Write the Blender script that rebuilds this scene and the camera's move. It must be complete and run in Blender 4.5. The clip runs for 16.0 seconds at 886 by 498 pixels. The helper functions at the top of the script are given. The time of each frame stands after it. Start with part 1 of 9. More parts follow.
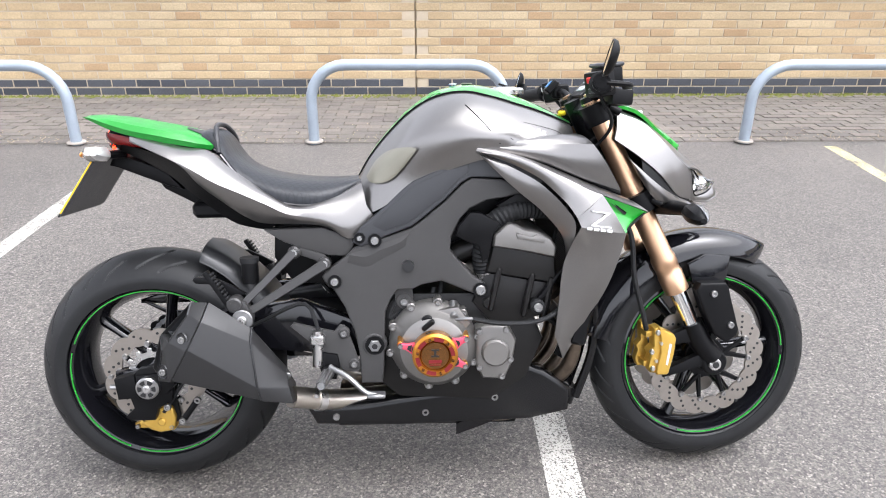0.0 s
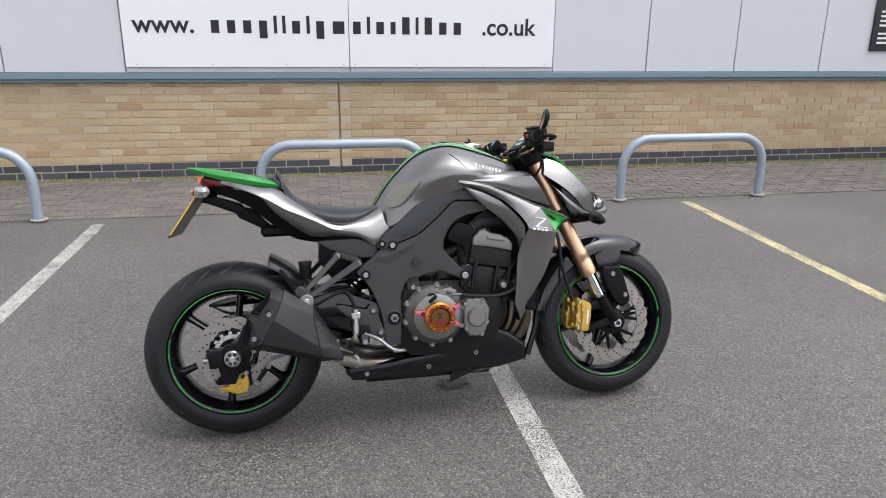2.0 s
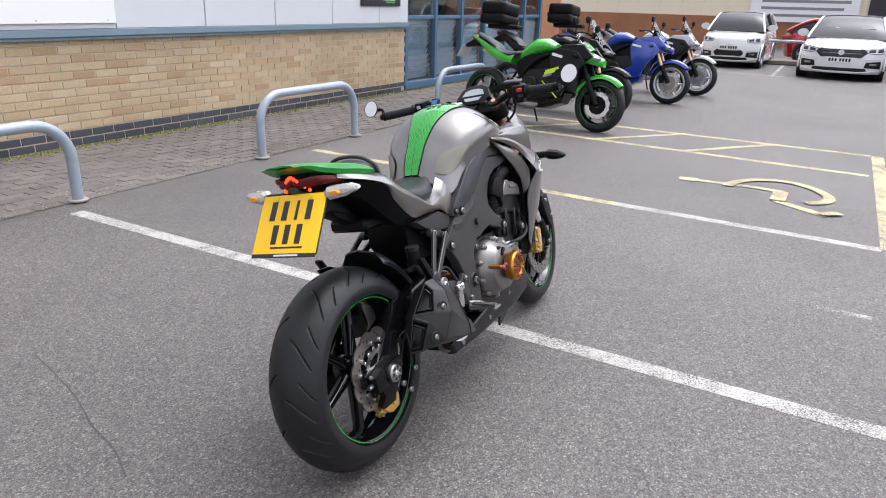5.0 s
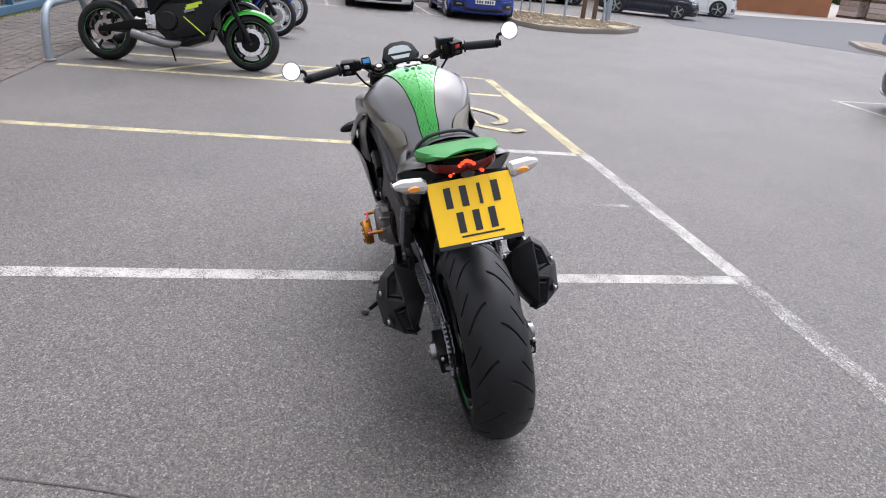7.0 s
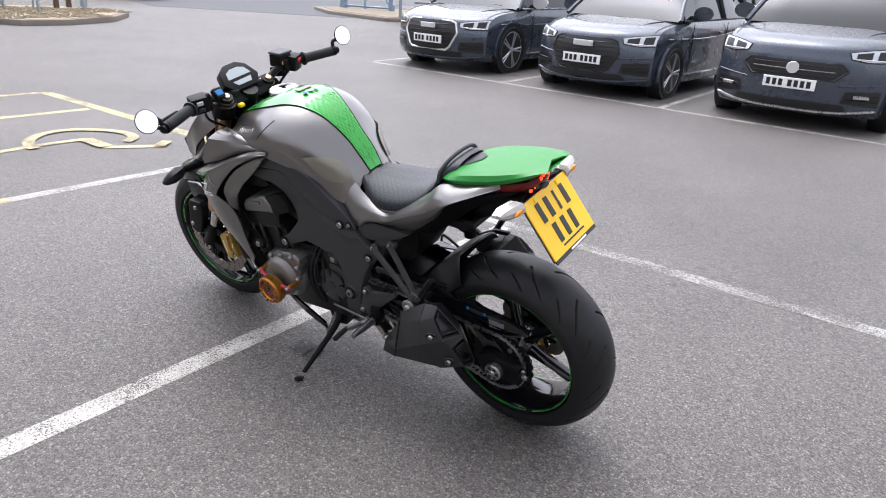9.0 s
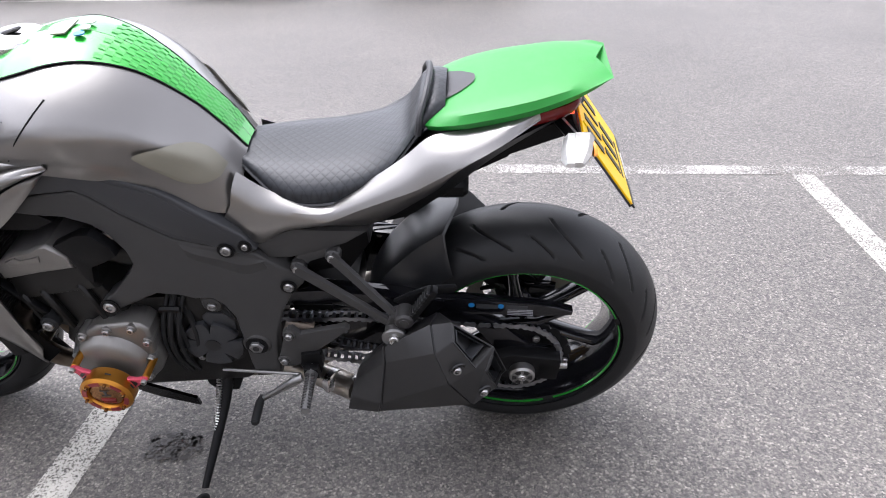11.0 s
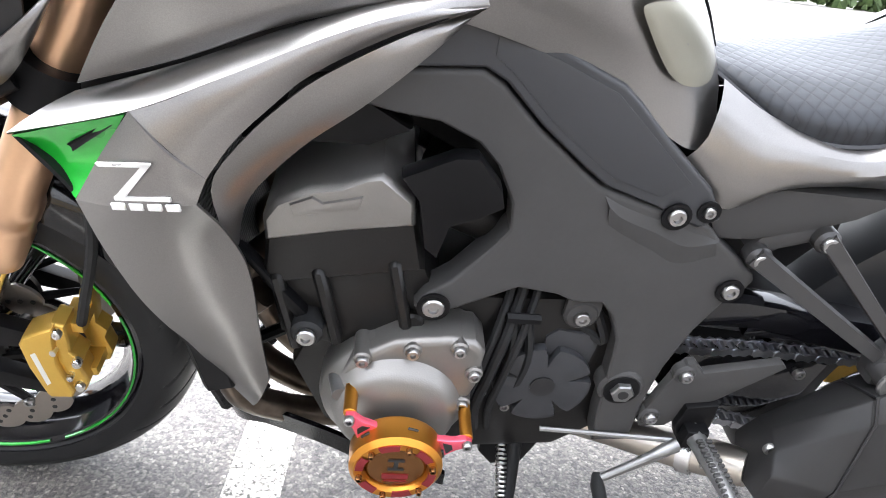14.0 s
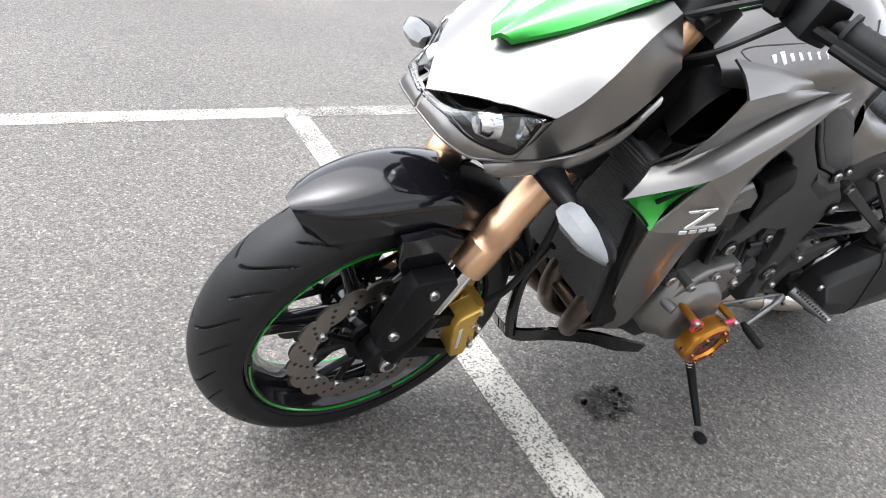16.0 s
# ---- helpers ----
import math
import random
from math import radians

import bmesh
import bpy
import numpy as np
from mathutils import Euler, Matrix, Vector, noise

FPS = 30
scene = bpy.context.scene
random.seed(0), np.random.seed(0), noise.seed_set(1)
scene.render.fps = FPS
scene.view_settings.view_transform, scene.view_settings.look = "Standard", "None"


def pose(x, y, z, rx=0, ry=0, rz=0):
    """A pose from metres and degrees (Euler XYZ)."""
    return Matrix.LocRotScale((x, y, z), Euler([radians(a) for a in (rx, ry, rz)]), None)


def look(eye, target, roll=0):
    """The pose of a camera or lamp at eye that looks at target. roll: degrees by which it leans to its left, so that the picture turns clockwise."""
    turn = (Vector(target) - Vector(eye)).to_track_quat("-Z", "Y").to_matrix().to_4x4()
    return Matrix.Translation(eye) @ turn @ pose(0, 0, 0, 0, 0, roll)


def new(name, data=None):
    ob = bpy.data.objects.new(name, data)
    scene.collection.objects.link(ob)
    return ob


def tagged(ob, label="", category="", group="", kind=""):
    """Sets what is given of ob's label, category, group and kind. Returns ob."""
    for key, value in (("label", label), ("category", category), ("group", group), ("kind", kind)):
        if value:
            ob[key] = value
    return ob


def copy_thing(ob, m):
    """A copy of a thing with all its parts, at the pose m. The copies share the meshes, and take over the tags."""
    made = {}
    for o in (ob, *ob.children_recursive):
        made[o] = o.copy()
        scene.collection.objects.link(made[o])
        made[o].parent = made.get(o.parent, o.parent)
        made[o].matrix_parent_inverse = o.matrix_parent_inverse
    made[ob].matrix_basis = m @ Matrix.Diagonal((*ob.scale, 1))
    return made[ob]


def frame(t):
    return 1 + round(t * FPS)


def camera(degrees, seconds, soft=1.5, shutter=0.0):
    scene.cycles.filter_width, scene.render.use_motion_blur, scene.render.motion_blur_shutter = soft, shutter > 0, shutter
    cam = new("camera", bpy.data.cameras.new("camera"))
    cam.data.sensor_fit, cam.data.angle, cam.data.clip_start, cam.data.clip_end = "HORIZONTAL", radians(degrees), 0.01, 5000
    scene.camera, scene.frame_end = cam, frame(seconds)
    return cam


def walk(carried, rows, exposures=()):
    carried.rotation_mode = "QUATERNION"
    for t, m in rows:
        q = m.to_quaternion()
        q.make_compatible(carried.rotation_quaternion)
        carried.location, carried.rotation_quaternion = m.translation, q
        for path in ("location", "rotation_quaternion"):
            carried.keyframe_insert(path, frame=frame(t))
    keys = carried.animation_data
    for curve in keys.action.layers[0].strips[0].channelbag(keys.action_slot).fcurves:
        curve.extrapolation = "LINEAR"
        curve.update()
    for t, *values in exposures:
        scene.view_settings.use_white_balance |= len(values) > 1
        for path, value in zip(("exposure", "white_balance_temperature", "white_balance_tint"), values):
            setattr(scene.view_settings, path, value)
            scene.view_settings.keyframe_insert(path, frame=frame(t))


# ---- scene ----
cam = camera(65.5, 16.0, 1.0)
PATH = [
    (0, (0.68, -1.527, 1.325), (0.716, 0.299, 0.511), 0.1),
    (0.5, (0.626, -1.849, 1.37), (0.684, 0.019, 0.659), 0.5),
    (1, (0.629, -2.13, 1.38), (0.656, -0.232, 0.749), -0.0),
    (1.5, (0.522, -2.287, 1.38), (0.697, -0.381, 0.799), 1.4),
    (2, (0.297, -2.337, 1.369), (0.647, -0.455, 0.788), 0.4),
    (2.5, (0.054, -2.232, 1.326), (0.643, -0.421, 0.716), 1.1),
    (3, (-0.268, -2.084, 1.33), (0.509, -0.357, 0.686), 1.9),
    (3.2, (-0.422, -2.056, 1.34), (0.438, -0.374, 0.685), 1.1),
    (5.3, (-1.629, -0.898, 1.381), (0.087, -0.14, 0.687), 2.3),
    (5.5, (-1.693, -0.742, 1.398), (0.063, -0.097, 0.691), 3.1),
    (6, (-1.857, -0.298, 1.392), (-0.032, 0.031, 0.644), 3.9),
    (6.3, (-1.918, -0.045, 1.403), (-0.069, 0.084, 0.65), 5.6),
    (6.5, (-1.889, 0.124, 1.391), (-0.04, 0.13, 0.629), 4.8),
    (7, (-1.825, 0.553, 1.393), (-0.023, 0.193, 0.605), 5.5),
    (7.5, (-1.743, 1.006, 1.421), (-0.045, 0.303, 0.63), 5.0),
    (8, (-1.508, 1.323, 1.406), (0.060, 0.342, 0.646), 3.0),
    (8.5, (-1.234, 1.582, 1.393), (0.141, 0.329, 0.657), 3.6),
    (10.8, (-0.014, 1.496, 1.255), (0.199, -0.257, 0.316), -1.5),
    (11, (0.038, 1.373, 1.224), (0.19, -0.368, 0.251), -1.6),
    (11.5, (0.099, 1.108, 1.014), (0.068, -0.588, -0.046), -0.2),
    (12, (0.118, 0.927, 0.811), (-0.011, -0.763, -0.25), 0.9),
    (12.5, (0.262, 0.891, 0.761), (0.022, -0.84, -0.211), 4.0),
    (13, (0.454, 0.893, 0.79), (0.259, -0.905, -0.064), 4.6),
    (13.5, (0.648, 0.929, 0.813), (0.51, -0.884, -0.02), 5.7),
    (14, (0.836, 0.968, 0.841), (0.692, -0.865, 0.053), 6.3),
    (14.5, (1.072, 0.946, 0.865), (0.73, -0.857, 0.07), 8.8),
    (15, (1.32, 0.917, 0.851), (0.782, -0.776, -0.068), 9.9),
    (15.5, (1.608, 0.944, 0.904), (0.835, -0.646, -0.032), 10.1),
    (16, (1.832, 0.988, 1.049), (0.913, -0.464, 0.026), 10.7),
]
# carried on between the fitted stretches
PATH += [
    (4.25, (-1.12, -1.60, 1.36), (0.25, -0.26, 0.69), 1.5),
    (9.65, (-0.56, 1.82, 1.34), (0.17, 0.02, 0.49), 1.2),
]
PATH.sort()
EXPOSURES = [(0, 1.53, 6500, 7.0), (0.6, 1.06, 6500, 7.0), (1.2, 0.72, 6500, 6.0), (2, 0.57, 6500, 7.0), (3, 0.71, 6500, 7.0), (5.5, 0.80, 6400, 10.0), (6.5, 0.68, 6400, 10), (7.5, 0.73, 6400, 10), (8.5, 0.81, 6400, 10), (11, 1.42, 6440, 10.0), (11.5, 1.53, 6460, 9.0), (12.0, 1.88, 6500, 8.0), (12.5, 2.45, 6500, 8.0), (13, 2.65, 6500, 8.0), (13.5, 3.05, 6480, 6.5), (14, 2.68, 6450, 5.0), (14.5, 2.32, 6490, 4.8), (15, 2.09, 6520, 4.5), (15.5, 1.96, 6560, 4.2), (16, 1.52, 6600, 4.0)]
walk(cam, [(t, look(eye, target, roll)) for t, eye, target, roll in PATH], EXPOSURES)

# ---- daylight: an overcast sky ----
world = bpy.data.worlds.new("overcast_sky")
scene.world = world
world.use_nodes = True
wt = world.node_tree
wbg = wt.nodes["Background"]
sky = wt.nodes.new("ShaderNodeTexSky")
sky.sky_type = "NISHITA"
sky.sun_disc = False
sky.sun_elevation, sky.sun_rotation = radians(69), radians(115)
sky.air_density, sky.dust_density = 1.0, 5.0
soft_sky = wt.nodes.new("ShaderNodeHueSaturation")
soft_sky.inputs["Saturation"].default_value = 0.12
wt.links.new(sky.outputs[0], soft_sky.inputs["Color"])
# thin bright cloud, a little brighter towards the horizon
wco = wt.nodes.new("ShaderNodeTexCoord")
wsep = wt.nodes.new("ShaderNodeSeparateXYZ")
wt.links.new(wco.outputs["Generated"], wsep.inputs[0])
wgrad = wt.nodes.new("ShaderNodeMapRange")
wgrad.inputs["From Min"].default_value, wgrad.inputs["From Max"].default_value = 0.0, 1.0
wgrad.inputs["To Min"].default_value, wgrad.inputs["To Max"].default_value = 1.75, 0.92
wt.links.new(wsep.outputs[2], wgrad.inputs["Value"])
wtint = wt.nodes.new("ShaderNodeMix")
wtint.data_type, wtint.blend_type = "RGBA", "MULTIPLY"
wtint.inputs[0].default_value = 1.0
wtint.inputs[7].default_value = (0.985, 0.985, 1.085, 1)
wt.links.new(soft_sky.outputs[0], wtint.inputs[6])
wlift = wt.nodes.new("ShaderNodeVectorMath")
wlift.operation = "SCALE"
wt.links.new(wtint.outputs[2], wlift.inputs[0])
wt.links.new(wgrad.outputs[0], wlift.inputs["Scale"])
wt.links.new(wlift.outputs[0], wbg.inputs[0])
wbg.inputs[1].default_value = 0.17
sun_data = bpy.data.lights.new("sun", "SUN")
sun_data.energy, sun_data.angle, sun_data.color = 0.68, radians(75), (1.0, 0.98, 0.96)
sun = new("sun", sun_data)
sun.matrix_world = look((6.9, -3.2, 20), (0, 0, 0))


# ---- materials ----
def srgb(r, g, b):
    f = lambda c: c / 12.92 if c <= 0.04045 else ((c + 0.055) / 1.055) ** 2.4
    return (f(r / 255), f(g / 255), f(b / 255))


class Nodes:
    """A small hand for wiring a node material."""

    def __init__(self, name):
        self.m = bpy.data.materials.new(name)
        self.m.use_nodes = True
        self.t = self.m.node_tree
        self.p = self.t.nodes["Principled BSDF"]
        self.co = self.t.nodes.new("ShaderNodeTexCoord").outputs["Object"]

    def node(self, kind, **ins):
        n = self.t.nodes.new("ShaderNode" + kind)
        for k, v in ins.items():
            self.put(n, k, v)
        return n

    def put(self, n, k, v):
        s = n.inputs[int(k[1:])] if k[0] == "i" and k[1:].isdigit() else n.inputs[k]
        if isinstance(v, bpy.types.NodeSocket):
            self.t.links.new(v, s)
        else:
            s.default_value = v

    def noise(self, scale, detail=4, rough=0.6, vec=None):
        return self.node("TexNoise", Vector=vec or self.co, Scale=scale, Detail=detail, Roughness=rough).outputs[0]

    def ramp(self, fac, stops):
        n = self.node("ValToRGB", Fac=fac)
        e = n.color_ramp.elements
        while len(e) < len(stops):
            e.new(0.5)
        for el, (pos, c) in zip(e, stops):
            el.position = pos
            el.color = (*c, 1) if len(c) == 3 else c
        return n.outputs[0]

    def mix(self, fac, a, b, blend="MIX"):
        n = self.t.nodes.new("ShaderNodeMix")
        n.data_type, n.blend_type = "RGBA", blend
        for k, v in ((0, fac), (6, a), (7, b)):
            if isinstance(v, bpy.types.NodeSocket):
                self.t.links.new(v, n.inputs[k])
            else:
                n.inputs[k].default_value = (*v, 1) if isinstance(v, tuple) and len(v) == 3 else v
        return n.outputs[2]

    def math(self, op, a, b=0.0, c=0.0):
        n = self.t.nodes.new("ShaderNodeMath")
        n.operation = op
        for k, v in enumerate((a, b, c)):
            if isinstance(v, bpy.types.NodeSocket):
                self.t.links.new(v, n.inputs[k])
            else:
                n.inputs[k].default_value = v
        return n.outputs[0]

    def bump(self, height, strength, distance):
        n = self.node("Bump", Height=height, Strength=strength, Distance=distance)
        self.put(self.p, "Normal", n.outputs[0])

    def set(self, **kw):
        for k, v in kw.items():
            self.put(self.p, k.replace("_", " "), (*v, 1) if isinstance(v, tuple) and len(v) == 3 else v)
        return self.m


def grey3(v):
    return (v, v, v)


def mat(name, col, rough=0.5, metal=0.0, var=0.18, scale=25.0, bump=0.0, bscale=300.0, coat=0.0, rvar=0.12, spec=0.5):
    """A surface with cloudy variation at two scales in colour and gloss, and a fine grain."""
    n = Nodes(name)
    lo, hi = tuple(c * (1 - var) for c in col), tuple(min(1, c * (1 + var)) for c in col)
    big, fine = n.noise(scale, 3), n.noise(scale * 9, 2)
    c = n.mix(n.math("ADD", n.math("MULTIPLY", big, 0.7), n.math("MULTIPLY", fine, 0.3)), lo, hi)
    r = n.math("ADD", n.math("MULTIPLY", big, rvar), rough - rvar / 2)
    if bump:
        n.bump(n.noise(bscale, 3), bump, 0.001)
    n.set(Base_Color=c, Roughness=r, Metallic=metal, Coat_Weight=coat, Coat_Roughness=0.06, Specular_IOR_Level=spec)
    return n.m


def asphalt_nodes(n):
    """Rolled stone chippings of mixed size in dark binder: colour and height."""
    off = n.node("VectorMath", i0=n.node("TexNoise", Vector=n.co, Scale=110.0, Detail=2.0).outputs[1])
    off.operation = "SCALE"
    n.put(off, "Scale", 0.010)
    add = n.node("VectorMath", i0=n.co, i1=off.outputs[0])
    vec = add.outputs[0]
    vor = n.node("TexVoronoi", Vector=vec, Scale=170.0)
    tone = n.node("SeparateColor", Color=vor.outputs["Color"])
    tint = n.ramp(tone.outputs[0],
                  [(0.0, srgb(64, 62, 60)), (0.40, srgb(99, 94, 90)), (0.85, srgb(115, 110, 104)), (1.0, srgb(148, 142, 134))])
    pits = n.ramp(n.noise(150.0, 4, 0.75, vec), [(0.36, grey3(0.36)), (0.50, grey3(1.0))])
    edge = n.ramp(vor.outputs["Distance"], [(0.35, grey3(1.0)), (0.75, grey3(0.62))])
    col = n.mix(1.0, n.mix(0.85, tint, pits, "MULTIPLY"), edge, "MULTIPLY")
    patch = n.ramp(n.noise(0.55, 5, 0.65), [(0.3, grey3(0.80)), (0.7, grey3(1.20))])
    col = n.mix(1.0, col, patch, "MULTIPLY")
    fleck = n.ramp(n.noise(42.0, 3, 0.75), [(0.34, grey3(0.84)), (0.62, grey3(1.12))])
    col = n.mix(1.0, col, fleck, "MULTIPLY")
    high = n.math("ADD", n.math("MULTIPLY", n.noise(150.0, 4, 0.75, vec), 0.8), n.math("MULTIPLY", vor.outputs["Distance"], -0.35))
    return col, high


def make_asphalt():
    n = Nodes("asphalt")
    col, high = asphalt_nodes(n)
    n.bump(high, 0.60, 0.008)
    return n.set(Base_Color=col, Roughness=0.60, Specular_IOR_Level=0.62)


def make_marking(name, paint, wear):
    n = Nodes(name)
    col, dist = asphalt_nodes(n)
    worn = n.math("ADD", n.noise(150, 3, 0.7), n.math("MULTIPLY", n.noise(3.5, 4, 0.7), 0.5))
    worn = n.math("ADD", worn, n.math("MULTIPLY", dist, 0.35))
    mask = n.ramp(worn, [(wear - 0.06, grey3(0.0)), (wear + 0.08, grey3(1.0))])
    dirt = n.ramp(n.noise(14, 4), [(0.3, tuple(c * 0.8 for c in paint)), (0.7, paint)])
    n.bump(dist, 0.40, 0.006)
    return n.set(Base_Color=n.mix(mask, col, dirt), Roughness=0.7)


def make_piece(name, tones, rough, grain, bump, object_random=True):
    """Bricks and blocks: one tone for each piece, with grain and grime."""
    n = Nodes(name)
    rnd = n.t.nodes.new("ShaderNodeObjectInfo").outputs["Random"] if object_random else \
        n.t.nodes.new("ShaderNodeNewGeometry").outputs["Random Per Island"]
    geo = n.t.nodes.new("ShaderNodeNewGeometry").outputs["Position"]
    col = n.ramp(rnd, [(k / (len(tones) - 1), c) for k, c in enumerate(tones)])
    g1 = n.ramp(n.noise(grain, 4, 0.7, geo), [(0.3, grey3(0.8)), (0.7, grey3(1.12))])
    g2 = n.ramp(n.noise(1.3, 4, 0.6, geo), [(0.3, grey3(0.86)), (0.7, grey3(1.08))])
    col = n.mix(1.0, n.mix(1.0, col, g1, "MULTIPLY"), g2, "MULTIPLY")
    n.bump(n.noise(grain * 2, 4, 0.7, geo), bump, 0.004)
    return n.set(Base_Color=col, Roughness=rough)


def make_glass(name, tint=(0.9, 0.95, 0.95), rough=0.02):
    n = Nodes(name)
    return n.set(Base_Color=tint, Roughness=n.math("MULTIPLY", n.noise(6, 2), rough * 2), Transmission_Weight=1.0, IOR=1.45)


ASPHALT = make_asphalt()
WHITE_LINE = make_marking("worn_white_paint", srgb(184, 181, 173), 0.78)
YELLOW_LINE = make_marking("worn_yellow_paint", srgb(208, 194, 146), 0.79)
GHOST_LINE = make_marking("faded_white_paint", srgb(180, 178, 172), 0.87)
BRICK_TONES = [srgb(180, 158, 124), srgb(186, 165, 131), srgb(175, 151, 117), srgb(190, 171, 139), srgb(182, 160, 127), srgb(165, 137, 104)]
BRICK = make_piece("buff_brick", BRICK_TONES, 0.85, 60, 0.5)
BRICK_FAR = make_piece("buff_brick_joined", BRICK_TONES, 0.85, 60, 0.5, False)
BLUE_TONES = [srgb(60, 63, 70), srgb(72, 75, 82), srgb(53, 56, 63), srgb(79, 81, 86)]
BLUE_BRICK = make_piece("blue_brick", BLUE_TONES, 0.6, 60, 0.4)
MORTAR = mat("mortar", srgb(180, 166, 145), 0.9, var=0.15, scale=8, bump=0.5)
PAVER_TONES = [srgb(106, 100, 93), srgb(97, 92, 86), srgb(113, 105, 98), srgb(102, 97, 92), srgb(92, 86, 81)]
PAVER = make_piece("block_paver", PAVER_TONES, 0.85, 45, 0.6)
PAVER_FAR = make_piece("block_paver_joined", PAVER_TONES, 0.85, 45, 0.6, False)
JOINT_SAND = mat("joint_sand", srgb(88, 82, 74), 0.95, var=0.35, scale=14, bump=0.6)
MOSS = mat("moss", srgb(104, 108, 50), 0.95, var=0.5, scale=30, bump=0.9, bscale=120)
CLADDING = mat("pale_grey_cladding", srgb(200, 202, 205), 0.45, var=0.04, scale=1.2)
TRIM = mat("blue_grey_trim", srgb(112, 132, 142), 0.45, var=0.08, scale=3)
SIGN_WHITE = mat("white_sign_face", srgb(230, 230, 231), 0.35, var=0.02, scale=1)
SIGN_BLACK = mat("black_sign_print", (0.012, 0.012, 0.014), 0.4, var=0.1)
SIGN_DARK = mat("dark_sign_face", srgb(36, 40, 44), 0.3, var=0.1)
SIGN_GREEN = mat("green_sign_print", srgb(70, 170, 80), 0.4, var=0.05)
SIGN_RED = mat("red_sign_print", srgb(190, 40, 50), 0.4, var=0.05)
SIGN_GREY = mat("grey_sign_print", srgb(130, 130, 134), 0.4, var=0.05)
GALV = mat("galvanised_steel", srgb(150, 160, 170), 0.45, 0.3, var=0.2, scale=9, bump=0.08, bscale=60)
CONCRETE = mat("concrete", srgb(150, 144, 136), 0.9, var=0.2, scale=6, bump=0.5)
KERB = mat("kerb_concrete", srgb(134, 126, 116), 0.9, var=0.25, scale=5, bump=0.5)
GRAVEL = make_piece("planter_gravel", [srgb(150, 136, 112), srgb(170, 156, 130), srgb(120, 108, 90), srgb(184, 172, 150)], 0.9, 80, 0.3, False)
BLUE_FRAME = mat("blue_window_frame", srgb(70, 102, 128), 0.4, var=0.08, scale=3)
BLIND = mat("grey_blue_blind", srgb(126, 146, 164), 0.6, var=0.08, scale=3)
# the dimness of the showroom inside is put into this colour
DARK_IN = mat("dark_interior", srgb(44, 48, 52), 0.9, var=0.2)
GLASS = make_glass("window_glass")
CREAM = mat("cream_cladding", srgb(226, 214, 190), 0.55, var=0.05, scale=0.8)
FAR_BRICK = make_piece("orange_brick_joined", [srgb(168, 118, 82), srgb(150, 100, 70), srgb(178, 128, 92)], 0.9, 20, 0.3, False)
ROAD_GREY = mat("road_surface", srgb(88, 89, 91), 0.85, var=0.12, scale=0.6, bump=0.4, bscale=90)
YARD = mat("yard_concrete", srgb(158, 152, 145), 0.9, var=0.1, scale=0.5, bump=0.3, bscale=60)


# ---- mesh helpers: each gives (vertices, faces) ----
def join(*geos):
    vs, fs = [], []
    for v, f in geos:
        k = len(vs)
        vs.extend(v)
        fs.extend([tuple(i + k for i in q) for q in f])
    return vs, fs


def moved(geo, m):
    return [tuple(m @ Vector(v)) for v in geo[0]], geo[1]


def flip_y(geo):
    return [(x, -y, z) for x, y, z in geo[0]], [tuple(reversed(f)) for f in geo[1]]


def both(geo):
    return join(geo, flip_y(geo))


def from_bm(bm):
    bm.verts.ensure_lookup_table()
    geo = [tuple(v.co) for v in bm.verts], [tuple(v.index for v in f.verts) for f in bm.faces]
    bm.free()
    return geo


def box(x0, x1, y0, y1, z0, z1, bevel=0.0, seg=1):
    bm = bmesh.new()
    bmesh.ops.create_cube(bm, size=1.0)
    for v in bm.verts:
        v.co = ((x0 + x1) / 2 + v.co.x * (x1 - x0), (y0 + y1) / 2 + v.co.y * (y1 - y0), (z0 + z1) / 2 + v.co.z * (z1 - z0))
    if bevel:
        bmesh.ops.bevel(bm, geom=bm.edges[:], offset=bevel, segments=seg, affect="EDGES", profile=0.6)
        bm.verts.index_update()
    return from_bm(bm)


def prism(outline, y0, y1, bevel=0.0, seg=2, plane="xz"):
    """A flat outline with depth from y0 to y1 and rounded edges."""
    bm = bmesh.new()
    vs = [bm.verts.new((x, y0, z)) for x, z in outline]
    f = bm.faces.new(vs)
    r = bmesh.ops.extrude_face_region(bm, geom=[f])
    for v in r["geom"]:
        if isinstance(v, bmesh.types.BMVert):
            v.co.y = y1
    bmesh.ops.recalc_face_normals(bm, faces=bm.faces[:])
    if bevel:
        ring = [e for e in bm.edges if abs(e.verts[0].co.y - e.verts[1].co.y) < 1e-9]
        bmesh.ops.bevel(bm, geom=ring, offset=bevel, segments=seg, affect="EDGES", profile=0.6)
    bmesh.ops.triangulate(bm, faces=[f for f in bm.faces if len(f.verts) > 4])
    bm.verts.index_update()
    v, f = from_bm(bm)
    if plane == "xy":
        v = [(x, z, y) for x, y, z in v]
        f = [tuple(reversed(q)) for q in f]
    elif plane == "yz":
        v = [(y, x, z) for x, y, z in v]
        f = [tuple(reversed(q)) for q in f]
    return v, f


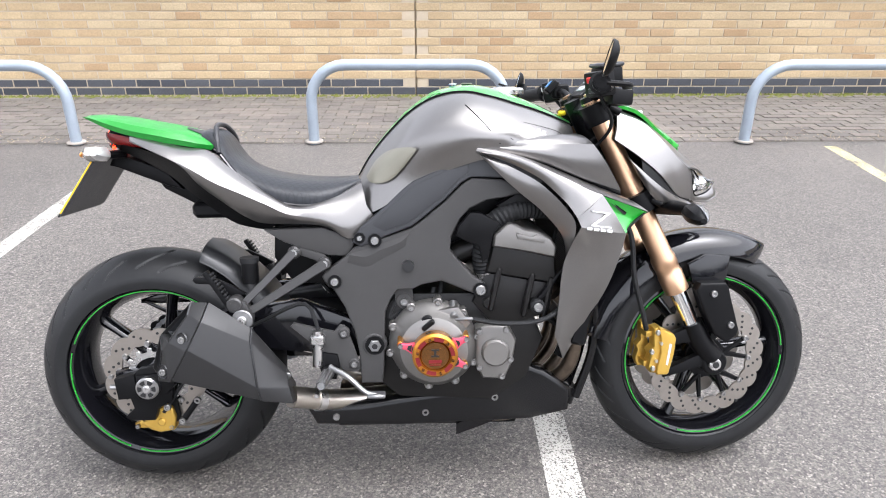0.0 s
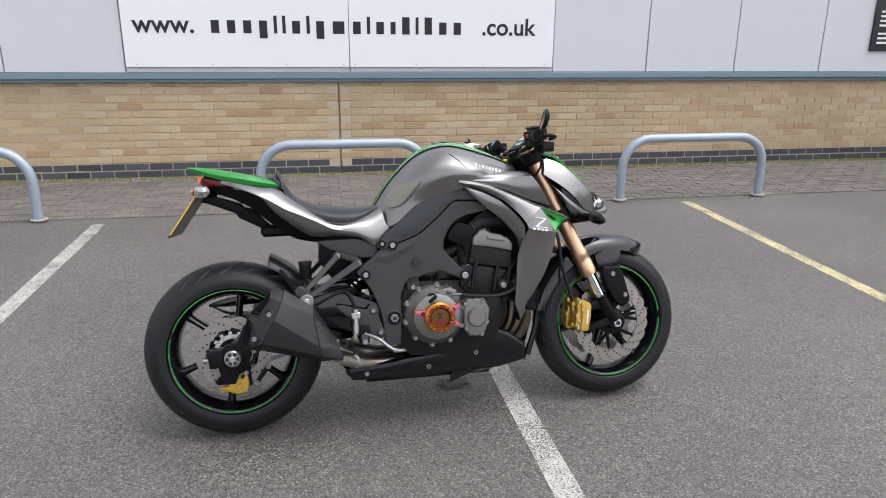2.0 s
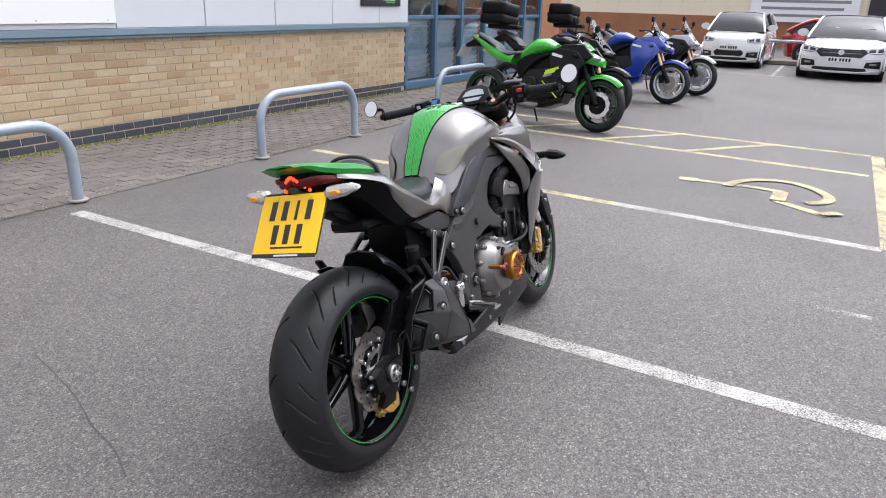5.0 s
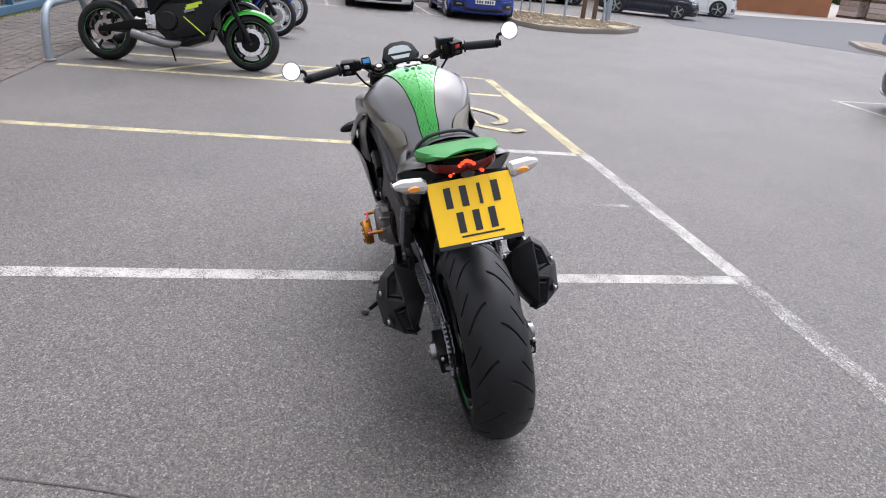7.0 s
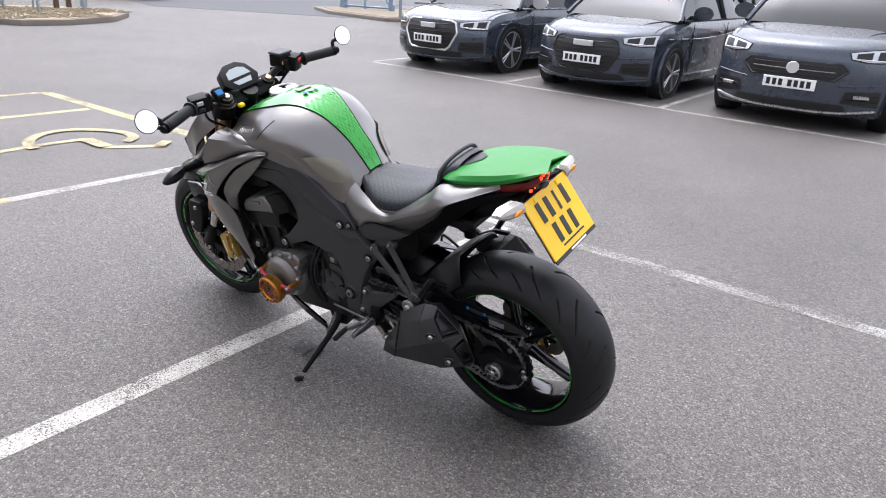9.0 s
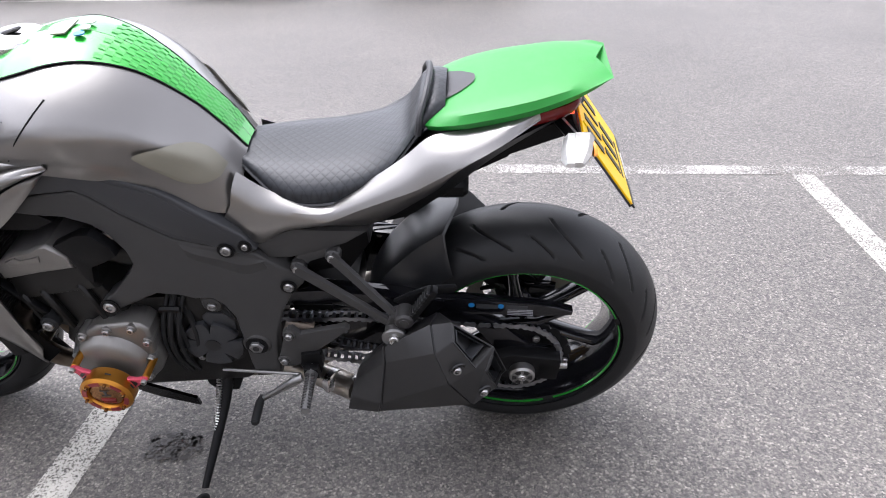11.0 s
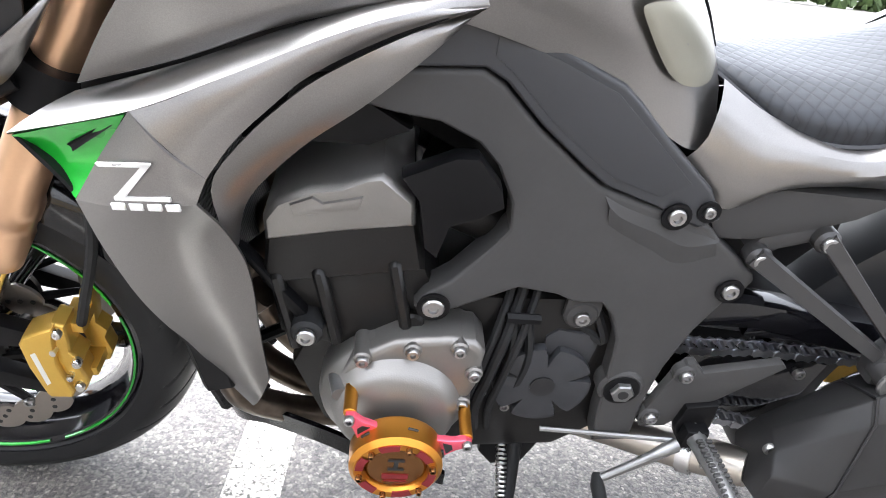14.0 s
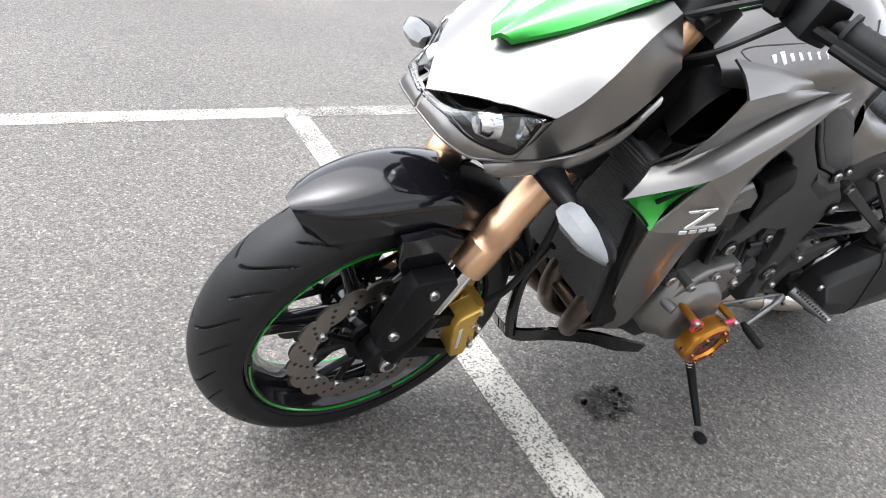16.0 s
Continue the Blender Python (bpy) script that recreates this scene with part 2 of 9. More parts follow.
def curve(points, n):
    """n points along a smooth line through the given ones."""
    p = np.array(points, float)
    if len(p) == 2:
        s = np.linspace(0, 1, n)[:, None]
        return p[0] * (1 - s) + p[1] * s
    d = np.concatenate([[0], np.cumsum(np.linalg.norm(np.diff(p, axis=0), axis=1))])
    m = np.zeros_like(p)
    for i in range(len(p)):
        a, b = max(i - 1, 0), min(i + 1, len(p) - 1)
        m[i] = (p[b] - p[a]) / max(d[b] - d[a], 1e-9)
    out = []
    for s in np.linspace(0, d[-1], n):
        k = min(max(np.searchsorted(d, s) - 1, 0), len(p) - 2)
        h = max(d[k + 1] - d[k], 1e-9)
        u = (s - d[k]) / h
        out.append((2 * u**3 - 3 * u**2 + 1) * p[k] + (u**3 - 2 * u**2 + u) * h * m[k] + (3 * u**2 - 2 * u**3) * p[k + 1] + (u**3 - u**2) * h * m[k + 1])
    return np.array(out)


def tube(points, r, n=10, steps=0, caps=True):
    p = curve(points, steps) if steps else np.array(points, float)
    rs = np.interp(np.linspace(0, 1, len(p)), np.linspace(0, 1, len(r)), r) if isinstance(r, (list, tuple)) else [r] * len(p)
    vs, fs = [], []
    up = None
    for i in range(len(p)):
        t = p[min(i + 1, len(p) - 1)] - p[max(i - 1, 0)]
        t /= np.linalg.norm(t) + 1e-12
        if up is None:
            a = np.array([0, 0, 1.0]) if abs(t[2]) < 0.9 else np.array([1.0, 0, 0])
            up = a - t * a.dot(t)
        up = up - t * up.dot(t)
        up /= np.linalg.norm(up) + 1e-12
        side = np.cross(t, up)
        for k in range(n):
            a = 2 * math.pi * k / n
            vs.append(tuple(p[i] + rs[i] * (math.cos(a) * up + math.sin(a) * side)))
    for i in range(len(p) - 1):
        for k in range(n):
            a, b = i * n + k, i * n + (k + 1) % n
            fs.append((a, a + n, b + n, b))
    if caps:
        fs.append(tuple(range(n)))
        fs.append(tuple(reversed(range((len(p) - 1) * n, len(p) * n))))
    return vs, fs


def revolve(profile, n=32, at=(0, 0, 0), closed=False):
    """A profile of (radius, y) turned about the y axis."""
    vs, fs = [], []
    k = len(profile)
    for i in range(n):
        a = 2 * math.pi * i / n
        for r, y in profile:
            vs.append((at[0] + r * math.cos(a), at[1] + y, at[2] + r * math.sin(a)))
    for i in range(n):
        j = (i + 1) % n
        for q in range(k if closed else k - 1):
            w = (q + 1) % k
            fs.append((i * k + q, i * k + w, j * k + w, j * k + q))
    return vs, fs


def disc_y(x, z, y0, y1, r, n=24, bevel=0.0, at_y=None):
    """A capped round piece across the machine, from y0 (inner) to y1 (outer)."""
    b = bevel * (1 if y1 > y0 else -1)
    prof = [(0.0, y0), (r, y0), (r, y1 - b), (r - abs(bevel), y1), (0.0, y1)] if bevel else [(0.0, y0), (r, y0), (r, y1), (0.0, y1)]
    v, f = revolve(prof, n, (x, 0, z))
    return (v, f) if y1 < y0 else (v, [tuple(reversed(q)) for q in f])


def grid(rows, close_u=False, close_v=False):
    """A net of quads over rows of points."""
    vs = [tuple(p) for r in rows for p in r]
    m, n = len(rows), len(rows[0])
    fs = []
    for i in range(m if close_u else m - 1):
        for j in range(n if close_v else n - 1):
            a, b = i * n + j, i * n + (j + 1) % n
            c, d = ((i + 1) % m) * n + (j + 1) % n, ((i + 1) % m) * n + j
            fs.append((a, b, c, d))
    return vs, fs


def loft(sections, caps=True):
    v, f = grid(sections, close_v=True)
    n = len(sections[0])
    if caps:
        f.append(tuple(reversed(range(n))))
        f.append(tuple(range(len(v) - n, len(v))))
    return v, f


def shell(top, bot, steps=16, across=6, bulge=0.0, thick=0.004, smooth=True):
    """A panel between two lines, bowed outward (along +y) and given thickness."""
    a = curve(top, steps) if smooth else np.array(top, float)
    b = curve(bot, steps) if smooth else np.array(bot, float)
    if not smooth:
        steps = len(a)
    rows = []
    for i in range(steps):
        r = []
        for j in range(across + 1):
            v = j / across
            p = a[i] * (1 - v) + b[i] * v
            p = p + np.array([0, bulge * math.sin(math.pi * v), 0])
            r.append(p)
        rows.append(r)
    inner = [[p - np.array([0, thick, 0]) for p in r] for r in rows]
    o, q = grid(rows), grid(inner)
    k = len(o[0])
    fs = o[1] + [tuple(reversed([i + k for i in f])) for f in q[1]]
    w = across + 1
    rim = [i for i in range(w)] + [i * w + across for i in range(1, steps)] + [(steps - 1) * w + j for j in range(across - 1, -1, -1)] + [i * w for i in range(steps - 2, 0, -1)]
    for i in range(len(rim)):
        u, v = rim[i], rim[(i + 1) % len(rim)]
        fs.append((v, u, u + k, v + k))
    return o[0] + q[0], fs


def part(name, geo, material, parent=None, label="", angle=38, fix=True):
    """One mesh object under a thing or a part."""
    me = bpy.data.meshes.new(name)
    me.from_pydata(geo[0], [], geo[1])
    if fix:
        bm = bmesh.new()
        bm.from_mesh(me)
        bmesh.ops.remove_doubles(bm, verts=bm.verts[:], dist=1e-5)
        bmesh.ops.recalc_face_normals(bm, faces=bm.faces[:])
        bm.to_mesh(me)
        bm.free()
    me.materials.append(material)
    me.shade_smooth()
    me.set_sharp_from_angle(angle=radians(angle))
    ob = new(name, me)
    if parent:
        ob.parent = parent
    if label:
        ob["label"] = label
    return ob


def share(name, source, parent, m=None):
    """Another part on the same mesh."""
    ob = new(name, source.data)
    ob.parent = parent
    if m is not None:
        ob.matrix_basis = m
    return ob


def thing(name, label, category, group="", kind="", at=None):
    ob = new(name)
    if at is not None:
        ob.matrix_basis = at
    return tagged(ob, label, category, group, kind)


# ---- ground and markings ----
tagged(part("ground", grid([[(x, y, 0.0) for x in (-400, -40, -8, 0, 8, 20, 60, 400)] for y in (-400, -60, -12, -4, 0, 4, 12, 60, 400)]), ASPHALT),
       "grey worn asphalt car park surface with stone chippings", "ground", kind="structure")


def strip_line(name, x0, y0, x1, y1, w, material, label, z=0.0015):
    d = Vector((x1 - x0, y1 - y0, 0)).normalized()
    s = Vector((-d.y, d.x, 0)) * w / 2
    a, b = Vector((x0, y0, z)), Vector((x1, y1, z))
    n = max(2, int((b - a).length / 0.5))
    rows = []
    for i in range(n + 1):
        p = a.lerp(b, i / n)
        j = 0.004 * math.sin(i * 2.3 + x0)
        rows.append([p - s * (1 + j), p + s * (1 - j)])
    return tagged(part(name, grid(rows), material), label, "road marking", kind="structure")


WL, YL = "worn white painted parking bay line on asphalt", "worn yellow painted disabled bay line on asphalt"
strip_line("bay_line", 1.055, 3.12, 1.025, -1.53, 0.095, WHITE_LINE, WL)
strip_line("bay_line", -1.36, 3.15, -1.30, -1.53, 0.095, WHITE_LINE, WL)
strip_line("bay_edge_line", -5.0, -1.58, 1.08, -1.58, 0.10, GHOST_LINE, "faded white line along the open end of the bays")
strip_line("bay_edge_line", 1.08, -1.58, 3.30, -1.55, 0.10, WHITE_LINE, WL)
strip_line("bay_line", 3.53, 3.2, 3.36, 0.2, 0.09, YELLOW_LINE, YL)
strip_line("bay_line", 3.36, 0.2, 3.30, -1.48, 0.09, WHITE_LINE, WL)
strip_line("bay_edge_line", 3.31, -1.53, 6.66, -1.50, 0.11, YELLOW_LINE, YL)
strip_line("bay_line", 5.92, 3.2, 5.60, -1.42, 0.09, YELLOW_LINE, YL)
strip_line("bay_line", 6.86, 3.2, 6.66, -1.44, 0.09, YELLOW_LINE, YL)
for x0, y0, x1, y1 in ((5.66, 0.25, 6.72, -0.55), (5.74, 1.2, 6.78, 0.4), (5.82, 2.3, 6.84, 1.5)):
    strip_line("hatch_line", x0, y0, x1, y1, 0.08, YELLOW_LINE, YL, 0.0035)
symbol = thing("wheelchair_symbol", "worn yellow wheelchair symbol painted on asphalt", "road marking", kind="structure")


def ribbon(pts, w, z=0.004, n=24):
    p = curve([(x, y, z) for x, y in pts], n)
    rows = []
    for i in range(n):
        t = p[min(i + 1, n - 1)] - p[max(i - 1, 0)]
        s = np.array([-t[1], t[0], 0]) / (np.linalg.norm(t) + 1e-9) * w / 2
        rows.append([p[i] - s, p[i] + s])
    return grid(rows)


def stroke(name, pts, w, z):
    """Straight painted strokes that meet in square corners."""
    geos = []
    for (x0, y0), (x1, y1) in zip(pts, pts[1:]):
        d = Vector((x1 - x0, y1 - y0, 0)).normalized()
        q = Vector((-d.y, d.x, 0)) * w / 2
        a, b = Vector((x0, y0, z)) - d * w * 0.4, Vector((x1, y1, z)) + d * w * 0.4
        geos.append(([tuple(a - q), tuple(b - q), tuple(b + q), tuple(a + q)], [(0, 1, 2, 3)]))
        z += 0.001
    return part(name, join(*geos), YELLOW_LINE, symbol)


stroke("head_stroke", [(4.475, -0.06), (4.485, -0.12)], 0.12, 0.0065)
stroke("back_stroke", [(4.475, -0.06), (4.52, -0.42), (4.49, -0.80)], 0.075, 0.004)
part("wheel_stroke", ribbon([(4.42, -0.41), (4.58, -0.44), (4.74, -0.53), (4.85, -0.70), (4.85, -0.88), (4.74, -1.02), (4.56, -1.13), (4.40, -1.15), (4.28, -1.10), (4.21, -1.00)], 0.085, 0.009), YELLOW_LINE, symbol)
stroke("seat_stroke", [(4.42, -0.81), (4.20, -0.81)], 0.11, 0.012)
stroke("leg_stroke", [(4.15, -0.82), (3.93, -1.13)], 0.085, 0.0045)
stroke("foot_stroke", [(3.94, -1.13), (4.00, -1.21)], 0.085, 0.0145)
# bays on the far side of the lane
strip_line("bay_edge_line", 6.72, -6.42, -9.0, -6.20, 0.08, WHITE_LINE, WL)
for x in (6.66, 4.20, 1.95, -0.50, -2.95):
    strip_line("bay_line", x, -6.40 + 0.012 * (6.7 - x), x + 0.02, -11.2, 0.08, WHITE_LINE, WL)
strip_line("bay_edge_line", 14.9, -4.6, 16.3, 3.8, 0.08, WHITE_LINE, WL)
for y0 in (-4.45, -2.05, 0.4, 2.9):
    strip_line("bay_line", 14.9 + 0.167 * (y0 + 4.6), y0, 19.3, y0 + 0.1, 0.08, WHITE_LINE, WL)
# oil stain and tyre-dark spots are damp, dark binder
DAMP = mat("damp_oil_stain", (0.035, 0.031, 0.029), 0.45, var=0.4, scale=60, bump=0.9, bscale=140)


def blotch(name, x, y, r, seed, label):
    rnd = random.Random(seed)
    vs, fs = [], []
    for i in range(150):
        a, d = rnd.uniform(0, 6.28), r * math.sqrt(rnd.random()) * rnd.uniform(0.6, 1)
        s = rnd.uniform(0.003, 0.009)
        px, py = x + d * math.cos(a) * 1.2, y + d * math.sin(a) * 0.9
        k = len(vs)
        m = rnd.randint(5, 7)
        vs += [(px + s * rnd.uniform(0.6, 1.3) * math.cos(2 * math.pi * q / m), py + s * rnd.uniform(0.6, 1.3) * math.sin(2 * math.pi * q / m), 0.003 + 0.001 * (i % 3)) for q in range(m)]
        fs.append(tuple(range(k, k + m)))
    return tagged(part(name, (vs, fs), DAMP, fix=False), label, "stain", kind="structure")


CRACK = mat("dusty_crack", srgb(78, 75, 73), 0.95, var=0.4, scale=40)
blotch("oil_stain", 0.815, 0.19, 0.070, 3, "dark damp oil stain soaked into the asphalt")

tagged(part("surface_joint", ribbon([(-0.20, 1.48), (-0.24, 1.30), (-0.30, 1.07), (-0.38, 0.85), (-0.42, 0.69), (-0.49, 0.53)], 0.005, 0.003, 40), CRACK), "fine dark crack along a joint in the asphalt", "crack", kind="structure")
strip_line("old_line", 2.11, -1.07, 2.10, -1.42, 0.05, GHOST_LINE, "faint leftover white paint line on asphalt")

# ---- block paving along the building ----
tagged(part("pavement", box(-14, 13.9, 3.36, 4.98, -0.05, 0.004), JOINT_SAND), "brown concrete block paving along the building", "pavement", kind="structure")
pavement = bpy.data.objects["pavement"]
paver_mesh = None
far_v, far_f = [], []
rnd = random.Random(11)
count = 0
for j in range(16):
    for i in range(-68, 68):
        x, y = i * 0.202 + (0.101 if j % 2 else 0), 3.372 + j * 0.1015
        near = -1.7 < x < 2.5 and j < 14
        h = rnd.uniform(0.008, 0.014)
        g = box(-0.098, 0.098, -0.0485, 0.0485, -0.03, 0, 0.004)
        if near and count < 300:
            if paver_mesh is None:
                paver_mesh = part("paver", g, PAVER, pavement)
                ob = paver_mesh
            else:
                ob = share("paver", paver_mesh, pavement)
            ob.matrix_basis = pose(x, y, h, rnd.uniform(-0.6, 0.6), rnd.uniform(-0.5, 0.5), rnd.uniform(-0.6, 0.6))
            count += 1
        else:
            k = len(far_v)
            q = [(-0.097, -0.0475), (0.097, -0.0475), (0.097, 0.0475), (-0.097, 0.0475)]
            far_v += [(x + a, y + b, 0.0) for a, b in q] + [(x + a * 0.96, y + b * 0.93, h) for a, b in q]
            far_f += [(k + 4, k + 5, k + 6, k + 7)] + [(k + a, k + (a + 1) % 4, k + 4 + (a + 1) % 4, k + 4 + a) for a in range(4)]
ob = part("pavers", (far_v, far_f), PAVER_FAR, pavement, angle=20, fix=False)
ob["kind"] = "stuff"
# moss and grit at the foot of the wall
mv, mf = [], []
for i in range(2600):
    x, y = rnd.uniform(-9, 11), 4.97 - abs(rnd.gauss(0, 0.05))
    s, h = rnd.uniform(0.005, 0.018), rnd.uniform(0.006, 0.022)
    k = len(mv)
    mv += [(x - s, y - s, 0.008), (x + s, y - s * 0.7, 0.008), (x + s * 0.6, y + s, 0.008), (x - s * 0.8, y + s, 0.008), (x, y, 0.012 + h)]
    mf += [(k, k + 1, k + 4), (k + 1, k + 2, k + 4), (k + 2, k + 3, k + 4), (k + 3, k, k + 4)]
tagged(part("moss", (mv, mf), MOSS, fix=False), "green moss and grit along the foot of the wall", "moss", kind="stuff")
# pale grit along the paving's edge
gv, gf = [], []
for i in range(1500):
    x, y = rnd.uniform(-4, 8), 3.36 + abs(rnd.gauss(0, 0.18)) - 0.05
    s = rnd.uniform(0.002, 0.007)
    k = len(gv)
    z = 0.012
    gv += [(x - s, y - s, z), (x + s, y - s * 0.7, z), (x, y + s, z), (x, y, z + s)]
    gf += [(k, k + 1, k + 3), (k + 1, k + 2, k + 3), (k + 2, k, k + 3)]
tagged(part("loose_grit", (gv, gf), GRAVEL, fix=False), "pale loose grit scattered on the paving", "grit", kind="stuff")

# ---- showroom wall ----
WY, X0, X1 = 5.0, -14.0, 7.84
wall = tagged(part("wall_north", join(box(X0, 0.548, WY - 0.009, WY + 0.3, 0, 0.955), box(0.568, X1, WY - 0.009, WY + 0.3, 0, 0.955), box(0.548, 0.568, WY + 0.03, WY + 0.3, 0, 0.955)), MORTAR),
              "low buff brick wall with a blue brick plinth", "wall", kind="structure")
COURSE, LENGTH = 0.0745, 0.2255
brick_src, blue_src = None, None
bv, bf = [], []
count = 0


def brick_geo(l, h):
    return box(-l / 2, l / 2, -0.016, 0.02, -h / 2, h / 2, 0.003)


def add_flat(vs, fs, x, y, z, l, h):
    k = len(vs)
    q = [(-l / 2, -h / 2), (l / 2, -h / 2), (l / 2, h / 2), (-l / 2, h / 2)]
    vs += [(x + a, y + 0.02, z + b) for a, b in q] + [(x + a * 0.985, y - 0.014, z + b * 0.95) for a, b in q]
    fs += [(k + 4, k + 5, k + 6, k + 7)] + [(k + a, k + (a + 1) % 4, k + 4 + (a + 1) % 4, k + 4 + a) for a in range(4)]


for c in range(13):
    z = 0.012 + COURSE * (c + 0.5)
    if z > 0.96:
        break
    for i in range(-64, 36):
        x = i * LENGTH + (LENGTH / 2 if c % 2 else 0) + 0.44
        l = 0.2145
        if x - l / 2 < X0 or x + l / 2 > X1 + 0.06:
            continue
        if abs(x - 0.558) < 0.02:
            continue
        blue = c < 2
        y = WY + rnd.uniform(-0.0015, 0.0015)
        if blue and -1.9 < x < 4.6:
            if blue_src is None:
                ob = blue_src = part("brick", brick_geo(l, 0.063), BLUE_BRICK, wall)
            else:
                ob = share("brick", blue_src, wall)
            ob.matrix_basis = pose(x, y, z)
        elif not blue and -1.9 < x < 4.2 and count < 295:
            if brick_src is None:
                ob = brick_src = part("brick", brick_geo(l, 0.063), BRICK, wall)
            else:
                ob = share("brick", brick_src, wall)
            ob.matrix_basis = pose(x, y, z, rnd.uniform(-0.4, 0.4), 0, rnd.uniform(-0.3, 0.3))
            count += 1
        elif not blue:
            add_flat(bv, bf, x, y, z, l, 0.063)
ob = part("bricks", (bv, bf), BRICK_FAR, wall, angle=20, fix=False)
ob["kind"] = "stuff"
bv, bf = [], []
for c in range(2):
    for i in range(-64, 36):
        x = i * LENGTH + (LENGTH / 2 if c % 2 else 0) + 0.44
        if not (-1.9 < x < 4.6) and X0 < x < X1:
            add_flat(bv, bf, x, WY, 0.012 + COURSE * (c + 0.5), 0.2145, 0.063)
BLUE_FAR = make_piece("blue_brick_joined", BLUE_TONES, 0.6, 60, 0.4, False)
ob = part("plinth_bricks", (bv, bf), BLUE_FAR, wall, angle=20, fix=False)
ob["kind"] = "stuff"
# flashing under the cladding
tagged(part("trim", join(box(X0, X1 + 0.02, WY - 0.06, WY + 0.02, 0.955, 0.985, 0.004), box(X0, X1 + 0.02, WY - 0.085, WY, 0.985, 1.05, 0.006)), TRIM),
       "blue-grey metal flashing below the cladding", "trim", kind="structure")
clad = thing("wall_cladding", "pale grey flat metal cladding panels on the showroom", "wall", kind="structure")
part("backing", box(X0, X1, WY + 0.01, WY + 0.3, 1.05, 3.6), TRIM, clad)
seams = [X0, -11.1, -8.95, -6.8, -4.66, -2.53, -1.46, 0.68, 2.82, 3.89, 4.95, 6.02, 7.08, X1]
for a, b in zip(seams, seams[1:]):
    for z0, z1 in ((1.052, 3.1), (3.108, 3.6)):
        part("panel", box(a + 0.004, b - 0.004, WY - 0.075, WY, z0, z1, 0.004), CLADDING, clad)

# big white fascia sign with a web address
sign = thing("fascia_sign", "large white sign board with black lettering on the cladding", "sign")
part("board", join(box(-1.45, 0.672, WY - 0.1, WY - 0.077, 1.10, 2.35, 0.003), box(0.678, 2.81, WY - 0.1, WY - 0.077, 1.10, 2.35, 0.003)), SIGN_WHITE, sign)
for x in (-1.35, -0.65, 0.05, 0.61, 0.73, 1.35, 2.05, 2.72):
    part("rivet", disc_y(x, 1.125, WY - 0.095, WY - 0.104, 0.006, 8), GALV, sign)


def lettering(name, text, x, z, size, material, parent, y, flip=1):
    """Words in the built-in font, facing the lane."""
    fc = bpy.data.curves.new(name, "FONT")
    fc.body, fc.size, fc.extrude, fc.offset = text, size, 0.0015, size * 0.016
    tmp = bpy.data.objects.new(name, fc)
    scene.collection.objects.link(tmp)
    bpy.context.view_layer.update()
    me = bpy.data.meshes.new_from_object(tmp.evaluated_get(bpy.context.evaluated_depsgraph_get()))
    scene.collection.objects.unlink(tmp)
    bpy.data.objects.remove(tmp)
    me.materials.clear()
    me.materials.append(material)
    ob = new(name, me)
    ob.parent = parent
    ob.matrix_basis = pose(x, y, z, 90, 0, 0)
    return ob


# the words that can be lettered, and plain bars for the name between them
base_z, xh, asc = 1.42, 0.118, 0.165
lettering("letters", "www.", -1.35, base_z, 0.236, SIGN_BLACK, sign, WY - 0.102)
lettering("letters", ".co.uk", 2.03, base_z, 0.236, SIGN_BLACK, sign, WY - 0.102)
x = -0.66
for ch in "coepllelpmolorbikes":
    w = {"l": 0.050, "i": 0.046, "m": 0.178, "r": 0.078}.get(ch, 0.118)
    top = asc if ch in "lbki" else xh
    low = -0.048 if ch in "pg" else 0.0
    part("bar", box(x + w * 0.18, x + w * 0.82, WY - 0.1035, WY - 0.0995, base_z + low, base_z + top, 0.001), SIGN_BLACK, sign)
    x += w + 0.032

# dark information board
board = thing("information_board", "small dark board with pale printed lines on the cladding", "sign")
part("panel", box(6.63, 7.60, WY - 0.1, WY - 0.077, 1.28, 2.1, 0.004), SIGN_DARK, board)
for k, (w, z) in enumerate(((0.22, 1.36), (0.2, 1.41), (0.16, 1.46), (0.26, 1.55), (0.24, 1.60), (0.2, 1.65), (0.3, 1.70))):
    part("bar", box(6.70, 6.70 + w, WY - 0.103, WY - 0.099, z, z + 0.022), SIGN_WHITE, board)
part("emblem", box(7.15, 7.45, WY - 0.103, WY - 0.099, 1.36, 1.40), SIGN_WHITE, board)
part("emblem", box(7.2, 7.47, WY - 0.103, WY - 0.099, 1.42, 1.46), SIGN_GREEN, board)
part("emblem", box(7.22, 7.45, WY - 0.103, WY - 0.099, 1.325, 1.345), SIGN_GREEN, board)

# ---- glazed shopfront ----
tagged(part("wall_showroom_inside", join(box(7.7, 13.9, 7.4, 7.6, 0, 4), box(7.7, 13.9, 5.2, 7.5, -0.02, 0.02), box(7.84, 13.9, 5.0, 7.6, 3.6, 4.2)), DARK_IN),
       "dim showroom interior behind the glass", "wall", kind="structure")
front = thing("window_shopfront", "blue-framed shop window with closed grey-blue slatted blinds", "window", kind="structure")
part("window_sill", box(7.86, 13.3, WY - 0.03, WY + 0.1, 0.02, 0.14, 0.008), BLUE_FRAME, front)
for x in (7.90, 8.80, 9.70, 10.6, 11.5, 12.4, 13.25):
    part("mullion", box(x - 0.04, x + 0.04, WY - 0.02, WY + 0.08, 0.12, 3.6, 0.006), BLUE_FRAME, front)
for z in (1.12, 2.3):
    part("transom", box(7.92, 13.2, WY, WY + 0.07, z - 0.03, z + 0.03, 0.005), BLUE_FRAME, front)
